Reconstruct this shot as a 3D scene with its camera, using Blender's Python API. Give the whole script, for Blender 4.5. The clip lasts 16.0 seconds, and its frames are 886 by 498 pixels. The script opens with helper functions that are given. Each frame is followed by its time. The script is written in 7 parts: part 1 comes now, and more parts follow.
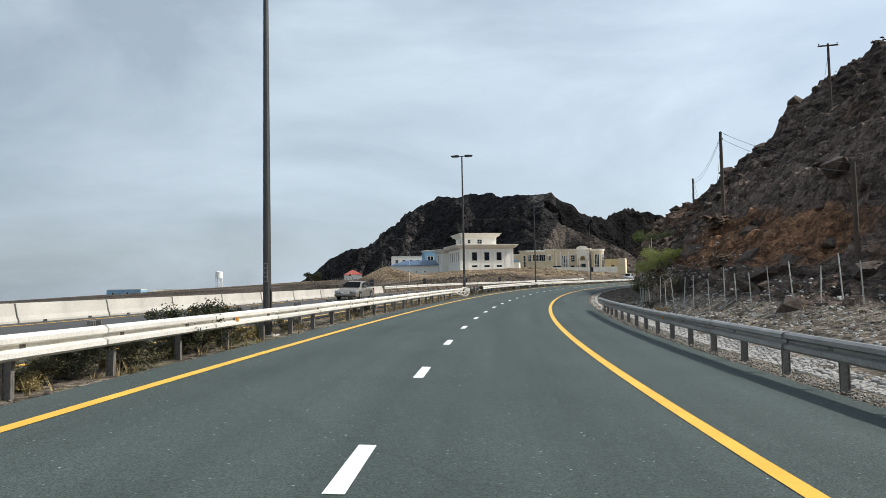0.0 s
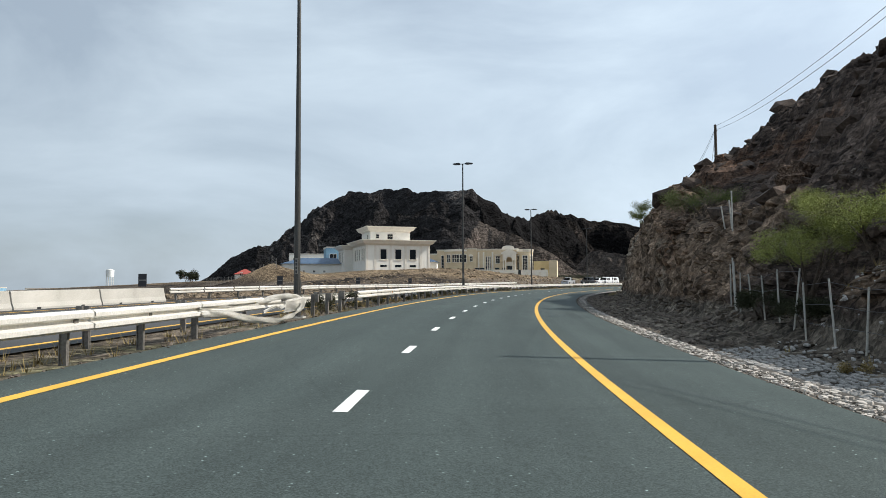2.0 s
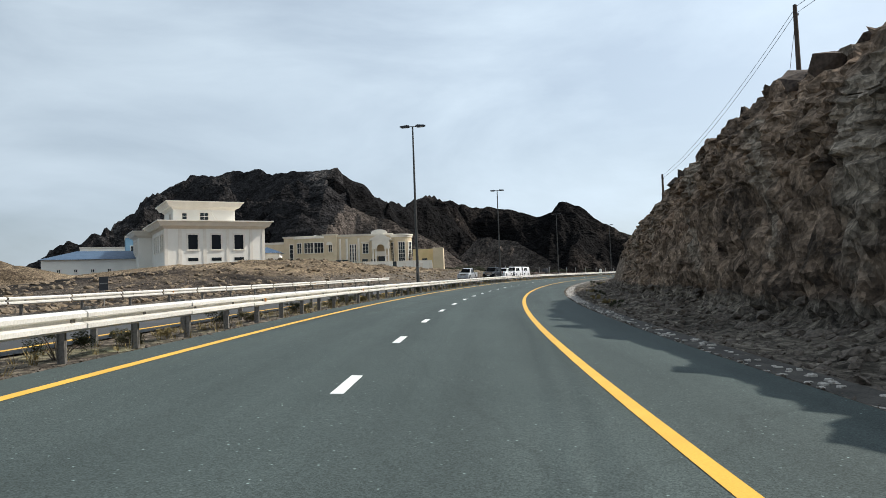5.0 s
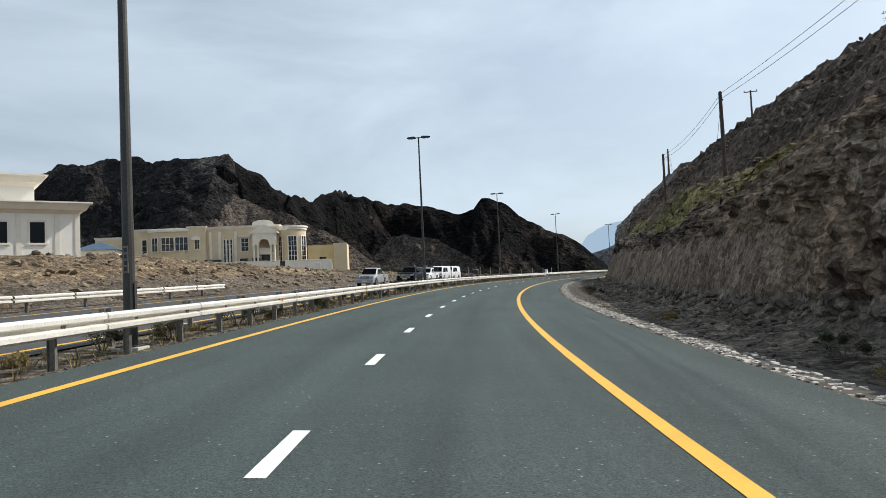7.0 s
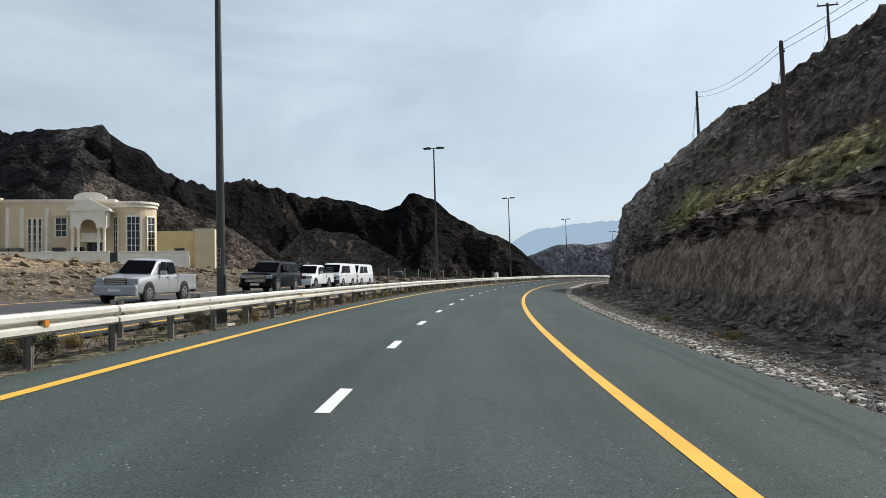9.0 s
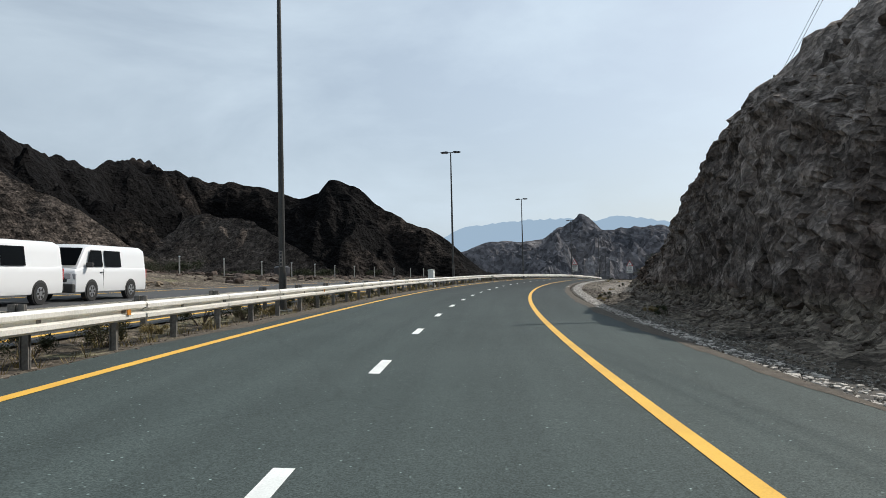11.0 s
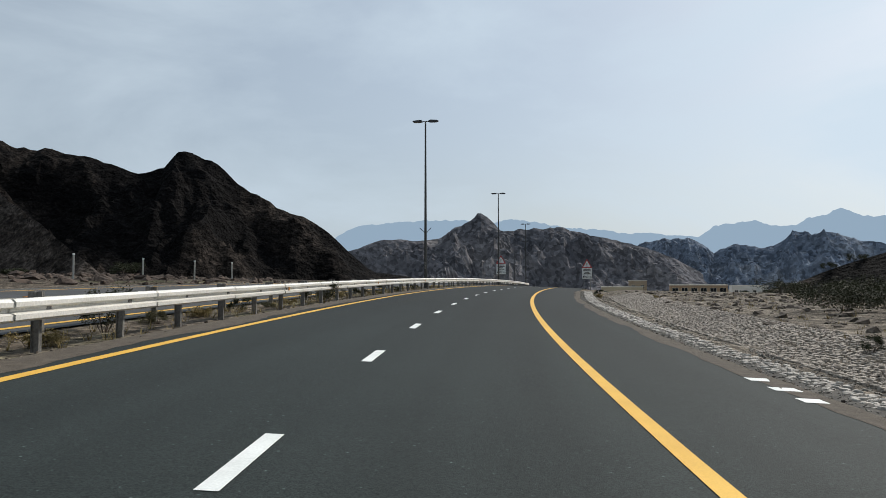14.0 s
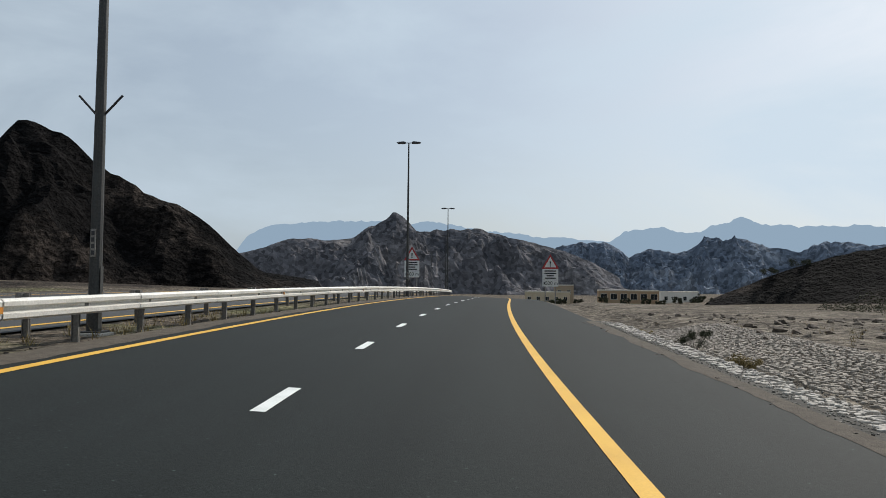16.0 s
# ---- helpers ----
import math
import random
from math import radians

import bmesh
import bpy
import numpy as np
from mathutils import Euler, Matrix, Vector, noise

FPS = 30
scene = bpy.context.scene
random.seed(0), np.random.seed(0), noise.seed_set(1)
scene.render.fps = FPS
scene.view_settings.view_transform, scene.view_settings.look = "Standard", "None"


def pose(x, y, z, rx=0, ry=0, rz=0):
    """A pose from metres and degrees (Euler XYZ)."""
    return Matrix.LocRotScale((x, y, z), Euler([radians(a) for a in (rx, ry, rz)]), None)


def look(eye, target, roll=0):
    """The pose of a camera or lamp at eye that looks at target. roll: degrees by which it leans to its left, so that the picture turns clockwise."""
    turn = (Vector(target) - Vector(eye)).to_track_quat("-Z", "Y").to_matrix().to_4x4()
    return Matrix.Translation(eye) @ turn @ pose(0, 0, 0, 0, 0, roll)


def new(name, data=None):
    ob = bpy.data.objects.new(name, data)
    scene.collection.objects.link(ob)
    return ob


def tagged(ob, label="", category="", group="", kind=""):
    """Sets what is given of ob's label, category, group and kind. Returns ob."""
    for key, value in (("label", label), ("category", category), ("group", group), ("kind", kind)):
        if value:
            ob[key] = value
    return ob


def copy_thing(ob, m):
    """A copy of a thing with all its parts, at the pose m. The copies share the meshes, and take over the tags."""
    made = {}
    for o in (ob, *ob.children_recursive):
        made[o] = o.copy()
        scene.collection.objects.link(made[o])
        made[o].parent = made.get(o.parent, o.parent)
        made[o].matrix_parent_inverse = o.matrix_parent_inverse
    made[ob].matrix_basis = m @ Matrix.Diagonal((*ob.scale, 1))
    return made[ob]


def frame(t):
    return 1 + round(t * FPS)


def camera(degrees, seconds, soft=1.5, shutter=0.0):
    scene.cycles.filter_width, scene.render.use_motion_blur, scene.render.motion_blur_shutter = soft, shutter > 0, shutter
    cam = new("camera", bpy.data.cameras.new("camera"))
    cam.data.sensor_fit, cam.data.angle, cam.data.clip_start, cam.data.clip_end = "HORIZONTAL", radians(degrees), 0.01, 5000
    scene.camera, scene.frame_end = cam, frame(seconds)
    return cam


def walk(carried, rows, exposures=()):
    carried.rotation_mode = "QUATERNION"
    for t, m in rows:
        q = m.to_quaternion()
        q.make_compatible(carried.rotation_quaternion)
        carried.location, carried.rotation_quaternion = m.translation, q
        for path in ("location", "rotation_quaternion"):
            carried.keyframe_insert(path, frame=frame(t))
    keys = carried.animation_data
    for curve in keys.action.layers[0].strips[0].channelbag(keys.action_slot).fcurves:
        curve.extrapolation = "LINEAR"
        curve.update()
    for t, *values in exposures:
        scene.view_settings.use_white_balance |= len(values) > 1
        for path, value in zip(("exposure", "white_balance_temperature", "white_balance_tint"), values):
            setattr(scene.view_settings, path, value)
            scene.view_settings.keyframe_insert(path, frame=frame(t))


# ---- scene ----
# The road's centre line: curvature (1/km), crest and fall, cross slope (%), every 40 m from -40 m
KNOT = [-40 + 40 * i for i in range(18)]
BEND = [3.181, 2.92, 2.659, 2.672, 2.539, 2.768, 2.711, 2.57, 2.684, 2.633, 0.768, -1.37, -2.4, -1.5, 0.0, 0.0, 0.0, 0.0]
CREST = [0.785, 4.21, 2.535, -0.644, -1.015, 1.396, -1.044, -0.253, 0.008, -2.107, -3.848, -2.17, -1.205, -0.669, -0.375, -0.215, -0.132, -0.097]
BANK = [-3.355, -3.374, -3.934, -4.532, -5.066, -4.902, -5.018, -4.503, -4.46, -4.675, -4.111, -3.889, -3.739, -3.64, -3.561, -3.502, -3.463, -3.444]

cam = camera(62.83, 16.0, soft=0.5)

PATH = [
    (0, (0.923, 1.911, 1.292), (0.8685, 3.9066, 1.4085), -1.08),
    (0.5, (1.146, 11.761, 1.333), (1.1404, 13.7573, 1.4520), -0.69),
    (1, (1.713, 21.521, 1.403), (1.7597, 23.5165, 1.5269), 0.45),
    (1.5, (2.573, 31.359, 1.473), (2.6822, 33.3515, 1.6024), 0.06),
    (2, (3.709, 41.155, 1.578), (3.8828, 43.1433, 1.7018), -0.25),
    (2.5, (5.083, 50.929, 1.745), (5.3122, 52.9118, 1.8641), -0.01),
    (3, (6.674, 60.659, 1.895), (6.9667, 62.6341, 2.0085), -0.20),
    (3.5, (8.461, 70.308, 2.075), (8.8059, 72.2754, 2.1797), -0.84),
    (4, (10.461, 79.921, 2.229), (10.8557, 81.8786, 2.3365), -1.23),
    (4.5, (12.709, 89.464, 2.387), (13.1588, 91.4097, 2.4944), -1.66),
    (5, (15.200, 98.932, 2.547), (15.7096, 100.8630, 2.6513), -2.12),
    (5.5, (17.929, 108.323, 2.703), (18.4996, 110.2376, 2.8032), -2.54),
    (6, (20.892, 117.637, 2.849), (21.5207, 119.5333, 2.9459), -2.83),
    (6.5, (24.087, 126.871, 2.981), (24.7673, 128.7491, 3.0784), -2.89),
    (7, (27.515, 136.017, 3.101), (28.2423, 137.8774, 3.2031), -2.73),
    (7.5, (31.345, 145.337, 3.255), (32.1163, 147.1794, 3.3577), -2.58),
    (8, (35.292, 154.393, 3.394), (36.1128, 156.2138, 3.4976), -2.00),
    (8.5, (39.519, 163.239, 3.569), (40.3859, 165.0383, 3.6699), -1.62),
    (9, (43.960, 172.085, 3.721), (44.8716, 173.8621, 3.8235), -1.62),
    (9.5, (48.630, 180.784, 3.881), (49.5855, 182.5378, 3.9823), -1.58),
    (10, (53.523, 189.330, 4.042), (54.5211, 191.0606, 4.1403), -1.50),
    (10.5, (58.638, 197.722, 4.197), (59.6774, 199.4277, 4.2912), -1.40),
    (11, (63.972, 205.957, 4.340), (65.0529, 207.6370, 4.4303), -1.29),
    (11.5, (69.522, 214.033, 4.467), (70.6457, 215.6859, 4.5562), -1.19),
    (12, (75.283, 221.947, 4.583), (76.4483, 223.5703, 4.6708), -1.10),
    (12.5, (81.314, 229.745, 4.701), (82.5217, 231.3366, 4.7889), -1.05),
    (13, (87.595, 237.441, 4.818), (88.8384, 239.0048, 4.9026), -0.71),
    (13.5, (94.079, 244.922, 4.923), (95.3576, 246.4575, 5.0100), -0.31),
    (14, (100.701, 252.185, 5.046), (102.0127, 253.6920, 5.1337), -0.07),
    (14.5, (107.435, 259.180, 5.175), (108.7863, 260.6525, 5.2626), 0.10),
    (15, (114.465, 266.060, 5.293), (115.8545, 267.4959, 5.3850), 0.05),
    (15.5, (121.697, 272.809, 5.401), (123.1289, 274.2023, 5.4931), 0.27),
    (16, (129.031, 279.320, 5.490), (130.5076, 280.6651, 5.5840), 0.52),
]
EXPOSURE = [(0.0, 0.2), (4.0, 0.2), (6.5, 0.1), (8.5, 0.03), (11.5, -0.1), (14.0, -0.28), (16.0, -0.34)]
walk(cam, [(t, look(eye, target, roll)) for t, eye, target, roll in PATH], EXPOSURE)

# ---------------------------------------------------------------- the road's line
_S = np.arange(-140.0, 900.0, 1.0)


def _sum(a):
    c = np.concatenate([[0], np.cumsum((a[1:] + a[:-1]) / 2)])
    return c - c[140]


_PSI = _sum(np.interp(_S, KNOT, BEND, right=0.0) * 1e-3)
_X, _Y = _sum(np.sin(_PSI)), _sum(np.cos(_PSI))
_Z = _sum(np.clip(_sum(np.interp(_S, KNOT, CREST, left=0.0, right=0.0) * 1e-4), -0.05, 0.05))
_B = np.interp(_S, KNOT, BANK) * 1e-2


def line(s):
    """Heading, x, y, z and cross slope of the road at s metres."""
    return [float(np.interp(s, _S, a)) for a in (_PSI, _X, _Y, _Z, _B)]


def at(s, d, h=0.0):
    """The place d metres to the right of the centre line and h above the banked road."""
    psi, x, y, z, b = line(s)
    if d > -4.4:
        z += b * min(8.0, d)
    else:
        z += -4.4 * b + (min(24.0, -d) - 4.4) * float(np.interp(s, [60, 130, 190, 240, 290, 340], [0.008, 0.012, 0.038, 0.05, 0.04, 0.03]))
    return Vector((x + d * math.cos(psi), y - d * math.sin(psi), z + h))


def spot(s, d, h=0.0, turn=0.0, lean=False):
    """A pose on the ground: x to the right of the road, y along it."""
    psi, x, y, z, b = line(s)
    m = Matrix.Translation(at(s, d, h)) @ Matrix.Rotation(-psi + math.radians(turn), 4, "Z")
    if lean:
        rise = (at(s + 2, d, h).z - at(s - 2, d, h).z) / 4
        m = m @ Matrix.Rotation(math.atan(rise), 4, "X") @ Matrix.Rotation(-math.atan(b), 4, "Y")
    return m


def smooth(a, b, x):
    t = max(0.0, min(1.0, (x - a) / (b - a)))
    return t * t * (3 - 2 * t)


# ---------------------------------------------------------------- sun, sky
SUN_AZ, SUN_EL = 89.0, 41.0
world = bpy.data.worlds.new("day")
scene.world = world
world.use_nodes = True
_n, _l = world.node_tree.nodes, world.node_tree.links
_bg = _n["Background"]
_sky = _n.new("ShaderNodeTexSky")
_sky.sky_type, _sky.sun_disc = "NISHITA", False
_sky.sun_elevation, _sky.sun_rotation = radians(SUN_EL), radians(SUN_AZ)
_sky.air_density, _sky.dust_density, _sky.ozone_density = 1.0, 2.5, 1.5
_co = _n.new("ShaderNodeTexCoord")
_map = _n.new("ShaderNodeMapping")
_map.inputs["Scale"].default_value = (1.0, 1.0, 2.6)
_l.new(_co.outputs["Generated"], _map.inputs["Vector"])
_cl = _n.new("ShaderNodeTexNoise")
_cl.inputs["Scale"].default_value, _cl.inputs["Detail"].default_value = 2.1, 7.0
_cl.inputs["Roughness"].default_value, _cl.inputs["Distortion"].default_value = 0.55, 0.4
_l.new(_map.outputs[0], _cl.inputs["Vector"])
_ra = _n.new("ShaderNodeMapRange")
_ra.inputs[1].default_value, _ra.inputs[2].default_value = 0.40, 0.66
_ra.inputs[3].default_value, _ra.inputs[4].default_value = 0.56, 0.95
_l.new(_cl.outputs[0], _ra.inputs[0])
_mx = _n.new("ShaderNodeMix")
_mx.data_type = "RGBA"
_mx.inputs["B"].default_value = (7.0, 8.3, 9.5, 1)
_l.new(_ra.outputs[0], _mx.inputs["Factor"])
_l.new(_sky.outputs[0], _mx.inputs["A"])
# thin cloud glows towards the sun
_dot = _n.new("ShaderNodeVectorMath")
_dot.operation = "DOT_PRODUCT"
_dot.inputs[1].default_value = (math.sin(radians(SUN_AZ)), math.cos(radians(SUN_AZ)), 0.25)
_l.new(_co.outputs["Generated"], _dot.inputs[0])
_gl = _n.new("ShaderNodeMapRange")
_gl.inputs[1].default_value, _gl.inputs[2].default_value = -0.5, 1.0
_gl.inputs[3].default_value, _gl.inputs[4].default_value = 0.80, 1.31
_l.new(_dot.outputs["Value"], _gl.inputs[0])
_up = _n.new("ShaderNodeVectorMath")
_up.operation = "SCALE"
_l.new(_mx.outputs["Result"], _up.inputs[0])
_l.new(_gl.outputs[0], _up.inputs["Scale"])
_l.new(_up.outputs[0], _bg.inputs[0])
_bg.inputs[1].default_value = 0.085
sun = new("sun", bpy.data.lights.new("sun", "SUN"))
_az, _el = radians(SUN_AZ), radians(SUN_EL)
sun.matrix_world = look((math.sin(_az) * math.cos(_el) * 50, math.cos(_az) * math.cos(_el) * 50, math.sin(_el) * 50), (0, 0, 0))
sun.data.energy, sun.data.angle, sun.data.color = 4.4, radians(0.5), (1.0, 0.95, 0.87)


# ---------------------------------------------------------------- materials
def material(name, lo, hi, rough=0.8, scale=3.0, fine=40.0, bump=0.0, dist=0.02, metal=0.0, spread=0.5, vary=0.0, gloss=0.3, road=False):
    """A two-scale procedural material: lo and hi are the ends of its colour range."""
    m = bpy.data.materials.new(name)
    m.use_nodes = True
    n, l = m.node_tree.nodes, m.node_tree.links
    b = n["Principled BSDF"]
    co = n.new("ShaderNodeTexCoord")
    big, small = n.new("ShaderNodeTexNoise"), n.new("ShaderNodeTexNoise")
    big.inputs["Scale"].default_value, big.inputs["Detail"].default_value = scale, 5.0
    small.inputs["Scale"].default_value, small.inputs["Detail"].default_value = fine, 4.0
    for t in (big, small):
        l.new(co.outputs["Object"], t.inputs["Vector"])
    mix = n.new("ShaderNodeMath")
    mix.operation = "MULTIPLY_ADD"
    mix.inputs[1].default_value = 0.5
    half = n.new("ShaderNodeMath")
    half.operation = "MULTIPLY"
    half.inputs[1].default_value = 0.5
    l.new(big.outputs[0], mix.inputs[0])
    l.new(small.outputs[0], half.inputs[0])
    l.new(half.outputs[0], mix.inputs[2])
    ramp = n.new("ShaderNodeValToRGB")
    ramp.color_ramp.elements[0].position, ramp.color_ramp.elements[1].position = 0.5 - spread * 0.3, 0.5 + spread * 0.3
    ramp.color_ramp.elements[0].color, ramp.color_ramp.elements[1].color = (*lo, 1), (*hi, 1)
    l.new(mix.outputs[0], ramp.inputs[0])
    col = ramp.outputs[0]
    if road:
        col = road_wear(n, l, co, col)
    if vary:
        info, hsv = n.new("ShaderNodeObjectInfo"), n.new("ShaderNodeHueSaturation")
        rng = n.new("ShaderNodeMapRange")
        rng.inputs[3].default_value, rng.inputs[4].default_value = 1 - vary, 1 + vary
        l.new(info.outputs["Random"], rng.inputs[0])
        l.new(rng.outputs[0], hsv.inputs["Value"])
        l.new(col, hsv.inputs["Color"])
        col = hsv.outputs[0]
    l.new(col, b.inputs["Base Color"])
    b.inputs["Roughness"].default_value, b.inputs["Metallic"].default_value = rough, metal
    b.inputs["Specular IOR Level"].default_value = gloss
    if bump:
        bp = n.new("ShaderNodeBump")
        bp.inputs["Strength"].default_value, bp.inputs["Distance"].default_value = bump, dist
        l.new(small.outputs[0], bp.inputs["Height"])
        l.new(bp.outputs[0], b.inputs["Normal"])
    return m


def road_wear(n, l, co, col):
    """Wheel tracks along the lanes, pale grit, dark cracks, and a surface that gets darker further on; the mesh gives
    lane, run and darkening.
    """
    lane, run, darkening = (n.new("ShaderNodeAttribute") for _ in range(3))
    lane.attribute_name, run.attribute_name, darkening.attribute_name = "lane", "run", "darkening"
    vec = n.new("ShaderNodeCombineXYZ")
    a, b = n.new("ShaderNodeMath"), n.new("ShaderNodeMath")
    for node, src, k in ((a, lane, 0.9), (b, run, 0.035)):
        node.operation = "MULTIPLY"
        node.inputs[1].default_value = k
        l.new(src.outputs["Fac"], node.inputs[0])
    l.new(a.outputs[0], vec.inputs[0])
    l.new(b.outputs[0], vec.inputs[1])
    streak = n.new("ShaderNodeTexNoise")
    streak.inputs["Scale"].default_value, streak.inputs["Detail"].default_value = 1.3, 6.0
    l.new(vec.outputs[0], streak.inputs["Vector"])
    grit = n.new("ShaderNodeTexVoronoi")
    grit.inputs["Scale"].default_value = 13.0
    l.new(co.outputs["Object"], grit.inputs["Vector"])
    crack = n.new("ShaderNodeTexVoronoi")
    crack.feature = "DISTANCE_TO_EDGE"
    crack.inputs["Scale"].default_value = 0.16
    wob = n.new("ShaderNodeTexNoise")
    wob.inputs["Scale"].default_value, wob.inputs["Detail"].default_value = 0.8, 6.0
    l.new(co.outputs["Object"], wob.inputs["Vector"])
    off = n.new("ShaderNodeMix")
    off.data_type = "VECTOR"
    off.inputs["Factor"].default_value = 0.35
    l.new(co.outputs["Object"], off.inputs["A"])
    l.new(wob.outputs["Color"], off.inputs["B"])
    l.new(off.outputs["Result"], crack.inputs["Vector"])
    sand = n.new("ShaderNodeTexVoronoi")
    sand.inputs["Scale"].default_value = 95.0
    l.new(co.outputs["Object"], sand.inputs["Vector"])
    tone, pick = n.new("ShaderNodeSeparateColor"), n.new("ShaderNodeSeparateColor")
    l.new(sand.outputs["Color"], tone.inputs[0])
    l.new(grit.outputs["Color"], pick.inputs[0])
    near, chosen, glint = n.new("ShaderNodeMapRange"), n.new("ShaderNodeMapRange"), n.new("ShaderNodeMath")
    near.inputs[1].default_value, near.inputs[2].default_value, near.inputs[3].default_value, near.inputs[4].default_value = 0.06, 0.17, 1.0, 0.0
    chosen.inputs[1].default_value, chosen.inputs[2].default_value = 0.6, 1.0
    glint.operation = "MULTIPLY"
    l.new(grit.outputs["Distance"], near.inputs[0])
    l.new(pick.outputs[0], chosen.inputs[0])
    l.new(near.outputs[0], glint.inputs[0])
    l.new(chosen.outputs[0], glint.inputs[1])
    parts_ = []
    for src, i0, i1, o0, o1 in ((streak.outputs[0], 0.3, 0.7, 0.80, 1.18), (glint.outputs[0], 0.0, 1.0, 1.0, 6.0), (tone.outputs[0], 0.0, 1.0, 0.55, 1.45), (crack.outputs["Distance"], 0.0, 0.004, 0.86, 1.0), (darkening.outputs["Fac"], 0.0, 1.0, 1.0, 0.22)):
        r = n.new("ShaderNodeMapRange")
        r.inputs[1].default_value, r.inputs[2].default_value, r.inputs[3].default_value, r.inputs[4].default_value = i0, i1, o0, o1
        l.new(src, r.inputs[0])
        parts_.append(r.outputs[0])
    total = parts_[0]
    for q in parts_[1:]:
        mu = n.new("ShaderNodeMath")
        mu.operation = "MULTIPLY"
        l.new(total, mu.inputs[0])
        l.new(q, mu.inputs[1])
        total = mu.outputs[0]
    sc = n.new("ShaderNodeVectorMath")
    sc.operation = "SCALE"
    l.new(col, sc.inputs[0])
    l.new(total, sc.inputs["Scale"])
    return sc.outputs[0]


def layered(name, layers, bump=0.8, dist=0.15, rough=0.95, warp=1.0, fine=9.0, chippy=0.5, lumps=0.45):
    """Rock and earth: each layer is (attribute or '', lo, hi, scale, stretch); an attribute of the mesh lays it over those before."""
    m = bpy.data.materials.new(name)
    m.use_nodes = True
    n, l = m.node_tree.nodes, m.node_tree.links
    b = n["Principled BSDF"]
    b.inputs["Roughness"].default_value = rough
    b.inputs["Specular IOR Level"].default_value = 0.06
    co = n.new("ShaderNodeTexCoord")
    col = None
    height = None
    for attr, lo, hi, scale, stretch in layers:
        mp = n.new("ShaderNodeMapping")
        mp.inputs["Scale"].default_value = stretch
        mp.inputs["Rotation"].default_value = (0.25, -0.2, 0.3)
        l.new(co.outputs["Object"], mp.inputs["Vector"])
        a, c = n.new("ShaderNodeTexNoise"), n.new("ShaderNodeTexNoise")
        a.inputs["Scale"].default_value, a.inputs["Detail"].default_value, a.inputs["Roughness"].default_value = scale, 10.0, 0.68
        a.inputs["Distortion"].default_value = 0.6 * warp
        c.inputs["Scale"].default_value, c.inputs["Detail"].default_value = scale * 0.12, 3.0
        l.new(mp.outputs[0], a.inputs["Vector"])
        l.new(co.outputs["Object"], c.inputs["Vector"])
        add = n.new("ShaderNodeMath")
        add.operation = "MULTIPLY_ADD"
        add.inputs[1].default_value = 0.65
        sc = n.new("ShaderNodeMath")
        sc.operation = "MULTIPLY"
        sc.inputs[1].default_value = 0.35
        l.new(a.outputs[0], add.inputs[0])
        l.new(c.outputs[0], sc.inputs[0])
        l.new(sc.outputs[0], add.inputs[2])
        ramp = n.new("ShaderNodeValToRGB")
        e = ramp.color_ramp.elements
        e[0].position, e[1].position = 0.40, 0.60
        e[0].color, e[1].color = (*lo, 1), (*hi, 1)
        l.new(add.outputs[0], ramp.inputs[0])
        if col is None:
            col, height = ramp.outputs[0], a.outputs[0]
            continue
        at_ = n.new("ShaderNodeAttribute")
        at_.attribute_name = attr
        br = n.new("ShaderNodeMath")
        br.operation = "MULTIPLY_ADD"
        br.inputs[1].default_value = 0.7
        of = n.new("ShaderNodeMath")
        of.operation = "SUBTRACT"
        of.inputs[1].default_value = 0.42
        l.new(a.outputs[0], br.inputs[0])
        l.new(at_.outputs["Fac"], of.inputs[0])
        l.new(of.outputs[0], br.inputs[2])
        st = n.new("ShaderNodeMapRange")
        st.inputs[1].default_value, st.inputs[2].default_value = 0.15, 0.55
        l.new(br.outputs[0], st.inputs[0])
        mx = n.new("ShaderNodeMix")
        mx.data_type = "RGBA"
        l.new(st.outputs[0], mx.inputs["Factor"])
        l.new(col, mx.inputs["A"])
        l.new(ramp.outputs[0], mx.inputs["B"])
        col = mx.outputs["Result"]
    grain = n.new("ShaderNodeTexVoronoi")
    grain.inputs["Scale"].default_value = layers[-1 if len(layers) < 3 else 1][3] * 5.5
    spot_ = n.new("ShaderNodeMapRange")
    spot_.inputs[3].default_value, spot_.inputs[4].default_value = 0.55, 1.4
    sep = n.new("ShaderNodeSeparateColor")
    l.new(co.outputs["Object"], grain.inputs["Vector"])
    l.new(grain.outputs["Color"], sep.inputs[0])
    l.new(sep.outputs[0], spot_.inputs[0])
    stone = n.new("ShaderNodeVectorMath")
    stone.operation = "SCALE"
    l.new(col, stone.inputs[0])
    l.new(spot_.outputs[0], stone.inputs["Scale"])
    chip = n.new("ShaderNodeTexVoronoi")
    chip.inputs["Scale"].default_value = fine
    bit, sep2, chips = n.new("ShaderNodeMapRange"), n.new("ShaderNodeSeparateColor"), n.new("ShaderNodeVectorMath")
    bit.inputs[3].default_value, bit.inputs[4].default_value = 1 - chippy, 1 + chippy
    chips.operation = "SCALE"
    l.new(co.outputs["Object"], chip.inputs["Vector"])
    l.new(chip.outputs["Color"], sep2.inputs[0])
    l.new(sep2.outputs[1], bit.inputs[0])
    l.new(stone.outputs[0], chips.inputs[0])
    l.new(bit.outputs[0], chips.inputs["Scale"])
    l.new(chips.outputs[0], b.inputs["Base Color"])
    cell = n.new("ShaderNodeTexVoronoi")
    cell.feature = "F1"
    cell.inputs["Scale"].default_value = layers[-1 if len(layers) < 3 else 1][3] * 2.2
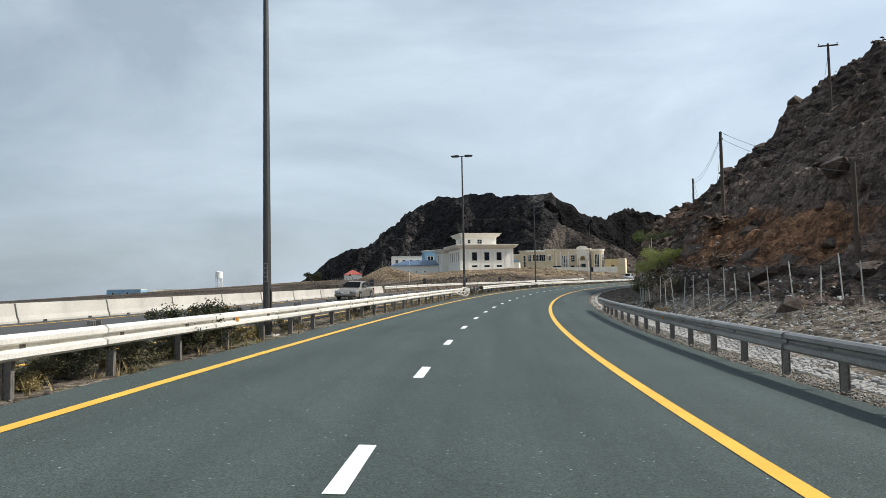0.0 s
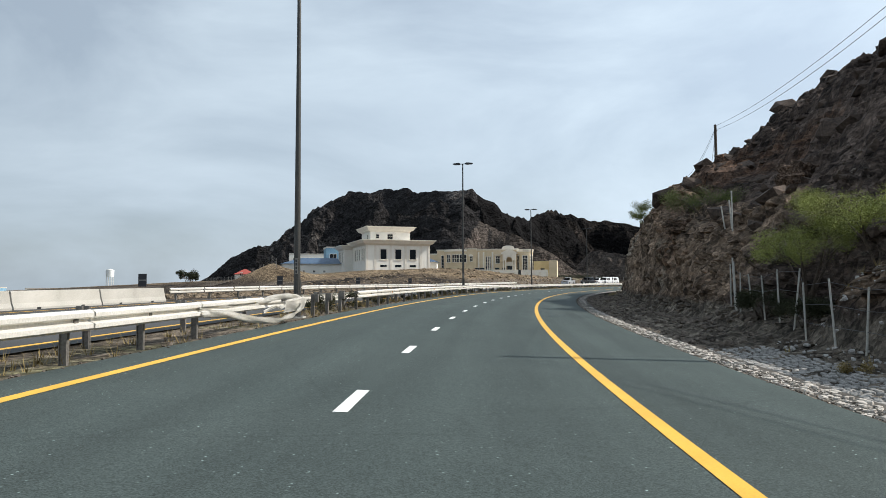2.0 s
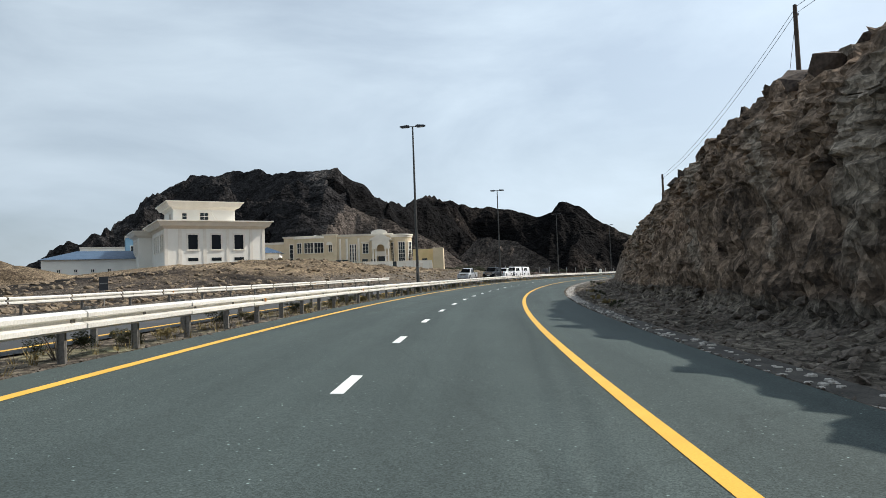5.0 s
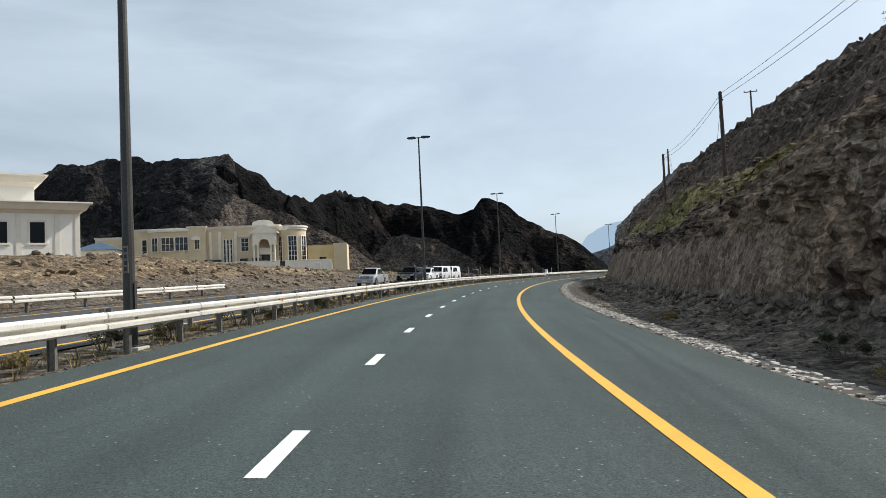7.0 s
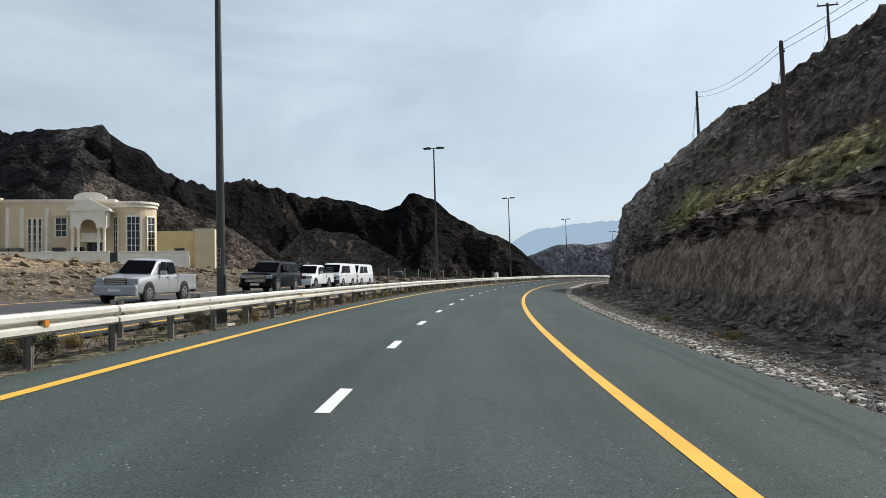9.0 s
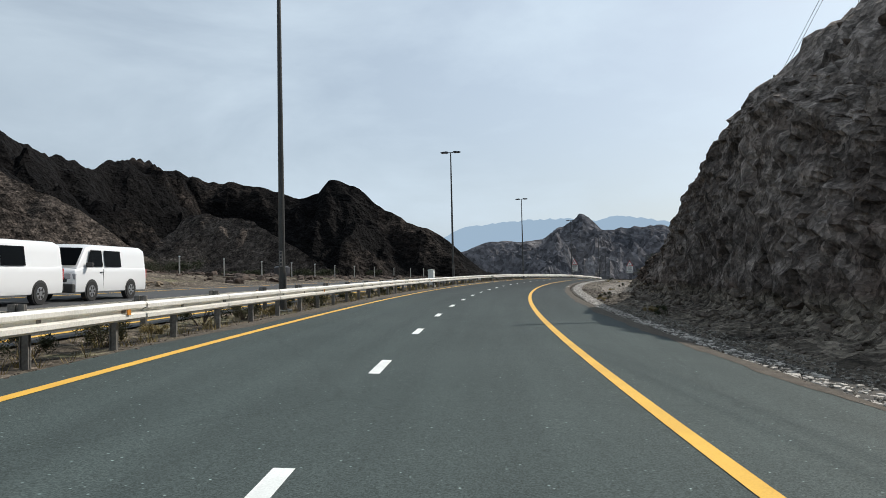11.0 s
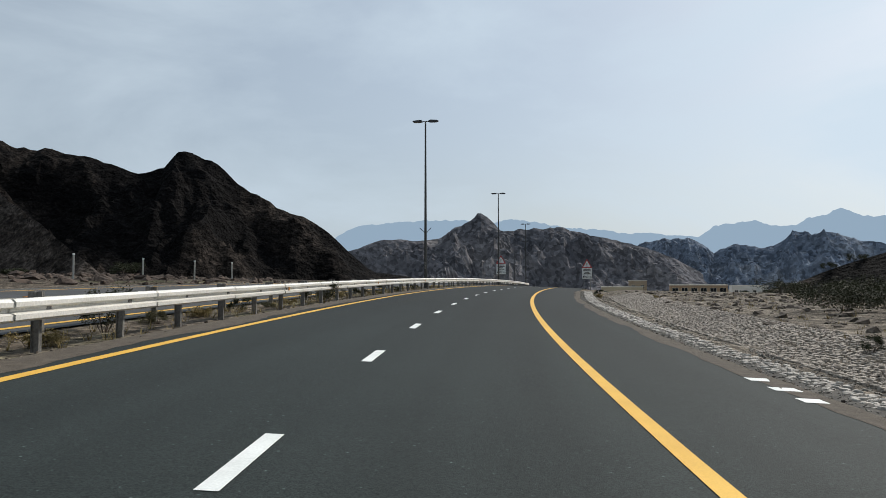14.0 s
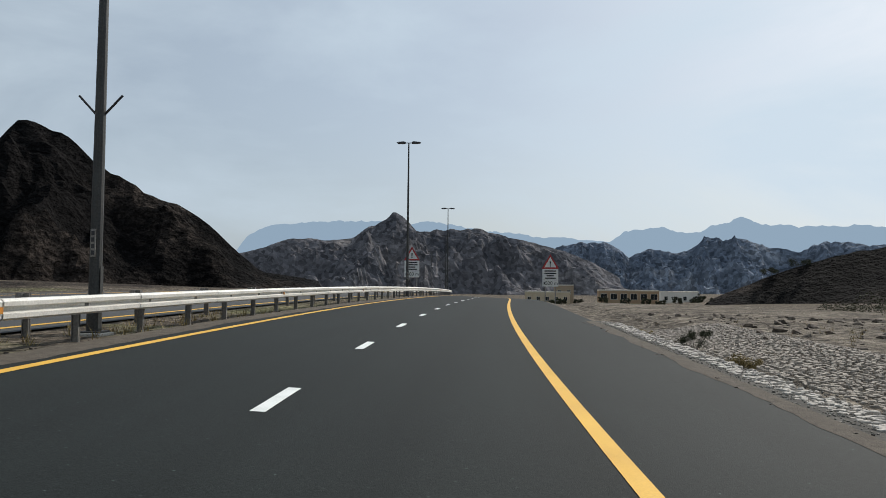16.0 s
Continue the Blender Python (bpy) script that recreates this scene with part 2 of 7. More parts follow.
    fl = n.new("ShaderNodeTexNoise")
    fl.inputs["Scale"].default_value, fl.inputs["Detail"].default_value = layers[0][3] * 6, 5.0
    l.new(co.outputs["Object"], fl.inputs["Vector"])
    sw = n.new("ShaderNodeMix")
    sw.data_type = "VECTOR"
    sw.inputs["Factor"].default_value = 0.3
    l.new(co.outputs["Object"], sw.inputs["A"])
    l.new(fl.outputs["Color"], sw.inputs["B"])
    l.new(sw.outputs["Result"], cell.inputs["Vector"])
    su = n.new("ShaderNodeMath")
    su.operation = "MULTIPLY_ADD"
    su.inputs[1].default_value = lumps
    l.new(cell.outputs["Distance"], su.inputs[0])
    fi = n.new("ShaderNodeMath")
    fi.operation = "MULTIPLY_ADD"
    fi.inputs[1].default_value = 0.22
    l.new(chip.outputs["Distance"], fi.inputs[0])
    l.new(height, fi.inputs[2])
    l.new(fi.outputs[0], su.inputs[2])
    bp = n.new("ShaderNodeBump")
    bp.inputs["Strength"].default_value, bp.inputs["Distance"].default_value = bump, dist
    l.new(su.outputs[0], bp.inputs["Height"])
    l.new(bp.outputs[0], b.inputs["Normal"])
    return m


def plain(name, col, rough=0.5, metal=0.0, glow=0.0, gloss=None):
    m = bpy.data.materials.new(name)
    m.use_nodes = True
    b = m.node_tree.nodes["Principled BSDF"]
    b.inputs["Base Color"].default_value = (*col, 1)
    b.inputs["Roughness"].default_value, b.inputs["Metallic"].default_value = rough, metal
    if gloss is not None:
        b.inputs["Specular IOR Level"].default_value = gloss
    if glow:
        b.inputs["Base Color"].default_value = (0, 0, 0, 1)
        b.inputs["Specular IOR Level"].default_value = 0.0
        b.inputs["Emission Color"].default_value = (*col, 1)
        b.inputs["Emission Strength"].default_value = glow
    return m


ONE = (1, 1, 1)
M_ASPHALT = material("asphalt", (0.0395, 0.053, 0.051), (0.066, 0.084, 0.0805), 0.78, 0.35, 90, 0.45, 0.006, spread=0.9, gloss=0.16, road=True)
M_ASPHALT_OLD = material("old_asphalt", (0.04, 0.041, 0.042), (0.075, 0.076, 0.077), 0.85, 0.4, 60, 0.3, 0.006)
M_YELLOW = material("yellow_paint", (0.62, 0.34, 0.04), (0.78, 0.46, 0.06), 0.6, 1.5, 60, 0.2, 0.003)
M_WHITE = material("white_paint", (0.62, 0.64, 0.62), (0.82, 0.84, 0.82), 0.6, 3.0, 60, 0.2, 0.003)
M_ZINC = material("galvanised_steel", (0.58, 0.565, 0.52), (0.82, 0.80, 0.75), 0.5, 1.2, 25, 0.05, 0.002, metal=0.15, vary=0.08)
# Darker copy of M_ZINC for the right-hand rail; its shade is in the colour.
M_ZINC_SHADE = material("shaded_galvanised_steel", (0.20, 0.195, 0.19), (0.36, 0.35, 0.335), 0.5, 1.5, 25, 0.08, 0.003, metal=0.3, vary=0.1)
M_RAIL_POST = material("dull_rail_post_steel", (0.12, 0.113, 0.102), (0.26, 0.245, 0.225), 0.6, 3.0, 30, 0.1, 0.003, metal=0.3, vary=0.15)
M_POST = material("weathered_post_steel", (0.16, 0.15, 0.14), (0.30, 0.29, 0.27), 0.6, 3.0, 30, 0.1, 0.003, metal=0.3, vary=0.12)
M_LAMPPOLE = material("lamp_pole_steel", (0.045, 0.045, 0.044), (0.095, 0.095, 0.09), 0.5, 0.8, 30, 0.05, 0.002, metal=0.4)
M_DARK = plain("dark_grey_casting", (0.035, 0.035, 0.04), 0.5)
M_WOOD = material("weathered_pole_wood", (0.05, 0.037, 0.028), (0.12, 0.09, 0.07), 0.85, 2.0, 30, 0.4, 0.01)
M_CONCRETE = material("pale_concrete", (0.34, 0.325, 0.29), (0.52, 0.50, 0.455), 0.85, 0.7, 25, 0.2, 0.006, vary=0.05)
M_GROUND = layered("desert_gravel", [("", (0.05, 0.042, 0.034), (0.18, 0.15, 0.118), 2.2, ONE), ("rock", (0.065, 0.047, 0.031), (0.27, 0.205, 0.135), 1.1, (1, 1, 1.6)),
                                     ("grass", (0.06, 0.062, 0.034), (0.22, 0.205, 0.12), 3.0, ONE), ("talus", (0.010, 0.009, 0.008), (0.085, 0.068, 0.055), 0.7, ONE)], 0.9, 0.12)
M_GRIT = material("dark_shoulder_gravel", (0.03, 0.025, 0.02), (0.15, 0.125, 0.098), 0.95, 6.0, 45, 0.8, 0.02, spread=1.0)
M_HILL = layered("rocky_hill", [("", (0.058, 0.050, 0.042), (0.24, 0.206, 0.166), 2.0, ONE), ("rock", (0.018, 0.0145, 0.013), (0.155, 0.118, 0.098), 0.5, (1, 1, 3.2)),
                                ("earth", (0.042, 0.034, 0.028), (0.165, 0.132, 0.107), 0.7, (1, 1, 1.6)), ("cut", (0.062, 0.048, 0.038), (0.32, 0.232, 0.167), 1.1, (1.1, 1.1, 1.0)),
                                ("slab", (0.165, 0.128, 0.098), (0.25, 0.197, 0.152), 0.5, (1, 1, 0.6)), ("grey", (0.050, 0.045, 0.042), (0.31, 0.27, 0.242), 0.9, (1.3, 1.3, 0.8)),
                                ("pale", (0.10, 0.082, 0.064), (0.34, 0.285, 0.225), 2.0, ONE), ("ochre", (0.05, 0.028, 0.018), (0.23, 0.125, 0.072), 0.9, (1, 1, 2.0)),
                                ("grass", (0.10, 0.09, 0.04), (0.30, 0.265, 0.125), 2.0, ONE)], 1.0, 0.2, chippy=0.38, lumps=0.1)
M_MOUNT = layered("dark_mountain_rock", [("", (0.007, 0.0066, 0.0068), (0.042, 0.039, 0.039), 0.16, (1, 1, 2.4)), ("rock", (0.012, 0.0106, 0.010), (0.21, 0.186, 0.17), 0.30, (1, 1, 2.2))], 1.0, 2.0, fine=1.1, chippy=0.35)
M_SPUR = layered("brown_spur_rock", [("", (0.024, 0.020, 0.0175), (0.125, 0.103, 0.088), 0.4, (1, 1, 2.0)), ("rock", (0.03, 0.024, 0.02), (0.28, 0.225, 0.185), 0.6, (1, 1, 1.8))], 1.0, 1.0, fine=2.0, chippy=0.35)
# Dark rock made blacker still: the shade of its flanks is in the colour.
M_MOUNT_SHADED = layered("shaded_dark_mountain_rock", [("", (0.003, 0.0028, 0.003), (0.0105, 0.0096, 0.0095), 0.16, (1, 1, 2.4)), ("rock", (0.004, 0.0035, 0.0034), (0.052, 0.042, 0.036), 0.30, (1, 1, 2.2))], 1.0, 2.0, fine=1.1, chippy=0.35)
# Rock colours lifted and blued; the distance haze is in them.
M_MOUNT2 = layered("hazed_grey_mountain_rock", [("", (0.078, 0.079, 0.089), (0.155, 0.148, 0.156), 0.022, (1, 1, 1.5)), ("rock", (0.09, 0.085, 0.09), (0.275, 0.258, 0.257), 0.045, (1.6, 1, 0.7))], 0.45, 8.0, fine=0.12, chippy=0.06)
# Bluish, lifted colours carry the haze over this second range.
M_MOUNT3 = layered("hazed_pale_mountain_rock", [("", (0.105, 0.13, 0.172), (0.205, 0.24, 0.295), 0.04, (1, 1, 1.5)), ("rock", (0.125, 0.15, 0.19), (0.37, 0.40, 0.45), 0.04, (1.6, 1, 0.7))], 0.5, 8.0, fine=0.11, chippy=0.06)
# Haze painted as a flat blue glow; no light falls on this range.
M_FAR = plain("far_mountain_haze_glow", (0.33, 0.45, 0.58), 1.0, 0.0, 1.08)
# ---------------------------------------------------------------- building tools
def finish(bm, name, mat, smooth_it=False):
    me = bpy.data.meshes.new(name)
    bm.normal_update()
    bm.to_mesh(me)
    bm.free()
    for m in mat if isinstance(mat, (list, tuple)) else [mat]:
        me.materials.append(m)
    if smooth_it:
        for p in me.polygons:
            p.use_smooth = True
    return me


def part(name, bm, mat, parent=None, label="", m=None, smooth_it=False):
    """Links a bmesh, or a mesh made before, as one object under its thing."""
    me = bm if isinstance(bm, bpy.types.Mesh) else finish(bm, name, mat, smooth_it)
    ob = new(name, me)
    if m is not None:
        ob.matrix_basis = m
    if parent is not None:
        ob.parent = parent
    return tagged(ob, label)


def thing(name, m, label, category, group="", kind=""):
    ob = new(name)
    ob.empty_display_size = 0.3
    ob.matrix_basis = m
    return tagged(ob, label, category, group, kind)


def box(bm, x0, x1, y0, y1, z0, z1, m=None, bevel=0.0):
    m = m or Matrix()
    g = bmesh.ops.create_cube(bm, size=1.0, matrix=m @ Matrix.Translation(((x0 + x1) / 2, (y0 + y1) / 2, (z0 + z1) / 2)) @ Matrix.Diagonal((x1 - x0, y1 - y0, z1 - z0, 1)))
    if bevel:
        es = {e for v in g["verts"] for e in v.link_edges}
        bmesh.ops.bevel(bm, geom=list(es), offset=bevel, segments=2, affect="EDGES", profile=0.5)
    return bm


def tube(bm, a, b, r0, r1=None, n=10, caps=True):
    a, b = Vector(a), Vector(b)
    r1 = r0 if r1 is None else r1
    q = (b - a).to_track_quat("Z", "Y").to_matrix()
    rings = []
    for c, r in ((a, r0), (b, r1)):
        rings.append([bm.verts.new(c + q @ Vector((math.cos(2 * math.pi * i / n) * r, math.sin(2 * math.pi * i / n) * r, 0))) for i in range(n)])
    for i in range(n):
        bm.faces.new((rings[0][i], rings[0][(i + 1) % n], rings[1][(i + 1) % n], rings[1][i]))
    if caps:
        bm.faces.new(rings[0][::-1])
        bm.faces.new(rings[1])
    return bm


def chain(bm, pts, rad, n=8):
    """A bent tube through the points, with a radius for each."""
    rings = []
    for k, p in enumerate(pts):
        a, b = Vector(pts[max(0, k - 1)]), Vector(pts[min(len(pts) - 1, k + 1)])
        q = (b - a).to_track_quat("Z", "Y").to_matrix()
        rings.append([bm.verts.new(Vector(p) + q @ Vector((math.cos(2 * math.pi * i / n) * rad[k], math.sin(2 * math.pi * i / n) * rad[k], 0))) for i in range(n)])
    for r0, r1 in zip(rings, rings[1:]):
        for i in range(n):
            bm.faces.new((r0[i], r0[(i + 1) % n], r1[(i + 1) % n], r1[i]))
    bm.faces.new(rings[0][::-1])
    bm.faces.new(rings[-1])
    return bm


def sweep(bm, prof, y0, y1, m=None):
    """A closed outline in x and z, drawn out along y."""
    m = m or Matrix()
    a = [bm.verts.new(m @ Vector((x, y0, z))) for x, z in prof]
    b = [bm.verts.new(m @ Vector((x, y1, z))) for x, z in prof]
    k = len(prof)
    for i in range(k):
        bm.faces.new((a[i], a[(i + 1) % k], b[(i + 1) % k], b[i]))
    bm.faces.new(a[::-1])
    bm.faces.new(b)
    return bm


def prism(bm, pts, z0, z1, m=None):
    """A closed outline in x and y, raised from z0 to z1."""
    m = m or Matrix()
    a = [bm.verts.new(m @ Vector((x, y, z0))) for x, y in pts]
    b = [bm.verts.new(m @ Vector((x, y, z1))) for x, y in pts]
    k = len(pts)
    for i in range(k):
        bm.faces.new((a[i], a[(i + 1) % k], b[(i + 1) % k], b[i]))
    bm.faces.new(a[::-1])
    bm.faces.new(b)
    return bm


def fixed(bm):
    bmesh.ops.recalc_face_normals(bm, faces=bm.faces)
    return bm


def sheet(name, ss, ds, height, mat, attrs=None, smooth_it=True, shift=None):
    """A grid over the road's s and d; height(s, d) is above the banked road; attrs(s, d, h) gives the mesh's attributes."""
    verts, faces, vals = [], [], {}
    for s in ss:
        for d in ds:
            h = height(s, d)
            verts.append(at(s, d - (shift(s, d, h) if shift else 0.0), h))
            if attrs:
                for k, v in attrs(s, d, h).items():
                    vals.setdefault(k, []).append(v)
    w = len(ds)
    for i in range(len(ss) - 1):
        for j in range(w - 1):
            a = i * w + j
            faces.append((a, a + 1, a + w + 1, a + w))
    me = bpy.data.meshes.new(name)
    me.from_pydata(verts, [], faces)
    for k, v in vals.items():
        me.attributes.new(k, "FLOAT", "POINT").data.foreach_set("value", v)
    me.materials.append(mat)
    if smooth_it:
        me.polygons.foreach_set("use_smooth", [True] * len(me.polygons))
    return new(name, me)


def fbm(x, y, z, octaves=5, h=0.9):
    return noise.fractal(Vector((x, y, z)), h, 2.1, octaves)


def ridged(x, y, z, octaves=5):
    return noise.ridged_multi_fractal(Vector((x, y, z)), 0.9, 2.1, octaves, 0.9, 2.0)
# ---------------------------------------------------------------- land
# the hill beside the road: heights over the road at stations along it, by distance from the centre line
HILL_S = [-120, -80, 0, 25, 45, 51.5, 53.5, 57, 60, 61.5, 64, 70, 76, 83, 90, 97, 106, 114, 122, 132, 142, 150, 160, 175, 190, 205, 215, 225, 235, 244, 252, 259, 266, 273, 285, 302, 320, 400]
HILL_D = [6.0, 7.6, 8.8, 9.7, 10.05, 10.5, 11.2, 12.6, 14.2, 17, 21, 28, 40, 70, 120, 170]
HILL_VERGE = [-0.1, -0.1, -0.1, -0.1, -0.1, -0.1, -0.1, -0.1, -0.1, -0.1, -0.1, -0.1, -0.1, -0.1, -0.1, -0.1, -0.1, -0.1, -0.1, -0.1, -0.1, -0.1, -0.1, -0.1, -0.1, -0.1, -0.1, -0.1, -0.1, -0.1, -0.1, -0.1, -0.1, -0.1, -0.1, -0.1, -0.1, -0.1]
HILL_DITCH = [-0.3, -0.3, -0.3, -0.3, -0.3, -0.3, -0.3, -0.3, -0.3, -0.3, -0.3, -0.25, -0.25, -0.25, -0.25, -0.25, -0.25, -0.25, -0.25, -0.25, -0.25, -0.25, -0.25, -0.25, -0.25, -0.25, -0.25, -0.25, -0.25, -0.25, -0.25, -0.25, -0.24, -0.21, -0.3, -0.22, -0.22, -0.22]
HILL_APRON = [-2.5, -0.28, -0.28, -0.28, -0.28, -0.22, -0.2, -0.16, -0.17, -0.17, -0.18, -0.1, -0.1, -0.1, -0.1, -0.1, -0.1, -0.1, -0.1, -0.1, -0.1, -0.1, -0.1, -0.1, -0.1, -0.1, -0.1, -0.1, -0.1, -0.1, -0.1, 0.02, 0.07, -0.26, -0.5, -0.52, -0.52, -0.52]
HILL_TOE = [-2.5, -0.19, -0.19, -0.19, -0.19, -0.09, 0.04, 0.05, 0.05, 0, 0, 0, 0, 0, 0, 0, 0, 0, 0, 0, 0, 0, 0, 0, 0, 0, 0, 0, 0, 0, 0, 0, 0, -0.12, -0.42, -0.42, -0.42, -0.42]
HILL_FOOT = [-2.5, -0.17, -0.17, -0.17, -0.14, 0.04, 1, 1.25, 1.15, 0.29, 0.35, 0.35, 0.35, 0.35, 0.35, 0.35, 0.35, 0.35, 0.35, 0.35, 0.35, 0.35, 0.35, 0.35, 0.35, 0.35, 0.35, 0.35, 0.35, 0.35, 0.35, 0.35, 0.35, 0.22, -0.36, -0.37, -0.37, -0.37]
HILL_FACE = [-2.5, -0.14, 0.2, 0.05, 0.06, 0.19, 1.52, 1.9, 1.75, 0.36, 0.4, 0.7, 2.3, 3.2, 3.6, 4.2, 3.7, 3.6, 4.2, 4.3, 3.84, 2.09, 1.74, 1.81, 0.96, 1.84, 2.15, 2.53, 2.3, 3.37, 3.73, 2.9, 1.5, 0.76, -0.28, -0.29, -0.29, -0.29]
HILL_CUT_TOP = [-2.5, -0.1, 0.3, 0.1, 0.2, 0.42, 1.8, 2.25, 2.07, 1.05, 1.3, 2.6, 4, 4.8, 5.8, 6.8, 5.6, 5.3, 6.2, 6.6, 5.9, 4.6, 4.3, 3.4, 3, 3.7, 3.9, 3.3, 4, 7.3, 6.8, 4.7, 2.4, 2.2, -0.12, -0.16, -0.16, -0.16]
HILL_BROW = [-2.5, 0.1, 0.4, 0.4, 1.2, 1.96, 2.65, 2.65, 3.16, 3.44, 3.9, 4.5, 4.7, 5.9, 7.5, 8.6, 7.2, 7, 8, 8.1, 7.1, 6.4, 6, 4.8, 3.9, 4.6, 4.6, 4.4, 5.6, 8.4, 8.6, 5.8, 3.6, 2.6, 0.4, -0.12, -0.12, -0.12]
HILL_SHELF = [-2.5, 0.3, 0.6, 0.8, 2.4, 3.7, 4.1, 4.8, 5.23, 5.44, 5.8, 5.4, 5.2, 6.6, 8.7, 9.6, 8.6, 8.2, 8.7, 8.6, 7.3, 6.4, 6, 5.9, 6.6, 6.1, 5.7, 6.3, 8.1, 10.3, 10, 7.3, 4.3, 2.7, 1, -0.18, -0.18, -0.18]
HILL_SLOPE = [-2.5, 1, 1.5, 1.8, 3.8, 5.32, 5.78, 6.6, 7.33, 7.69, 8.3, 8.3, 8, 8.1, 9.3, 10.9, 10.7, 10.6, 9.6, 9.1, 8.1, 7.5, 7, 6.8, 6.8, 7, 7.4, 8.7, 10.9, 12.5, 11.9, 8.9, 5.6, 3.9, 2.6, 0.1, -0.25, -0.25]
HILL_UPPER = [-2.5, 3.4, 4.7, 5.1, 7.6, 9.06, 9.51, 10.3, 10.73, 10.94, 11.3, 11.7, 12.9, 12.8, 13.3, 14.2, 13.7, 13.8, 13.2, 12, 10.7, 10.2, 10.1, 10.3, 10.7, 11.3, 11.9, 12.9, 13.4, 15.2, 14, 10.5, 6.2, 4, 2.9, 0.3, -0.3, -0.3]
HILL_SHOULDER = [-2.5, 10, 12.4, 12.4, 14.4, 15.38, 15.67, 16.2, 16.59, 16.78, 17.1, 17.4, 17.5, 18, 18.2, 17.6, 18.6, 18.8, 18.6, 16.8, 15.3, 14.9, 15, 15.3, 15.7, 16.2, 16.5, 17.7, 19.1, 19.3, 17.3, 12.5, 7.2, 4.4, 2.9, 0.3, -0.4, -0.4]
HILL_RISE = [-2.5, 20, 23.2, 22.5, 23.7, 24.3, 24.48, 24.8, 25.14, 25.31, 25.6, 26.3, 27.5, 28.2, 26.8, 26.5, 24.2, 24.5, 25.3, 23.9, 22.3, 21.9, 21.9, 21.9, 22.2, 23.5, 24.9, 25, 26.5, 26.7, 21.4, 14.2, 7.9, 4.8, 2.9, 0.5, -0.5, -0.8]
HILL_CREST_LINE = [-2.5, 30, 33.7, 32.8, 33.7, 33.97, 34.05, 34.2, 34.5, 34.65, 34.9, 34.9, 34.5, 34.1, 34, 33.9, 33.6, 33.2, 32.8, 31.9, 31, 30.5, 30.1, 30, 30.1, 30.6, 31, 31.7, 31.9, 29.5, 23.7, 15.5, 7.8, 4.7, 2.7, 0.5, 0, 0]
HILL_TOP = [-2.5, 36, 37.5, 38, 40, 40, 40, 40, 40, 40, 40, 40, 40, 40, 40, 39.8, 39.1, 38.5, 37.8, 36.9, 36, 36, 36, 36, 36, 36, 36, 36, 36, 33, 26.4, 16.8, 7.1, 4.7, 3, 1, 1, 1]
HILL_BACK = [-2.5, -2.6, -2.6, -2.6, -2.6, -2.6, -2.6, -2.6, -2.6, -2.6, -2.6, -2.6, -2.6, -2.6, -2.6, -2.6, -2.6, -2.6, -2.6, -2.6, -2.6, -2.6, -2.6, -2.6, -2.6, -2.6, -2.6, -2.6, -2.6, -2.6, -2.6, -2.6, -2.6, -2.6, -2.6, -2.6, -2.6, -2.6]
_HC = np.array([HILL_VERGE, HILL_DITCH, HILL_APRON, HILL_TOE, HILL_FOOT, HILL_FACE, HILL_CUT_TOP, HILL_BROW, HILL_SHELF, HILL_SLOPE, HILL_UPPER, HILL_SHOULDER, HILL_RISE, HILL_CREST_LINE, HILL_TOP, HILL_BACK]).T


def hill_base(s, d):
    row = [np.interp(s, HILL_S, _HC[:, j]) for j in range(len(HILL_D))]
    return float(np.interp(d, HILL_D, row))


def terrace(k):
    """A step that averages to nothing: flat tread, steep riser."""
    f = k - math.floor(k)
    return smooth(0.45, 0.9, f) - f


def hill_height(s, d):
    h = hill_base(s, d)
    p = at(s, d)
    grit = fbm(p.x * 1.9, p.y * 1.9, 3.0, 4)
    steep = smooth(0.2, 2.0, h) * smooth(10.6, 12.6, d)
    if steep <= 0:
        return h + (0.05 * grit + 0.10 * smooth(7.4, 8.6, d) * fbm(p.x * 4.5, p.y * 4.5, 6.0, 3)) * smooth(6.2, 7.5, d) * (1 - smooth(10.0, 10.4, d))
    bench = 1 - 0.8 * smooth(150, 165, s) * (1 - smooth(226, 238, s)) * smooth(11.6, 12.4, d) * (1 - smooth(15.5, 17.5, d))
    far = smooth(12, 24, d)
    big = fbm(p.x * 0.08, p.y * 0.08, 1.0, 3)
    mid = fbm(p.x * 0.45, p.y * 0.45, 7.0, 5, 0.7)
    # beds of rock dip along the road
    bed = h + 0.13 * s + 1.6 * fbm(p.x * 0.06, p.y * 0.06, 9.0, 3)
    ledge = 1.9 * terrace(bed / 2.1) * (0.35 + 0.65 * far) + 0.75 * terrace(bed / 0.8 + 0.8 * mid)
    ledge *= 1 - 0.8 * smooth(238, 247, s)
    crag = 1.7 * smooth(79, 84, s) * (1 - smooth(90.0, 91.2, s)) * smooth(24.5, 26, d) * (1 - smooth(34, 40, d))
    lump = abs(fbm(p.x * 0.9, p.y * 0.9, 15.0, 3)) - 0.2
    return h + steep * (bench * ((0.3 + 1.1 * far) * big + (0.3 + 0.35 * far) * mid + ledge * 0.8 + 0.35 * lump) + 0.16 * grit + crag)


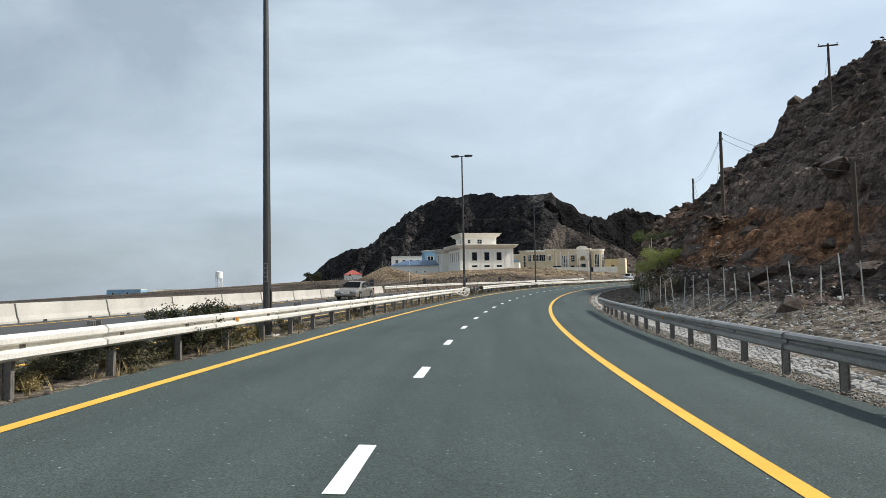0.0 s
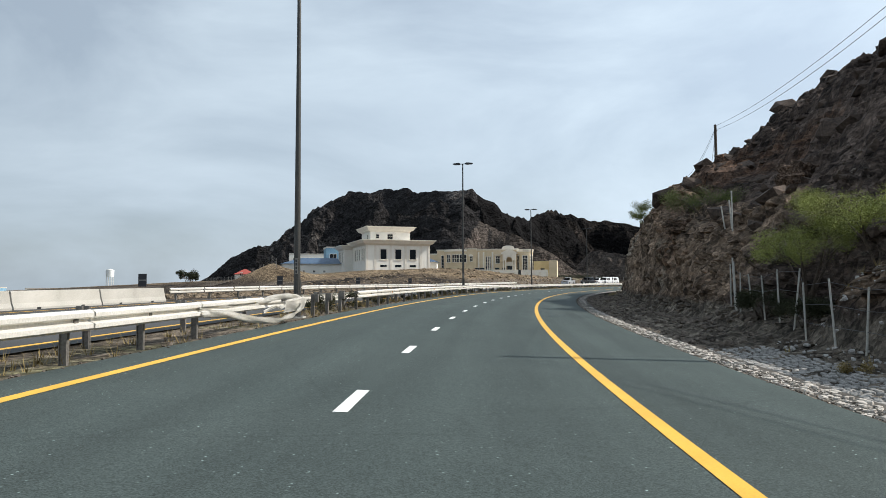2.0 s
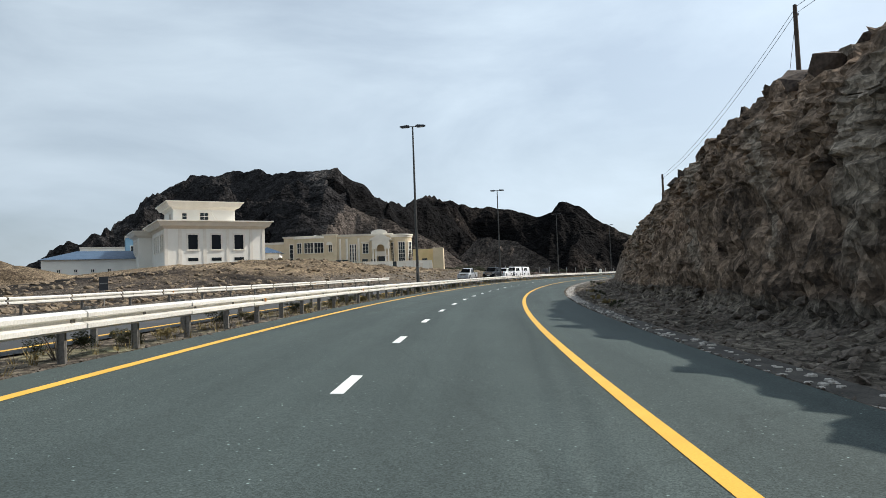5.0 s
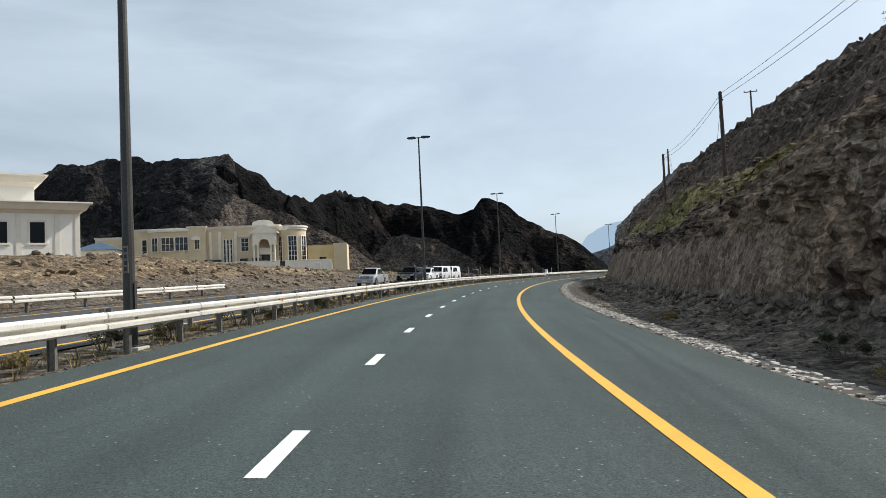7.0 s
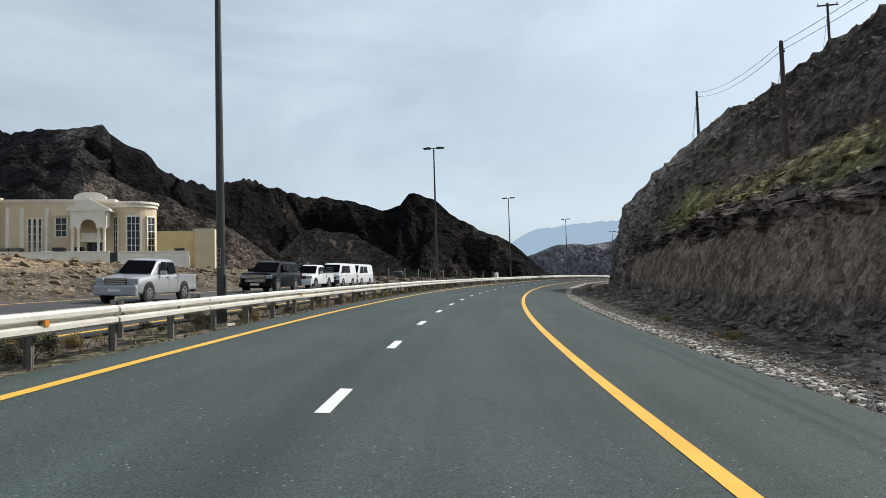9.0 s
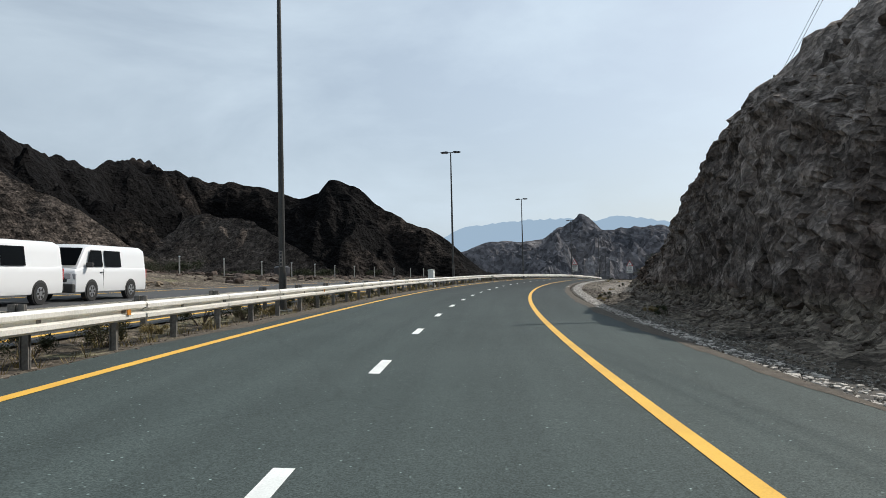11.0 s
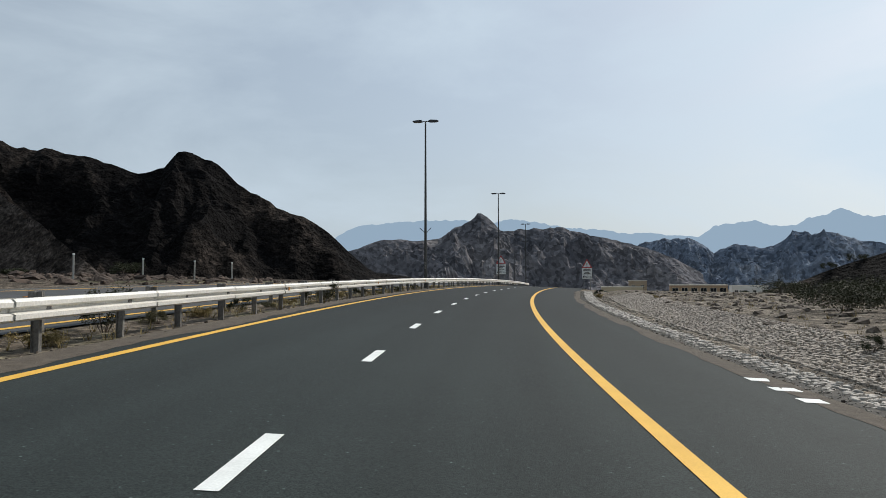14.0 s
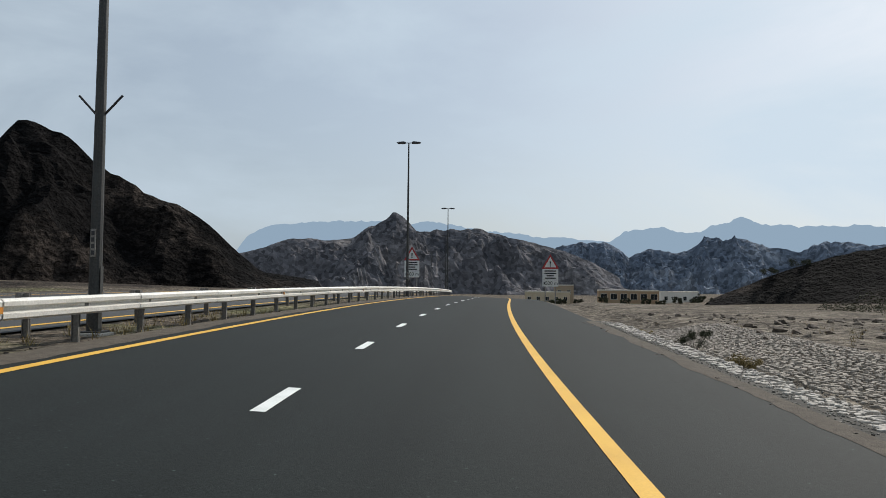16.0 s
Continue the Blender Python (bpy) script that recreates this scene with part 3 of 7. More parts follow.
def hill_attrs(s, d, h):
    p = at(s, d)
    b = hill_base(s, d)
    rock = smooth(0.25, 1.4, b)
    low = fbm(p.x * 0.15, p.y * 0.15, 2.0, 4)
    face = smooth(9.9, 10.15, d) * rock
    slab = smooth(156, 168, s) * (1 - smooth(222, 240, s)) * (1 - smooth(2.4, 3.4, b + 0.8 * low)) * face
    cut = smooth(66, 74, s) * (1 - smooth(160, 185, s)) * face * (1 - smooth(12.0, 15.0, d + 2 * low))
    cut = max(cut, smooth(51.5, 53.5, s) * (1 - smooth(60.0, 62.0, s)) * face * (1 - smooth(10.9, 11.8, d)))
    grey = 0.5 * smooth(228, 242, s) * (1 - smooth(262, 275, s)) * face * (1 - 0.5 * smooth(16, 22, d))
    ridge = smooth(156, 170, s) * (1 - smooth(226, 240, s)) * smooth(11.8, 12.8, d + low) * (1 - smooth(13.6, 15.4, d + low))
    turf = max(ridge * (0.55 + 0.8 * low), 0.14 * smooth(0.1, 0.5, low) * smooth(110, 130, s) * (1 - smooth(215, 235, s)) * rock * smooth(12, 14, d) * (1 - smooth(24, 32, d)))
    vein = fbm((s - 1.1 * b) * 0.32, b * 0.10 + d * 0.1, 5.0, 4)
    pale = 0.5 * smooth(0.28, 0.5, vein) * face * smooth(70, 80, s) * (1 - smooth(160, 172, s)) * (1 - smooth(12.5, 14.5, d))
    pale = max(pale, 1.0 - smooth(0.6, 1.6, math.hypot((s - 117.7) * 0.5, d - 11.4)), 0.8 * ridge * smooth(0.1, 0.4, fbm(s * 0.2, d * 0.5, 6.0, 3)))
    och = smooth(0.2, 0.5, fbm(p.x * 0.06 + 3, p.y * 0.06, b * 0.12, 3)) * rock * smooth(9.9, 10.5, d) * (1 - 0.85 * smooth(140, 165, s))
    och = max(0.32 * och, 0.8 * smooth(34, 44, s) * (1 - smooth(56, 64, s)) * smooth(1.8, 3.0, b) * (1 - smooth(5.0, 6.5, b)))
    earth = 0.85 * smooth(112, 150, s) * (1 - smooth(270, 285, s)) * smooth(10.6, 12.0, d) * rock
    return {"rock": rock, "earth": earth, "cut": cut, "slab": slab, "grey": grey, "pale": pale, "grass": turf, "ochre": och}


def hill_blocks(s, d, h):
    """How far the broken rock stands out of the cut face: blocks parted by cracks, and a gully washed into the smooth part."""
    k = smooth(9.94, 10.07, d) * (1 - smooth(13, 18, d)) * smooth(0.02, 0.4, h)
    if k <= 0 or s < 55 or s > 285:
        return 0.0
    p = at(s, d, h)
    w = 0.5 * fbm(p.x * 0.5, p.y * 0.5, p.z * 0.5, 3)
    q = Vector((p.x * 1.15 + w, p.y * 1.15 + w + 0.3 * p.z, p.z * 1.5 - 0.3 * p.y))
    (f1, f2, _, _), (c, _, _, _) = noise.voronoi(q)
    (g1, g2, _, _), (e, _, _, _) = noise.voronoi(q * 2.7)
    out = 0.26 * noise.cell(c * 7.3) + 0.16 * noise.cell(e * 7.3) - 0.08 * (1 - smooth(0.0, 0.2, f2 - f1)) - 0.05 * (1 - smooth(0.0, 0.25, g2 - g1))
    slab = smooth(154, 166, s) * (1 - smooth(222, 240, s)) * (1 - smooth(2.2, 3.2, h))
    out = (out * 0.75 + 0.2 * fbm(p.x * 1.6, p.y * 1.6, p.z * 1.6, 5, 0.6)) * (1 - 0.97 * slab) + 0.2 * fbm(p.x * 0.3, p.y * 0.3, p.z * 0.3, 2)
    out *= 1 - 0.25 * smooth(238, 247, s)
    gully = 0.55 * smooth(0.0, 1.0, 1 - abs(s - 190.6 - 0.35 * h) / 0.8) * (1 - smooth(2.4, 3.0, h))
    return k * out - gully


_hs = list(np.arange(-120, 54, 0.8)) + list(np.arange(54, 282, 0.32)) + list(np.arange(282, 402, 1.0))
_hd = [6.0, 6.3, 6.6, 7.0, 7.4, 7.8, 8.2, 8.6, 9.0, 9.3, 9.6, 9.8] + list(np.arange(9.9, 11.3, 0.04)) + list(np.arange(11.3, 13, 0.11)) + list(np.arange(13, 24, 0.32)) + list(np.arange(24, 46, 0.75)) + [47, 49, 52, 57, 63, 70, 80, 95, 120, 145, 170]
tagged(sheet("rocky_hill", _hs, _hd, hill_height, M_HILL, hill_attrs, False, hill_blocks), "brown rocky hillside cut back beside the road", "hill", kind="structure")

# the ground: one sheet out to the horizon
LEFT_S = [-140, 60, 110, 145, 162, 182, 195, 206, 228, 250, 268, 290, 320, 360, 640]
LEFT_D = [-17.5, -20, -26, -34, -44, -60, -110, -200]
LEFT_EDGE = [0.0, 0.0, 0.0, 0.0, 0.0, 0.0, 0.0, 0.0, 0.0, 0.0, 0.0, 0.0, -0.1, -0.1, -0.1]
LEFT_FOOT = [-0.3, -0.2, -0.2, 0.0, 0.1, 0.5, 0.6, 0.6, 0.5, 0.3, 0.1, 0.1, -0.1, -0.2, -0.4]
LEFT_BANK = [-1.0, -0.5, -0.3, 0.0, 1.0, 2.3, 2.5, 2.2, 1.5, 1.2, 0.8, 0.4, 0.1, 0, -0.6]
LEFT_TOP = [-1.5, -1.0, -0.4, 0.0, 1.7, 2.8, 3.4, 3.2, 2.1, 1.7, 1.2, 0.8, 0.3, 0.2, -0.6]
LEFT_TRACK = [-2, -1.5, -0.5, -0.3, 1.5, 2.3, 3.4, 3.7, 2.6, 1.8, 1.2, 1.0, 0.6, 0.5, -0.5]
LEFT_TERRACE = [-2, -1.5, -0.8, -1.0, 0.0, 1.6, 3.1, 3.9, 3.6, 2.5, 2.0, 1.7, 0.6, 0.5, 0]
LEFT_FIELD = [-3, -3, -2, -4, -4, -2.5, 0, 2, 3, 4.5, 5, 3.5, 1.2, 1.0, 1]
LEFT_END = [-6, -6, -5, -8, -9, -8, -5, -3, -2, 1.5, 3.5, 3.5, 2, 2, 2]
LEFT_H = np.array([LEFT_EDGE, LEFT_FOOT, LEFT_BANK, LEFT_TOP, LEFT_TRACK, LEFT_TERRACE, LEFT_FIELD, LEFT_END]).T


def ground_height(s, d):
    if d > 5.3:
        return -0.02 if d < 5.9 else (-2.4 if s < 395 else -0.5 - 0.02 * min(d, 40))
    if d > -4.0:
        return -0.05
    if d > -6.0:
        return -0.03 - 0.04 * math.sin((d + 6) / 2.0 * math.pi) + 0.02 * fbm(s * 1.5, d * 1.5, 1.0, 3)
    if d >= -17.0:
        return -0.05
    h = float(np.interp(-d, [-v for v in LEFT_D], [np.interp(s, LEFT_S, LEFT_H[:, j]) for j in range(len(LEFT_D))]))
    p = at(s, d)
    k = smooth(0.3, 2.0, h)
    r = math.hypot(p.x + 22, p.y - 220) / 11.0
    if r < 1:
        h += 4.4 * (1 - smooth(0.0, 1.0, r)) * (1 + 0.5 * fbm(p.x * 0.3, p.y * 0.3, 1, 4))
    r = math.hypot(p.x + 37, p.y - 213) / 13.0
    if r < 1:
        h += 2.6 * (1 - smooth(0.0, 1.0, r)) * (1 + 0.7 * fbm(p.x * 0.4, p.y * 0.4, 1, 4))
    return h + smooth(-17.6, -19, d) * 0.10 * fbm(p.x * 1.4, p.y * 1.4, 2, 4) + k * (0.45 * fbm(p.x * 0.35, p.y * 0.35, 4, 5) + 0.22 * ridged(p.x * 0.5, p.y * 0.5, 2, 4) - 0.2)


def ground_attrs(s, d, h):
    p = at(s, d)
    n1 = fbm(p.x * 0.6, p.y * 0.6, 8, 4)
    if -6.1 < d < -4:
        return {"talus": 0.0, "rock": 0.0, "grass": 0.22 + 0.6 * n1}
    low = fbm(p.x * 0.09, p.y * 0.09, 4, 4)
    talus = 0.0
    if d < -18:
        talus = max((1 - smooth(165, 185, s)) * (0.7 + 0.6 * low), 0.85 * smooth(268, 285, s) * (1 - smooth(-26, -19, d)) * (0.75 + 0.9 * low), 0.9 * (1 - smooth(9, 14, math.hypot(p.x + 37, p.y - 213))), 0.5 * smooth(0.15, 0.5, low), (1 - smooth(-95, -75, d)) * (0.5 + 0.4 * low) * (1 - 0.6 * smooth(262, 280, s)))
    return {"talus": talus, "rock": smooth(0.6, 2.0, h) if d < -17 else 0.0, "grass": 0.75 * smooth(-0.1, 0.4, low + 0.3 * n1) if d < -20 and s > 245 else 0.0}


def build_ground():
    ss = list(np.arange(-140, 0, 4.0)) + list(np.arange(0, 340, 1.0)) + list(np.arange(340, 640, 5.0))
    ds = [-240, -200, -160, -130, -110, -95, -80, -70, -62, -56, -51, -47] + list(np.arange(-44, -17, 0.9)) + [-17.2, -16.9, -12, -7.0, -6.2, -6.0, -5.8, -5.6, -5.4, -5.0, -4.6, -4.2, -4.0, 0, 5.2, 5.4, 5.75, 6.0, 9, 14, 30, 60, 100]
    ob = sheet("ground", ss, ds, ground_height, M_GROUND, ground_attrs)
    bm = bmesh.new()
    bm.from_mesh(ob.data)
    edges = [e for e in bm.edges if e.is_boundary]
    mid = Vector((90, 250, 0))
    twin = {}
    for e in edges:
        for v in e.verts:
            if v not in twin:
                w = v.co - mid
                w.z = 0
                twin[v] = bm.verts.new(mid + w.normalized() * 4600 + Vector((0, 0, -25 - 60 * smooth(0.25, 0.6, -w.normalized().x))))
    for e in edges:
        a, b = e.verts
        f = bm.faces.new((a, b, twin[b], twin[a]))
    bmesh.ops.recalc_face_normals(bm, faces=bm.faces)
    bm.to_mesh(ob.data)
    bm.free()
    tagged(ob, "dry stony desert ground with sparse grass", "ground", kind="structure")


build_ground()


# ---------------------------------------------------------------- roads
def flare(s):
    """How far the verge draws back where the road widens over the crest."""
    return float(np.interp(s, [300, 322, 331, 343, 370], [0, 0.1, 0.4, 0.55, 0.6]))


def ribbon(name, s0, s1, d0, d1, h, mat, step=2.0, parent=None, cols=2, wide=0.0):
    n = max(2, int(round((s1 - s0) / step)))
    bm = bmesh.new()
    prev = None
    for i in range(n + 1):
        s = s0 + (s1 - s0) * i / n
        off = flare(s) if wide < 0 else 0.0
        row = [bm.verts.new(at(s, off + d0 + (d1 + max(0.0, wide) * flare(s) - d0) * j / (cols - 1), h)) for j in range(cols)]
        if prev:
            for j in range(cols - 1):
                bm.faces.new((prev[j], prev[j + 1], row[j + 1], row[j]))
        prev = row
    ob = part(name, bm, mat, parent)
    return ob


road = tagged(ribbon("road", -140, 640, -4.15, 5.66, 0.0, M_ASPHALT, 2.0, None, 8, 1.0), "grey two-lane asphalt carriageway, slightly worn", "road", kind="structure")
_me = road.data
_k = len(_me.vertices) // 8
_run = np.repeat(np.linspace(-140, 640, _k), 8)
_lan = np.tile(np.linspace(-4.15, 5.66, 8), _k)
for _nm, _vals in (("run", _run), ("lane", _lan), ("darkening", np.clip((_run - 225) / 80, 0, 1))):
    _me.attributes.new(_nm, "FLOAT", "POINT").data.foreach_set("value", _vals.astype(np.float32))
ribbon("edge_line", -140, 640, -3.415, -3.245, 0.006, M_YELLOW, 2.0, road)
ribbon("edge_line", -140, 640, 3.045, 3.215, 0.006, M_YELLOW, 2.0, road)
for i in range(-6, 80):
    s = 6.60 + 6.0 * i
    ribbon("lane_dash", s, s + 1.458, -0.075, 0.075, 0.006, M_WHITE, 0.8, road)
for i in range(3):
    ribbon("shoulder_mark", 286.95 + 0.85 * i, 287.25 + 0.85 * i, 5.28, 5.62, 0.006, M_WHITE, 0.3, road)


def gravel_shoulder(s0, s1, d_in, d_out, wide):
    """Loose gravel spilt over the asphalt's edge, its rim uneven."""
    bm = bmesh.new()
    prev = None
    side = 1 if d_out > d_in else -1
    for s in np.arange(s0, s1, 0.4):
        ends = smooth(s0, s0 + 12, s)
        off = flare(s) if wide else 0.0
        rim = d_in + side * (0.16 * fbm(s * 0.35, d_in, 1.0, 3) + 0.07 * fbm(s * 2.3, d_in, 2.0, 3))
        rim += (d_out - rim) * (1 - ends)
        row = [bm.verts.new(at(s, off + rim + (d_out - rim) * k, 0.004 + 0.02 * k * abs(fbm(s * 1.1, k * 3, 4.0, 3)))) for k in (0, 0.15, 0.4, 0.7, 1.0)]
        if prev:
            for j in range(4):
                bm.faces.new((prev[j], prev[j + 1], row[j + 1], row[j]))
        prev = row
    ob = part("gravel_shoulder", fixed(bm), M_GRIT)
    tagged(ob, "dark loose gravel along the asphalt's edge", "gravel", kind="structure")


gravel_shoulder(228, 600, -3.66, -4.2, False)
gravel_shoulder(222, 346, 5.36, 5.74, True)
road_opp = tagged(ribbon("opposite_road", -140, 640, -16.9, -6.1, -0.01, M_ASPHALT_OLD, 3.0, None, 5), "older grey asphalt carriageway of the opposite direction", "road", kind="structure")
ribbon("edge_line", -140, 640, -6.75, -6.58, -0.002, M_YELLOW, 3.0, road_opp)
ribbon("edge_line", -140, 640, -15.75, -15.58, -0.002, M_YELLOW, 3.0, road_opp)


# ---------------------------------------------------------------- mountains
def mountain(name, ridge, base, spread, mat, label, step=5.0, rough=0.16, across=34, freq=0.02, seed=0.0, power=1.0, crag=0.05):
    """A range along a ridge line of (x, y, z), falling to the base on both sides over spread times its height."""
    pts = [Vector(p) for p in ridge]
    cum = [0.0]
    for a, b in zip(pts, pts[1:]):
        cum.append(cum[-1] + (b.xy - a.xy).length)
    n = int(cum[-1] / step)
    line_ = [Vector([float(np.interp(cum[-1] * i / n, cum, [p[k] for p in pts])) for k in range(3)]) for i in range(n + 1)]
    soft = []
    for i in range(n + 1):
        q = [line_[max(0, min(n, i + k))] for k in range(-4, 5)]
        soft.append(sum(q, Vector()) / 9)
    verts, faces, rock = [], [], []
    m = 2 * across + 1
    for i in range(n + 1):
        t = (soft[min(n, i + 3)] - soft[max(0, i - 3)]).xy.normalized()
        nrm = Vector((t.y, -t.x))
        z0 = line_[i].z
        z0 += crag * max(z0 - base, 0.0) * (0.9 * fbm(soft[i].x * freq * 1.5 + seed, soft[i].y * freq * 1.5, 3.0, 3) + 0.5 * fbm(soft[i].x * freq * 7 + seed, soft[i].y * freq * 7, 5.0, 4))
        hgt = max(z0 - base, 1.0)
        wid = max(hgt, 0.35 * max(p.z - base for p in pts)) * spread
        for j in range(-across, across + 1):
            v = j / across
            av = abs(v)
            prof = (1 - av) ** power
            x, y = soft[i].x + nrm.x * v * wid, soft[i].y + nrm.y * v * wid
            k = ridged(x * freq + seed, y * freq, seed, 7) - 1.1
            e = fbm(x * freq * 4 + seed, y * freq * 4, seed, 5)
            fall = min(1.0, av * 5 + 0.06) * min(1.0, (1 - av) * 6)
            z = base - 3 + (hgt + 3) * prof + hgt * rough * (k * 1.1 + 0.35 * e) * fall
            verts.append((x, y, z))
            rock.append(0.22 + 0.75 * fbm(x * freq * 0.9, y * freq * 0.9, z * freq + 5, 4) - 0.25 * prof + 0.3 * smooth(0.4, 0.9, av))
    for i in range(n):
        for j in range(m - 1):
            a = i * m + j
            faces.append((a, a + 1, a + m + 1, a + m))
    me = bpy.data.meshes.new(name)
    me.from_pydata(verts, [], faces)
    me.attributes.new("rock", "FLOAT", "POINT").data.foreach_set("value", rock)
    me.materials.append(mat)
    ob = new(name, me)
    return tagged(ob, label, "mountain", kind="structure")


mountain("dark_mountain", [(-185, 770, 7.4), (-152, 722, 18.6), (-125, 682, 34.1), (-99, 643, 40.7), (-77, 610, 40.4), (-59, 583, 45.9), (-45, 562, 56.5), (-31, 541, 64.4), (-17, 521, 68.3), (-4, 501, 66.6), (9, 481, 66.2), (30, 450, 60.1), (42, 432, 57.5), (52, 416, 56.3), (60, 421, 48.3)],
         4, 1.25, M_MOUNT, "dark brown bare rocky mountain with a flat top", 2.4, 0.2, 64, 0.026, 0.0, 1.0, 0.04)
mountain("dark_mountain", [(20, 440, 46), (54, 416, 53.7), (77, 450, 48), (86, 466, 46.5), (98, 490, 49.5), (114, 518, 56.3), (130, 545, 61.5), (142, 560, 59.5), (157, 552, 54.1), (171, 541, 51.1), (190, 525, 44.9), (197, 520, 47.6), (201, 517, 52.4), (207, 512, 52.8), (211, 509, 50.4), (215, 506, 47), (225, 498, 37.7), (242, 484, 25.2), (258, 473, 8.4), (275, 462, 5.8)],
         4, 1.25, M_MOUNT_SHADED, "dark bare rocky mountain with a knobbed peak", 2.4, 0.28, 64, 0.026, 3.7, 1.0, 0.06)
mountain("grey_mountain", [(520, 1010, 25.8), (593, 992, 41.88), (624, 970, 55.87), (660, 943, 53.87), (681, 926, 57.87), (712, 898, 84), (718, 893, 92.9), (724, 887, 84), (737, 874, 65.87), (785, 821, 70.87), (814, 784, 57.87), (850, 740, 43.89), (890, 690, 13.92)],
         -4, 2.0, M_MOUNT2, "hazy grey-blue distant rocky mountain with a pointed peak", 4.0, 0.34, 60, 0.016, 1.3, 1.0, 0.045)
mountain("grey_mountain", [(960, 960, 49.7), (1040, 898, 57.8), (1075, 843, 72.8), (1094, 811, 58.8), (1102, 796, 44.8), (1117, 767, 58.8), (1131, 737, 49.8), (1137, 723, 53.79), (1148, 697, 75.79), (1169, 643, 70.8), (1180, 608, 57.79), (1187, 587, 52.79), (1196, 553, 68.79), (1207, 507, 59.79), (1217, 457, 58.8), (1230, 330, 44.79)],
         -8, 2.0, M_MOUNT3, "hazy pale grey jagged distant mountain range", 4.0, 0.38, 60, 0.016, 6.1, 1.0, 0.095)
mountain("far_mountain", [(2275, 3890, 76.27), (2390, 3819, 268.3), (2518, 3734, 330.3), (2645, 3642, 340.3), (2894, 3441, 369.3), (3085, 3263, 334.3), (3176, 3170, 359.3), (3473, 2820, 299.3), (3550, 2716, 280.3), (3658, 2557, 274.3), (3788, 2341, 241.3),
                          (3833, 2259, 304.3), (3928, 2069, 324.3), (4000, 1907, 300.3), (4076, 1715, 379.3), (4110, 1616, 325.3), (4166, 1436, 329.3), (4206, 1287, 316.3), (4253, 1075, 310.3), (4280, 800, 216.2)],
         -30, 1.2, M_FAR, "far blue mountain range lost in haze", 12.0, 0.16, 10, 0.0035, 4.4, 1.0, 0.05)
mountain("brown_spur", [(108, 402, 22), (112, 392, 23), (120, 375, 19.2), (123, 353, 11), (126, 338, 5)], 3, 1.15, M_SPUR, "brown rocky spur below the dark mountain", 1.6, 0.2, 34, 0.05, 5.3, 1.0, 0.06)
mountain("brown_spur", [(48, 378, 36), (60, 371, 31), (72, 364, 25.5), (80, 361, 20), (88, 357, 13), (98, 351, 6)], 3, 1.2, M_SPUR, "grey-brown rocky spur at the edge of the plain", 1.6, 0.22, 34, 0.05, 8.1, 1.0, 0.06)
mountain("rock_knob", [(-98, 463, 8), (-86, 458, 16), (-76, 454, 21), (-63.5, 449.5, 29.3), (-54, 446, 25), (-42, 443, 15)], 5, 0.8, M_MOUNT, "dark craggy knob of rock at the mountain's foot", 1.6, 0.3, 28, 0.05, 7.7, 1.0, 0.1)
mountain("rock_knob", [(-54, 389, 13), (-47, 386, 21), (-40, 383.4, 26), (-34, 381, 23), (-26, 378, 14)], 5, 0.7, M_MOUNT, "small dark craggy knob of rock behind the villas", 1.3, 0.3, 28, 0.06, 9.7, 1.0, 0.1)
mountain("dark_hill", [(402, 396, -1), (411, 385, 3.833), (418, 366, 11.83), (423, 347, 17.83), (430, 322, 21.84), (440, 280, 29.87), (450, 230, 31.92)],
         -2, 2.2, M_MOUNT_SHADED, "low dark scrubby hill beside the plain", 4.0, 0.07, 22, 0.03, 2.2)
# ---------------------------------------------------------------- guard rails
_front = [(0.00, 0.00), (0.04, 0.006), (0.083, 0.04), (0.083, 0.105), (0.0, 0.135), (0.0, 0.18), (0.083, 0.21), (0.083, 0.27), (0.04, 0.304), (0.00, 0.31)]
_prof = [(x, z) for x, z in _front] + [(x - 0.006, z) for x, z in reversed(_front)]
BEAM = finish(fixed(sweep(bmesh.new(), _prof, -0.03, 4.05)), "beam", M_ZINC)
BEAM_SHADE = finish(fixed(sweep(bmesh.new(), _prof, -0.03, 4.05)), "beam", M_ZINC_SHADE)
_bm = bmesh.new()
box(_bm, -0.06, 0.06, -0.01, 0.01, -0.5, 0.70)
box(_bm, -0.06, -0.048, -0.035, 0.035, -0.5, 0.70)
box(_bm, 0.048, 0.06, -0.035, 0.035, -0.5, 0.70)
POST = finish(_bm, "post", M_RAIL_POST)
BLOCK = finish(box(bmesh.new(), -0.06, 0.06, -0.06, 0.06, 0.44, 0.70, None, 0.008), "spacer_block", M_RAIL_POST)
_bm = bmesh.new()
box(_bm, -0.012, 0.012, -0.05, 0.05, 0, 0.09)
REFLECT = finish(_bm, "reflector", plain("amber_reflector", (0.55, 0.22, 0.03), 0.35))
SPLICE = finish(box(bmesh.new(), 0.078, 0.086, -0.16, 0.16, 0.03, 0.28), "splice_plate", M_POST)


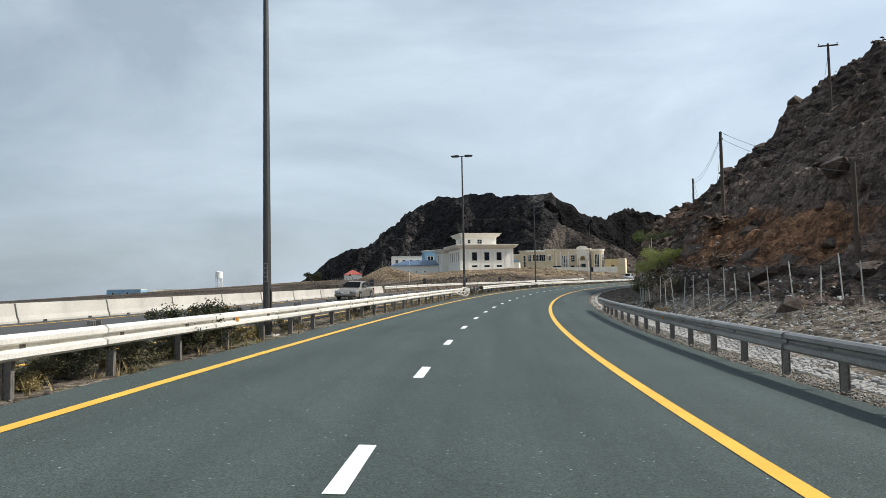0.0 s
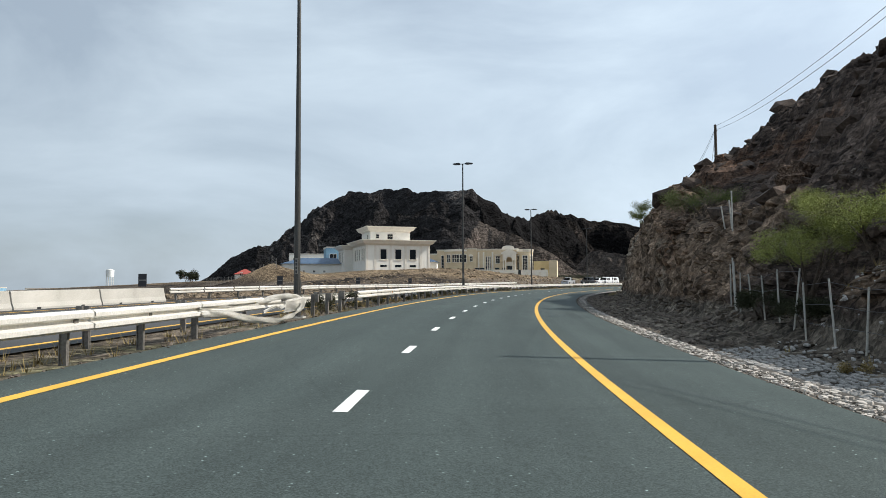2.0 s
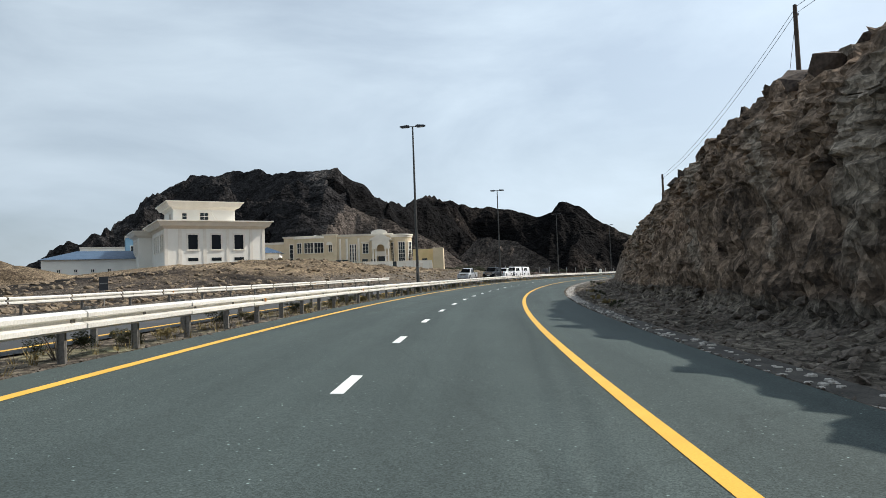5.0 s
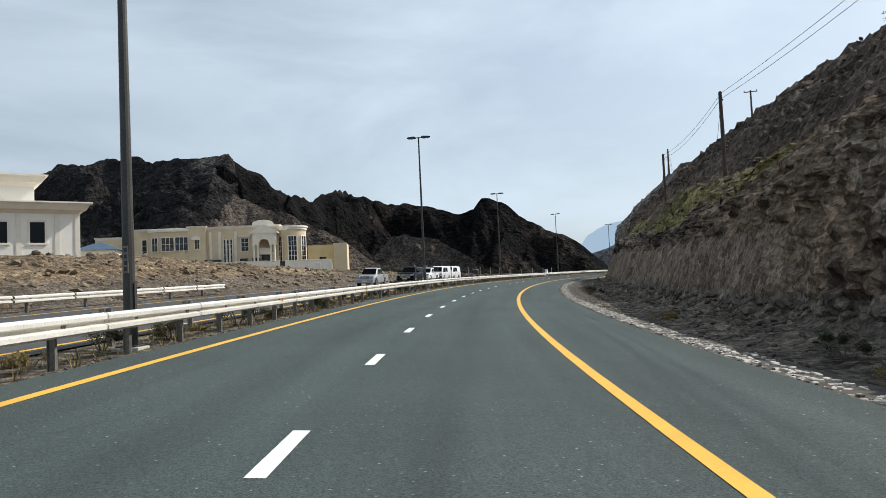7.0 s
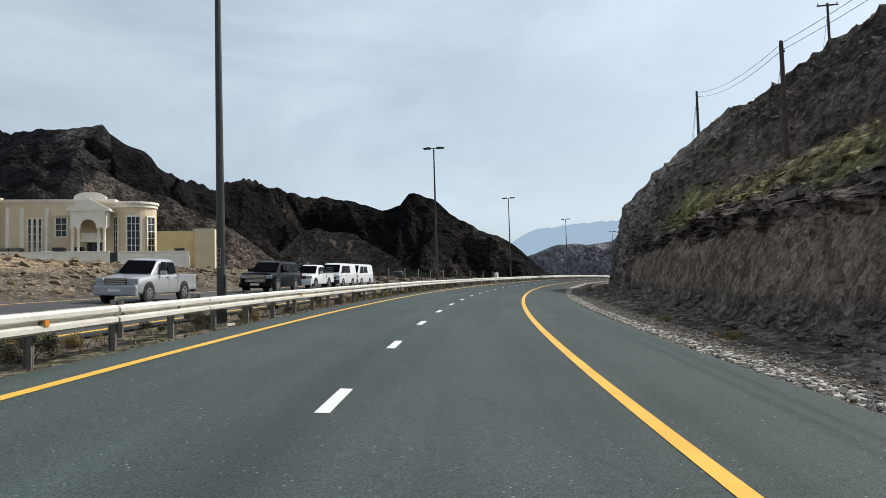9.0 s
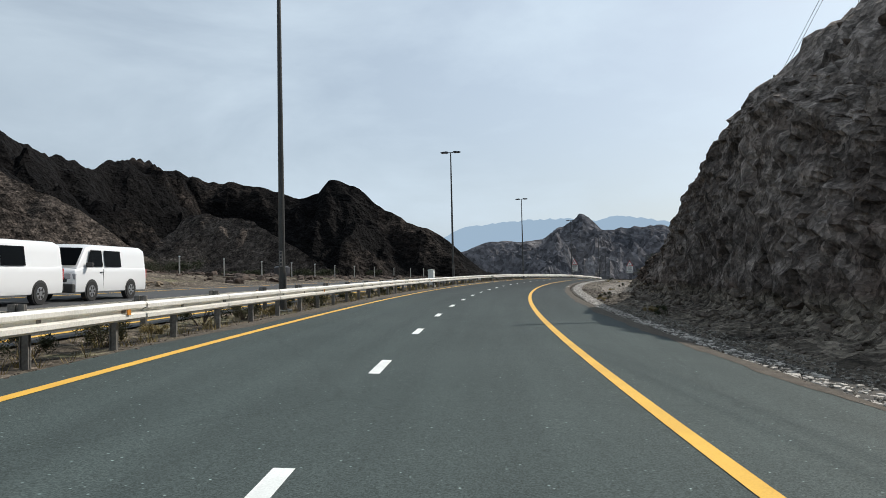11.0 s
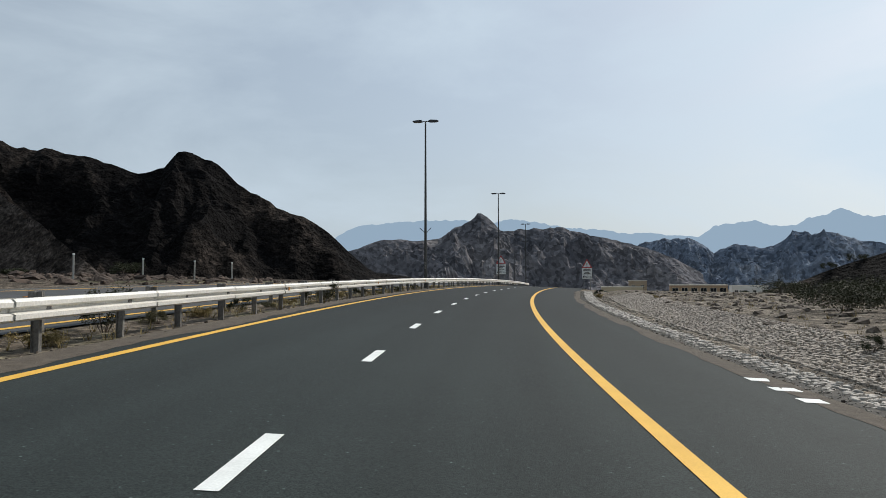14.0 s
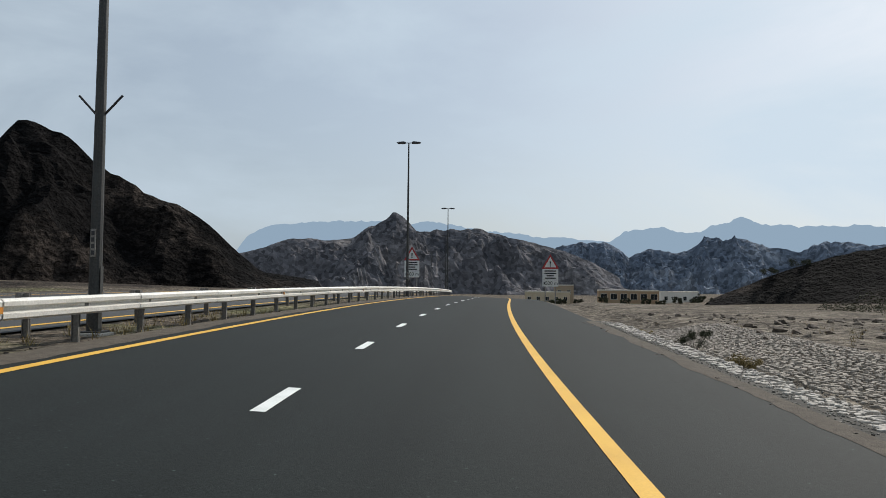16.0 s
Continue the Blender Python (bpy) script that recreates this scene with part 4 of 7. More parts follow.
def guard_rail(label, s0, s1, d, side, post_step=2.3, start=0.0, sink=False):
    """side: 1 faces to the right of the road, -1 to the left."""
    root = thing("guard_rail", Matrix(), label, "guard rail", "guard rails")
    flip = Matrix() if side > 0 else Matrix.Rotation(math.pi, 4, "Z")
    s = s0
    while s < s1 - 0.5:
        m = spot(s + (0 if side > 0 else 4.0), d, (0.29 if d < -5 and side < 0 else 0.41) + random.uniform(-0.004, 0.004), random.uniform(-0.05, 0.05), True) @ flip
        part("beam", BEAM_SHADE if d > 0 else BEAM, None, root, m=m)
        s += 4.0
    s = s0 + start
    k = 0
    while s < s1:
        m = spot(s, d - side * 0.17, 0, random.uniform(-3, 3)) @ Matrix.Rotation(random.uniform(-0.02, 0.02), 4, "Y")
        po = part("post", POST, None, root, m=m)
        part("spacer_block", BLOCK, None, root, m=spot(s, d - side * 0.05, 0))
        if k % 6 == 3:
            part("reflector", REFLECT, None, root, m=spot(s, d + side * 0.085, 0.52))
        s += post_step
        k += 1
    return root


guard_rail("weathered galvanised steel guard rail along the median, ending in a gap", -60, 56.6, -4.42, 1, 2.3, 1.2)
guard_rail("long galvanised steel guard rail along the median verge", 71.5, 420, -4.42, 1, 2.3, 0.6)
guard_rail("galvanised steel guard rail along the far side of the median", -60, 420, -5.80, -1, 4.0, 2.0)
guard_rail("galvanised steel guard rail beside the gravel verge", -22, 42.3, 5.78, -1, 2.05, 1.6)
guard_rail("galvanised guard rail along the opposite carriageway's outer edge", 79.5, 188, -17.0, 1, 4.0, 1.0)


# ---------------------------------------------------------------- street lamps
def street_lamp(m, label, height=12.3):
    root = thing("street_lamp", m, label, "street lamp", "street lamps along the median")
    bm = bmesh.new()
    tube(bm, (0, 0, 0), (0, 0, 0.5), 0.135, 0.13, 12)
    tube(bm, (0, 0, 0.48), (0, 0, height), 0.115, 0.055, 12)
    part("pole", bm, M_LAMPPOLE, root, smooth_it=False)
    bm = box(bmesh.new(), -0.26, 0.26, -0.26, 0.26, -0.35, 0.03, None, 0.02)
    part("footing", bm, M_CONCRETE, root)
    bm = box(bmesh.new(), -0.2, 0.2, -0.2, 0.2, 0.03, 0.06)
    part("base_plate", bm, M_LAMPPOLE, root)
    bm = box(bmesh.new(), 0.118, 0.124, -0.05, 0.05, 0.7, 1.25)
    part("access_door", bm, M_LAMPPOLE, root)
    plate = part("number_plate", box(bmesh.new(), -0.05, 0.05, -0.126, -0.112, 1.42, 1.94, None, 0.004), M_POST, root, "white plate with dark marks")
    for i in range(4):
        part("number_bar", box(bmesh.new(), -0.03, 0.03, -0.133, -0.1285, 1.46 + 0.12 * i, 1.54 + 0.12 * i), M_DARK, plate)
    part("cross_arm", tube(bmesh.new(), (-0.45, 0, height + 0.02), (0.45, 0, height + 0.02), 0.035, 0.035, 8), M_LAMPPOLE, root)
    for sx in (-1, 1):
        bm = bmesh.new()
        prof = [(0.0, -0.05), (0.12, -0.09), (0.62, -0.07), (0.72, 0.0), (0.62, 0.05), (0.15, 0.09), (0.0, 0.05)]
        sweep(bm, [(sx * (0.25 + x), height + 0.04 + z) for x, z in prof], -0.15, 0.15)
        lum = part("luminaire", fixed(bm), M_DARK, root)
        part("lens", fixed(sweep(bmesh.new(), [(sx * 0.47, height - 0.06), (sx * 0.85, height - 0.05), (sx * 0.85, height - 0.035), (sx * 0.47, height - 0.045)], -0.11, 0.11)), M_GLASSY, lum)
    return root


M_GLASSY = plain("lamp_lens", (0.35, 0.36, 0.36), 0.2)
LAMP_S = [20.96, 64.84, 109.32, 153.41, 197.71, 242.32, 285.82, 331.02, 375.36, 420.23, 465, 510, 555]
first = None
for s in LAMP_S:
    if first is None:
        first = street_lamp(spot(s, -4.98, -0.05), "tall grey steel double-armed street lamp in the median")
    else:
        copy_thing(first, spot(s, -5.15 if 230 < s < 260 else -5.0 if s > 320 else -4.92, -0.05, random.uniform(-4, 4)))
# the lamp with banner brackets
_bm = bmesh.new()
for _sx in (-1, 1):
    tube(_bm, (0.09 * _sx, 0, 4.1), (0.42 * _sx, 0, 4.45), 0.022, 0.022, 6)
for _o in [o for o in scene.objects if o.name.startswith("street_lamp") and abs((o.location - at(331.0, -5.0)).length) < 1]:
    part("banner_bracket", _bm, M_DARK, _o)


# ---------------------------------------------------------------- crushed rail end by the gap
def bent_strip(name, path, width, root, lean):
    """A torn length of beam through (s, d, h), ribbed across its width; lean tips it over along the way."""
    bm = bmesh.new()
    prev = None
    n = 40
    ks = np.linspace(0, len(path) - 1, n + 1)
    for k in ks:
        s, d, h = [float(np.interp(k, range(len(path)), [q[j] for q in path])) for j in range(3)]
        a = float(np.interp(k, range(len(lean)), lean))
        row = []
        for j in range(7):
            u = j / 6
            rib = 0.055 * math.sin(u * math.pi) ** 0.5 + 0.02 * math.sin(k * 5 + j)
            row.append(bm.verts.new(at(s, d + rib * math.cos(a) + u * width * math.sin(a), h + u * width * math.cos(a) - rib * math.sin(a))))
        if prev:
            for j in range(6):
                bm.faces.new((prev[j], prev[j + 1], row[j + 1], row[j]))
        prev = row
    bmesh.ops.solidify(bm, geom=bm.faces[:], thickness=0.006)
    part(name, fixed(bm), M_ZINC, root, smooth_it=True)


def crushed_end():
    root = thing("crushed_rail_end", Matrix(), "crumpled and torn end of a steel guard rail", "guard rail")
    bent_strip("lower_strip", [(55.9, -4.42, 0.41), (57.2, -4.3, 0.33), (58.6, -4.1, 0.14), (60.0, -4.02, 0.07), (61.4, -4.05, 0.14), (62.5, -4.15, 0.26), (63.1, -4.3, 0.42)], 0.17, root, [0, 0.1, 0.35, 0.5, 0.4, 0.2, -0.3])
    bent_strip("upper_strip", [(55.9, -4.42, 0.56), (57.4, -4.42, 0.5), (58.8, -4.45, 0.42), (59.8, -4.42, 0.5), (60.8, -4.4, 0.6), (62.2, -4.4, 0.64), (63.2, -4.35, 0.56)], 0.17, root, [0, 0.1, -0.2, 0.5, -0.4, 0.6, -0.2])
    bent_strip("folded_tip", [(61.9, -4.5, 0.24), (62.6, -4.32, 0.25), (63.2, -4.22, 0.30), (63.35, -4.4, 0.34), (62.9, -4.6, 0.36)], 0.40, root, [0.3, 0.1, 0.0, -0.2, -0.1])
    bent_strip("torn_ribbon", [(60.2, -4.5, 0.3), (60.9, -4.35, 0.42), (61.6, -4.5, 0.36), (62.3, -4.42, 0.47)], 0.08, root, [0.5, -0.6, 0.8, 0.1])


crushed_end()
for _k in range(3):
    _t = thing("lone_rail_post", spot(65.6 + 1.9 * _k, -4.6, 0, random.uniform(-20, 20)), "bare steel post standing in the gap of the rail", "post", "bare posts in the gap")
    part("post", POST, None, _t)
    part("spacer_block", BLOCK, None, _t, m=Matrix.Translation((0.13, 0, 0)))


# ---------------------------------------------------------------- concrete barrier
def barrier_mesh():
    prof = [(-0.28, -0.1), (-0.28, 0.08), (-0.20, 0.26), (-0.10, 0.73), (0.10, 0.73), (0.20, 0.26), (0.28, 0.08), (0.28, -0.1)]
    bm = sweep(bmesh.new(), prof, 0.012, 5.98)
    return finish(fixed(bm), "wall_unit", M_CONCRETE)


BARRIER = barrier_mesh()
# Dark boxes set on the face, drawn as the shade in each drain slot.
M_HOLE = plain("drain_shadow_gap", (0.02, 0.02, 0.02), 0.9)
SLOT = finish(box(bmesh.new(), 0.27, 0.292, -0.12, 0.12, -0.02, 0.075, None, 0.01), "drain_slot", M_HOLE)
for _i in range(24):
    _s = -58.5 + 5.735 * _i
    _t = thing("concrete_barrier", spot(_s, -17.2, 0, random.uniform(-0.03, 0.03), True), "pale grey precast concrete barrier with drain slots", "barrier", "barriers along the opposite road")
    part("wall_unit", BARRIER, None, _t)
    part("drain_slot", SLOT, None, _t, m=Matrix.Translation((0, 1.5, 0)))
    part("drain_slot", SLOT, None, _t, m=Matrix.Translation((0, 4.5, 0)))


# ---------------------------------------------------------------- utility poles and wires
def utility_pole(m, height, arm, label, strut=False):
    root = thing("utility_pole", m, label, "utility pole", "utility poles on the hillside")
    part("pole", tube(bmesh.new(), (0, 0, -0.8), (0, 0, height), 0.15, 0.105, 10), M_WOOD, root)
    if arm:
        part("cross_arm", box(bmesh.new(), -0.9, 0.9, -0.05, 0.05, height - 0.25, height - 0.13), M_WOOD, root)
        xs = (-0.8, 0.8)
    else:
        xs = (0.0,)
        part("bracket", box(bmesh.new(), -0.03, 0.16, -0.03, 0.03, height - 0.55, height - 0.45), M_DARK, root)
    for x in xs:
        bm = bmesh.new()
        tube(bm, (x, 0, height - 0.13), (x, 0, height + 0.0), 0.02, 0.02, 6)
        tube(bm, (x, 0, height - 0.04), (x, 0, height + 0.05), 0.055, 0.045, 8)
        part("insulator", bm, M_DARK, root)
    if strut:
        part("strut", tube(bmesh.new(), (1.1, 1.2, -0.5), (0, 0, height - 1.2), 0.09, 0.075, 8), M_WOOD, root)
    else:
        part("stay_wire", tube(bmesh.new(), (-0.4, 2.1, -0.6), (0, 0, height - 0.7), 0.012, 0.012, 5), M_DARK, root)
    return root


POLES = [(35.7, 16.4, 0.2, 6.4, 0), (57.2, 15.4, 5.2, 11.9, 0), (106.0, 17.4, 9.4, 14.4, 0), (139.6, 17.7, 8.0, 14.6, 0), (186.2, 16.0, 5.8, 11.7, 0), (217.0, 16.3, 5.8, 12.4, 0), (251.3, 18.5, 13.0, 17.9, 0), (302.1, 18.6, 0.2, 7.1, 0)]
tops = []
for _k, (_s, _d, _b, _t, _a) in enumerate(POLES):
    _psi, _x, _y, _z, _bb = line(_s)
    _base = Vector((_x + _d * math.cos(_psi), _y - _d * math.sin(_psi), _z + _b))
    utility_pole(Matrix.Translation(_base) @ Matrix.Rotation(-_psi, 4, "Z"), _t - _b, False, "dark timber utility pole " + ("propped by a slanting strut" if _k == 7 else "with a single wire bracket, on the slope"), _k == 7)
    tops.append(_base + Vector((0, 0, _t - _b)))
for _s, _d, _b, _t in ((77.5, 28.5, 18.0, 23.3), (250.5, 30.0, 18.8, 24.9)):
    _psi, _x, _y, _z, _bb = line(_s)
    _base = Vector((_x + _d * math.cos(_psi), _y - _d * math.sin(_psi), _z + _b))
    utility_pole(Matrix.Translation(_base) @ Matrix.Rotation(-_psi, 4, "Z"), _t - _b, True, "dark timber utility pole with a cross arm on the ridge")


def wire(a, b, sag, label):
    bm = bmesh.new()
    n = 24
    chain(bm, [a.lerp(b, i / n) - Vector((0, 0, sag * 4 * (i / n) * (1 - i / n))) for i in range(n + 1)], [0.013] * (n + 1), 5)
    tagged(part("overhead_wire", bm, M_DARK), label, "wire", "overhead wires")


for _a, _b in zip(tops, tops[1:]):
    _sag = 0.018 * (_b - _a).length
    wire(_a + Vector((0.1, 0, -0.05)), _b + Vector((0.1, 0, -0.05)), _sag, "thin dark overhead wire sagging between utility poles")
    wire(_a + Vector((0, 0, -0.45)), _b + Vector((0, 0, -0.45)), _sag * 1.1, "lower dark overhead wire sagging between utility poles")

# ---------------------------------------------------------------- boulders at the hill's foot
def boulder(s, d, size, mat, seed, label, sink=0.25):
    """An angular block of rock, split along its beds."""
    bm = bmesh.new()
    bmesh.ops.create_icosphere(bm, subdivisions=4, radius=1.0)
    for v in bm.verts:
        q = v.co.copy()
        m = max(abs(q.x), abs(q.y), abs(q.z))
        q = q.lerp(q / m, 0.55)
        (f1, f2, _, _), (c, _, _, _) = noise.voronoi(q * 1.7 + Vector((seed, 0, 0)))
        q *= 1 + 0.22 * (noise.cell(c * 5.1 + Vector((seed, 0, 0))) - 0.5) + 0.14 * fbm(q.x * 2 + seed, q.y * 2, q.z * 3, 4) - 0.08 * (1 - smooth(0.0, 0.18, f2 - f1))
        v.co = Vector((q.x * size[0], q.y * size[1], q.z * size[2] + size[2] * (1 - sink)))
    ob = part("boulder", bm, mat, None, m=spot(s, d, hill_base(s, d)) @ Matrix.Rotation(seed, 4, "Z"))
    tagged(ob, label, "boulder", "boulders at the hill's foot")


M_BOULDER = layered("red_brown_boulder", [("", (0.05, 0.036, 0.028), (0.20, 0.14, 0.105), 1.5, ONE), ("", (0.05, 0.036, 0.028), (0.24, 0.17, 0.13), 3.0, ONE)], 0.8, 0.08, fine=14.0)
boulder(56.9, 10.75, (0.55, 0.5, 0.24), M_BOULDER, 0.4, "flat pale boulder on the bluff behind the fence")
boulder(48.6, 13.4, (0.6, 0.5, 0.4), M_BOULDER, 2.9, "dark brown boulder half buried in the slope")
boulder(56.6, 14.9, (1.1, 0.9, 0.55), M_BOULDER, 4.1, "pale brown boulder by the pole on the slope")
boulder(75.5, 14.8, (0.7, 0.9, 0.6), M_BOULDER, 5.2, "pale brown boulder on the slope above the cut")
boulder(82.5, 11.0, (0.5, 0.9, 0.4), M_BOULDER, 0.9, "pale brown boulder at the cut's edge")

# ---------------------------------------------------------------- wire fence on the gravel
M_FENCE = material("white_fence_post", (0.35, 0.34, 0.31), (0.55, 0.54, 0.50), 0.7, 5, 40)
fence = thing("wire_fence", Matrix(), "leaning pale posts strung with thin wire", "fence")
_fl = [(70, 10.35), (64, 10.15), (61.5, 9.75), (57, 9.5), (53, 9.55), (49, 10.3), (44, 11.0), (40, 11.8), (30, 13.2), (18, 14.2), (4, 14.6)]
_len = [0.0]
for _a, _b in zip(_fl, _fl[1:]):
    _len.append(_len[-1] + math.hypot(_b[0] - _a[0], _b[1] - _a[1]))
_rf = random.Random(7)
_fp = []
_u = 0.0
while _u < _len[-1]:
    _s, _d = (float(np.interp(_u, _len, [q[k] for q in _fl])) for k in (0, 1))
    _p = at(_s, _d, hill_height(_s, _d))
    _lean = Vector((_rf.uniform(-0.18, 0.18), _rf.uniform(-0.18, 0.18), 1.55 + _rf.uniform(-0.2, 0.25)))
    part("fence_post", tube(bmesh.new(), _p - Vector((0, 0, 0.3)), _p + _lean, 0.028, 0.024, 6), M_FENCE, fence)
    _fp.append((_p, _lean))
    _u += _rf.uniform(1.2, 2.2)
for _h in (0.3, 0.62, 0.95):
    part("fence_wire", chain(bmesh.new(), [p + l * _h for p, l in _fp], [0.007] * len(_fp), 4), M_DARK, fence)
for _s, _d, _h in ((73.8, 11.5, 1.7), (74.2, 11.6, 1.2), (74.9, 11.5, 0.9), (69.4, 10.35, 1.9), (69.1, 10.3, 1.8)):
    _t = thing("leaning_post", Matrix.Translation(at(_s, _d, hill_height(_s, _d))), "thin grey timber post leaning on the cut's foot", "post", "leaning posts")
    part("shaft", tube(bmesh.new(), Vector((0, 0, -0.4)), Vector((_rf.uniform(-0.2, 0.05), _rf.uniform(-0.1, 0.1), _h)), 0.035, 0.03, 7), M_FENCE, _t)
# mesh fence climbing the mound beyond the opposite road
def locate(x, y):
    """The road's s and d of a place in plan."""
    i = int(np.argmin((_X - x) ** 2 + (_Y - y) ** 2))
    psi, px, py = _PSI[i], _X[i], _Y[i]
    return float(_S[i] + (x - px) * math.sin(psi) + (y - py) * math.cos(psi)), float((x - px) * math.cos(psi) - (y - py) * math.sin(psi))


mesh_fence = thing("mesh_fence", Matrix(), "grey steel mesh fence climbing the pale mound", "fence")
_mf = []
for _i in range(19):
    _x, _y = -21 - 22 * _i / 18, 218 + 25 * _i / 18
    _s, _d = locate(_x, _y)
    _mf.append(at(_s, _d, ground_height(_s, _d)))
    part("fence_post", tube(bmesh.new(), _mf[-1] - Vector((0, 0, 0.4)), _mf[-1] + Vector((0, 0, 2.1)), 0.05, 0.05, 6), M_POST, mesh_fence)
for _h in [0.15 + 0.24 * _j for _j in range(9)]:
    part("fence_wire", chain(bmesh.new(), [p + Vector((0, 0, _h)) for p in _mf], [0.016] * len(_mf), 4), M_POST, mesh_fence)
# fence and gate on the low mound past the cut
mound = thing("pipe_gate", Matrix(), "dark pipe gate and posts on the stony mound", "gate")
_gp = []
for _i in range(8):
    _s, _d = 283.0 + 1.9 * _i, 21.0 + 0.25 * _i
    _p = at(_s, _d, hill_height(_s, _d))
    _gp.append(_p)
    if _i % 2 == 0:
        part("gate_post", tube(bmesh.new(), _p - Vector((0, 0, 0.3)), _p + Vector((0, 0, 1.5)), 0.05, 0.05, 8), M_DARK, mound)
for _h in (0.75, 1.4):
    part("gate_rail", chain(bmesh.new(), [p + Vector((0, 0, _h)) for p in _gp], [0.035] * len(_gp), 6), M_DARK, mound)
for _i in range(9):
    _s, _d = 270.0 + 1.1 * _i, 15.5 + 0.5 * _i
    _p = at(_s, _d, hill_height(_s, _d))
    _t = thing("stake", Matrix.Translation(_p), "thin grey stake standing on the mound", "stake", "stakes on the mound")
    part("rod", tube(bmesh.new(), (0, 0, -0.3), (_rf.uniform(-.1, .1), 0, _rf.uniform(1.6, 2.4)), 0.025, 0.02, 6), M_POST, _t)

# ---------------------------------------------------------------- cabinet and signs
_c = thing("electric_cabinet", spot(277.7, -5.35, 0), "white-painted steel electric cabinet on a concrete base", "cabinet")
part("housing", box(bmesh.new(), -0.22, 0.22, -0.3, 0.3, 0.12, 1.28, None, 0.02), M_WHITE, _c)
part("hood", fixed(sweep(bmesh.new(), [(-0.27, 1.28), (0.27, 1.28), (0.27, 1.31), (0.0, 1.37), (-0.27, 1.31)], -0.35, 0.35)), M_WHITE, _c)
part("plinth", box(bmesh.new(), -0.28, 0.28, -0.35, 0.35, -0.3, 0.12, None, 0.02), M_CONCRETE, _c)
_d1 = part("door", box(bmesh.new(), 0.22, 0.232, -0.27, 0.27, 0.2, 1.22), M_WHITE, _c)
part("handle", box(bmesh.new(), 0.232, 0.25, 0.2, 0.23, 0.62, 0.78), M_DARK, _d1)

M_SIGNFACE = plain("white_sign_sheeting", (0.72, 0.72, 0.70), 0.45)
M_SIGNRED = plain("red_sign_sheeting", (0.42, 0.03, 0.03), 0.45)
M_SIGNBLACK = plain("black_sign_print", (0.015, 0.015, 0.015), 0.5)


def letters(body, size, x, y, z, parent, name="lettering"):
    cu = bpy.data.curves.new(name, "FONT")
    cu.body, cu.size, cu.align_x, cu.align_y, cu.extrude = body, size, "CENTER", "CENTER", 0.002
    tmp = bpy.data.objects.new(name, cu)
    me = bpy.data.meshes.new_from_object(tmp)
    bpy.data.objects.remove(tmp)
    me.materials.clear()
    me.materials.append(M_SIGNBLACK)
    ob = new(name, me)
    ob.matrix_basis = Matrix.Translation((x, y, z)) @ Matrix.Rotation(math.pi / 2, 4, "X")
    ob.parent = parent
    return ob


def warning_sign(m, lift):
    root = thing("warning_sign", m, "triangular red-bordered warning sign over white text plates on two posts", "road sign", "warning signs")
    for x in (-0.42, 0.42):
        part("post", tube(bmesh.new(), (x, 0.06, -0.5), (x, 0.06, lift + 2.0), 0.04, 0.04, 8), M_POST, root)

    def tri(c, r, y0, y1):
        return [(c + Vector((r * math.sin(a), 0, r * math.cos(a)))) for a in (0, 2 * math.pi / 3, -2 * math.pi / 3)]

    def plate(rad, y0, y1, mat, name, parent):
        bm = bmesh.new()
        c = Vector((0, 0, lift + 2.28))
        a = [bm.verts.new(p + Vector((0, y0, 0))) for p in tri(c, rad, 0, 0)]
        b = [bm.verts.new(p + Vector((0, y1, 0))) for p in tri(c, rad, 0, 0)]
        bm.faces.new(a)
        bm.faces.new(b[::-1])
        for i in range(3):
            bm.faces.new((a[i], b[i], b[(i + 1) % 3], a[(i + 1) % 3]))
        return part(name, fixed(bm), mat, parent)

    t = plate(0.82, 0.0, 0.02, M_SIGNRED, "triangle", root)
    plate(0.58, -0.006, 0.0, M_SIGNFACE, "triangle_face", t)
    part("exclamation_mark", fixed(prism(bmesh.new(), [(-0.035, 0), (0.035, 0), (0.06, 0.3), (-0.06, 0.3)], 0, 0.006, Matrix.Translation((0, -0.006, lift + 2.2)) @ Matrix.Rotation(math.pi / 2, 4, "X"))), M_SIGNBLACK, t)
    part("exclamation_dot", box(bmesh.new(), -0.045, 0.045, -0.012, -0.006, lift + 2.06, lift + 2.15), M_SIGNBLACK, t)
    p1 = part("text_plate", box(bmesh.new(), -0.66, 0.66, 0.0, 0.02, lift + 0.95, lift + 1.84, None, 0.006), M_SIGNFACE, root)
    for i, w in enumerate((0.95, 1.0, 0.6, 0.9)):
        part("text_bar", box(bmesh.new(), -w / 2, w / 2, -0.006, 0.0, lift + 1.68 - 0.2 * i - 0.05, lift + 1.68 - 0.2 * i + 0.05), M_SIGNBLACK, p1)
    p2 = part("distance_plate", box(bmesh.new(), -0.66, 0.66, 0.0, 0.02, lift + 0.38, lift + 0.92, None, 0.006), M_SIGNFACE, root)
    letters("500 m", 0.42, 0.1, -0.008, lift + 0.65, p2)
    part("text_bar", box(bmesh.new(), -0.55, -0.42, -0.006, 0.0, lift + 0.55, lift + 0.75), M_SIGNBLACK, p2)
    return root


warning_sign(spot(381.5, -5.5, 0.0, 2), 1.2)
warning_sign(spot(379.5, 6.5, -0.3, -2), 1.25)

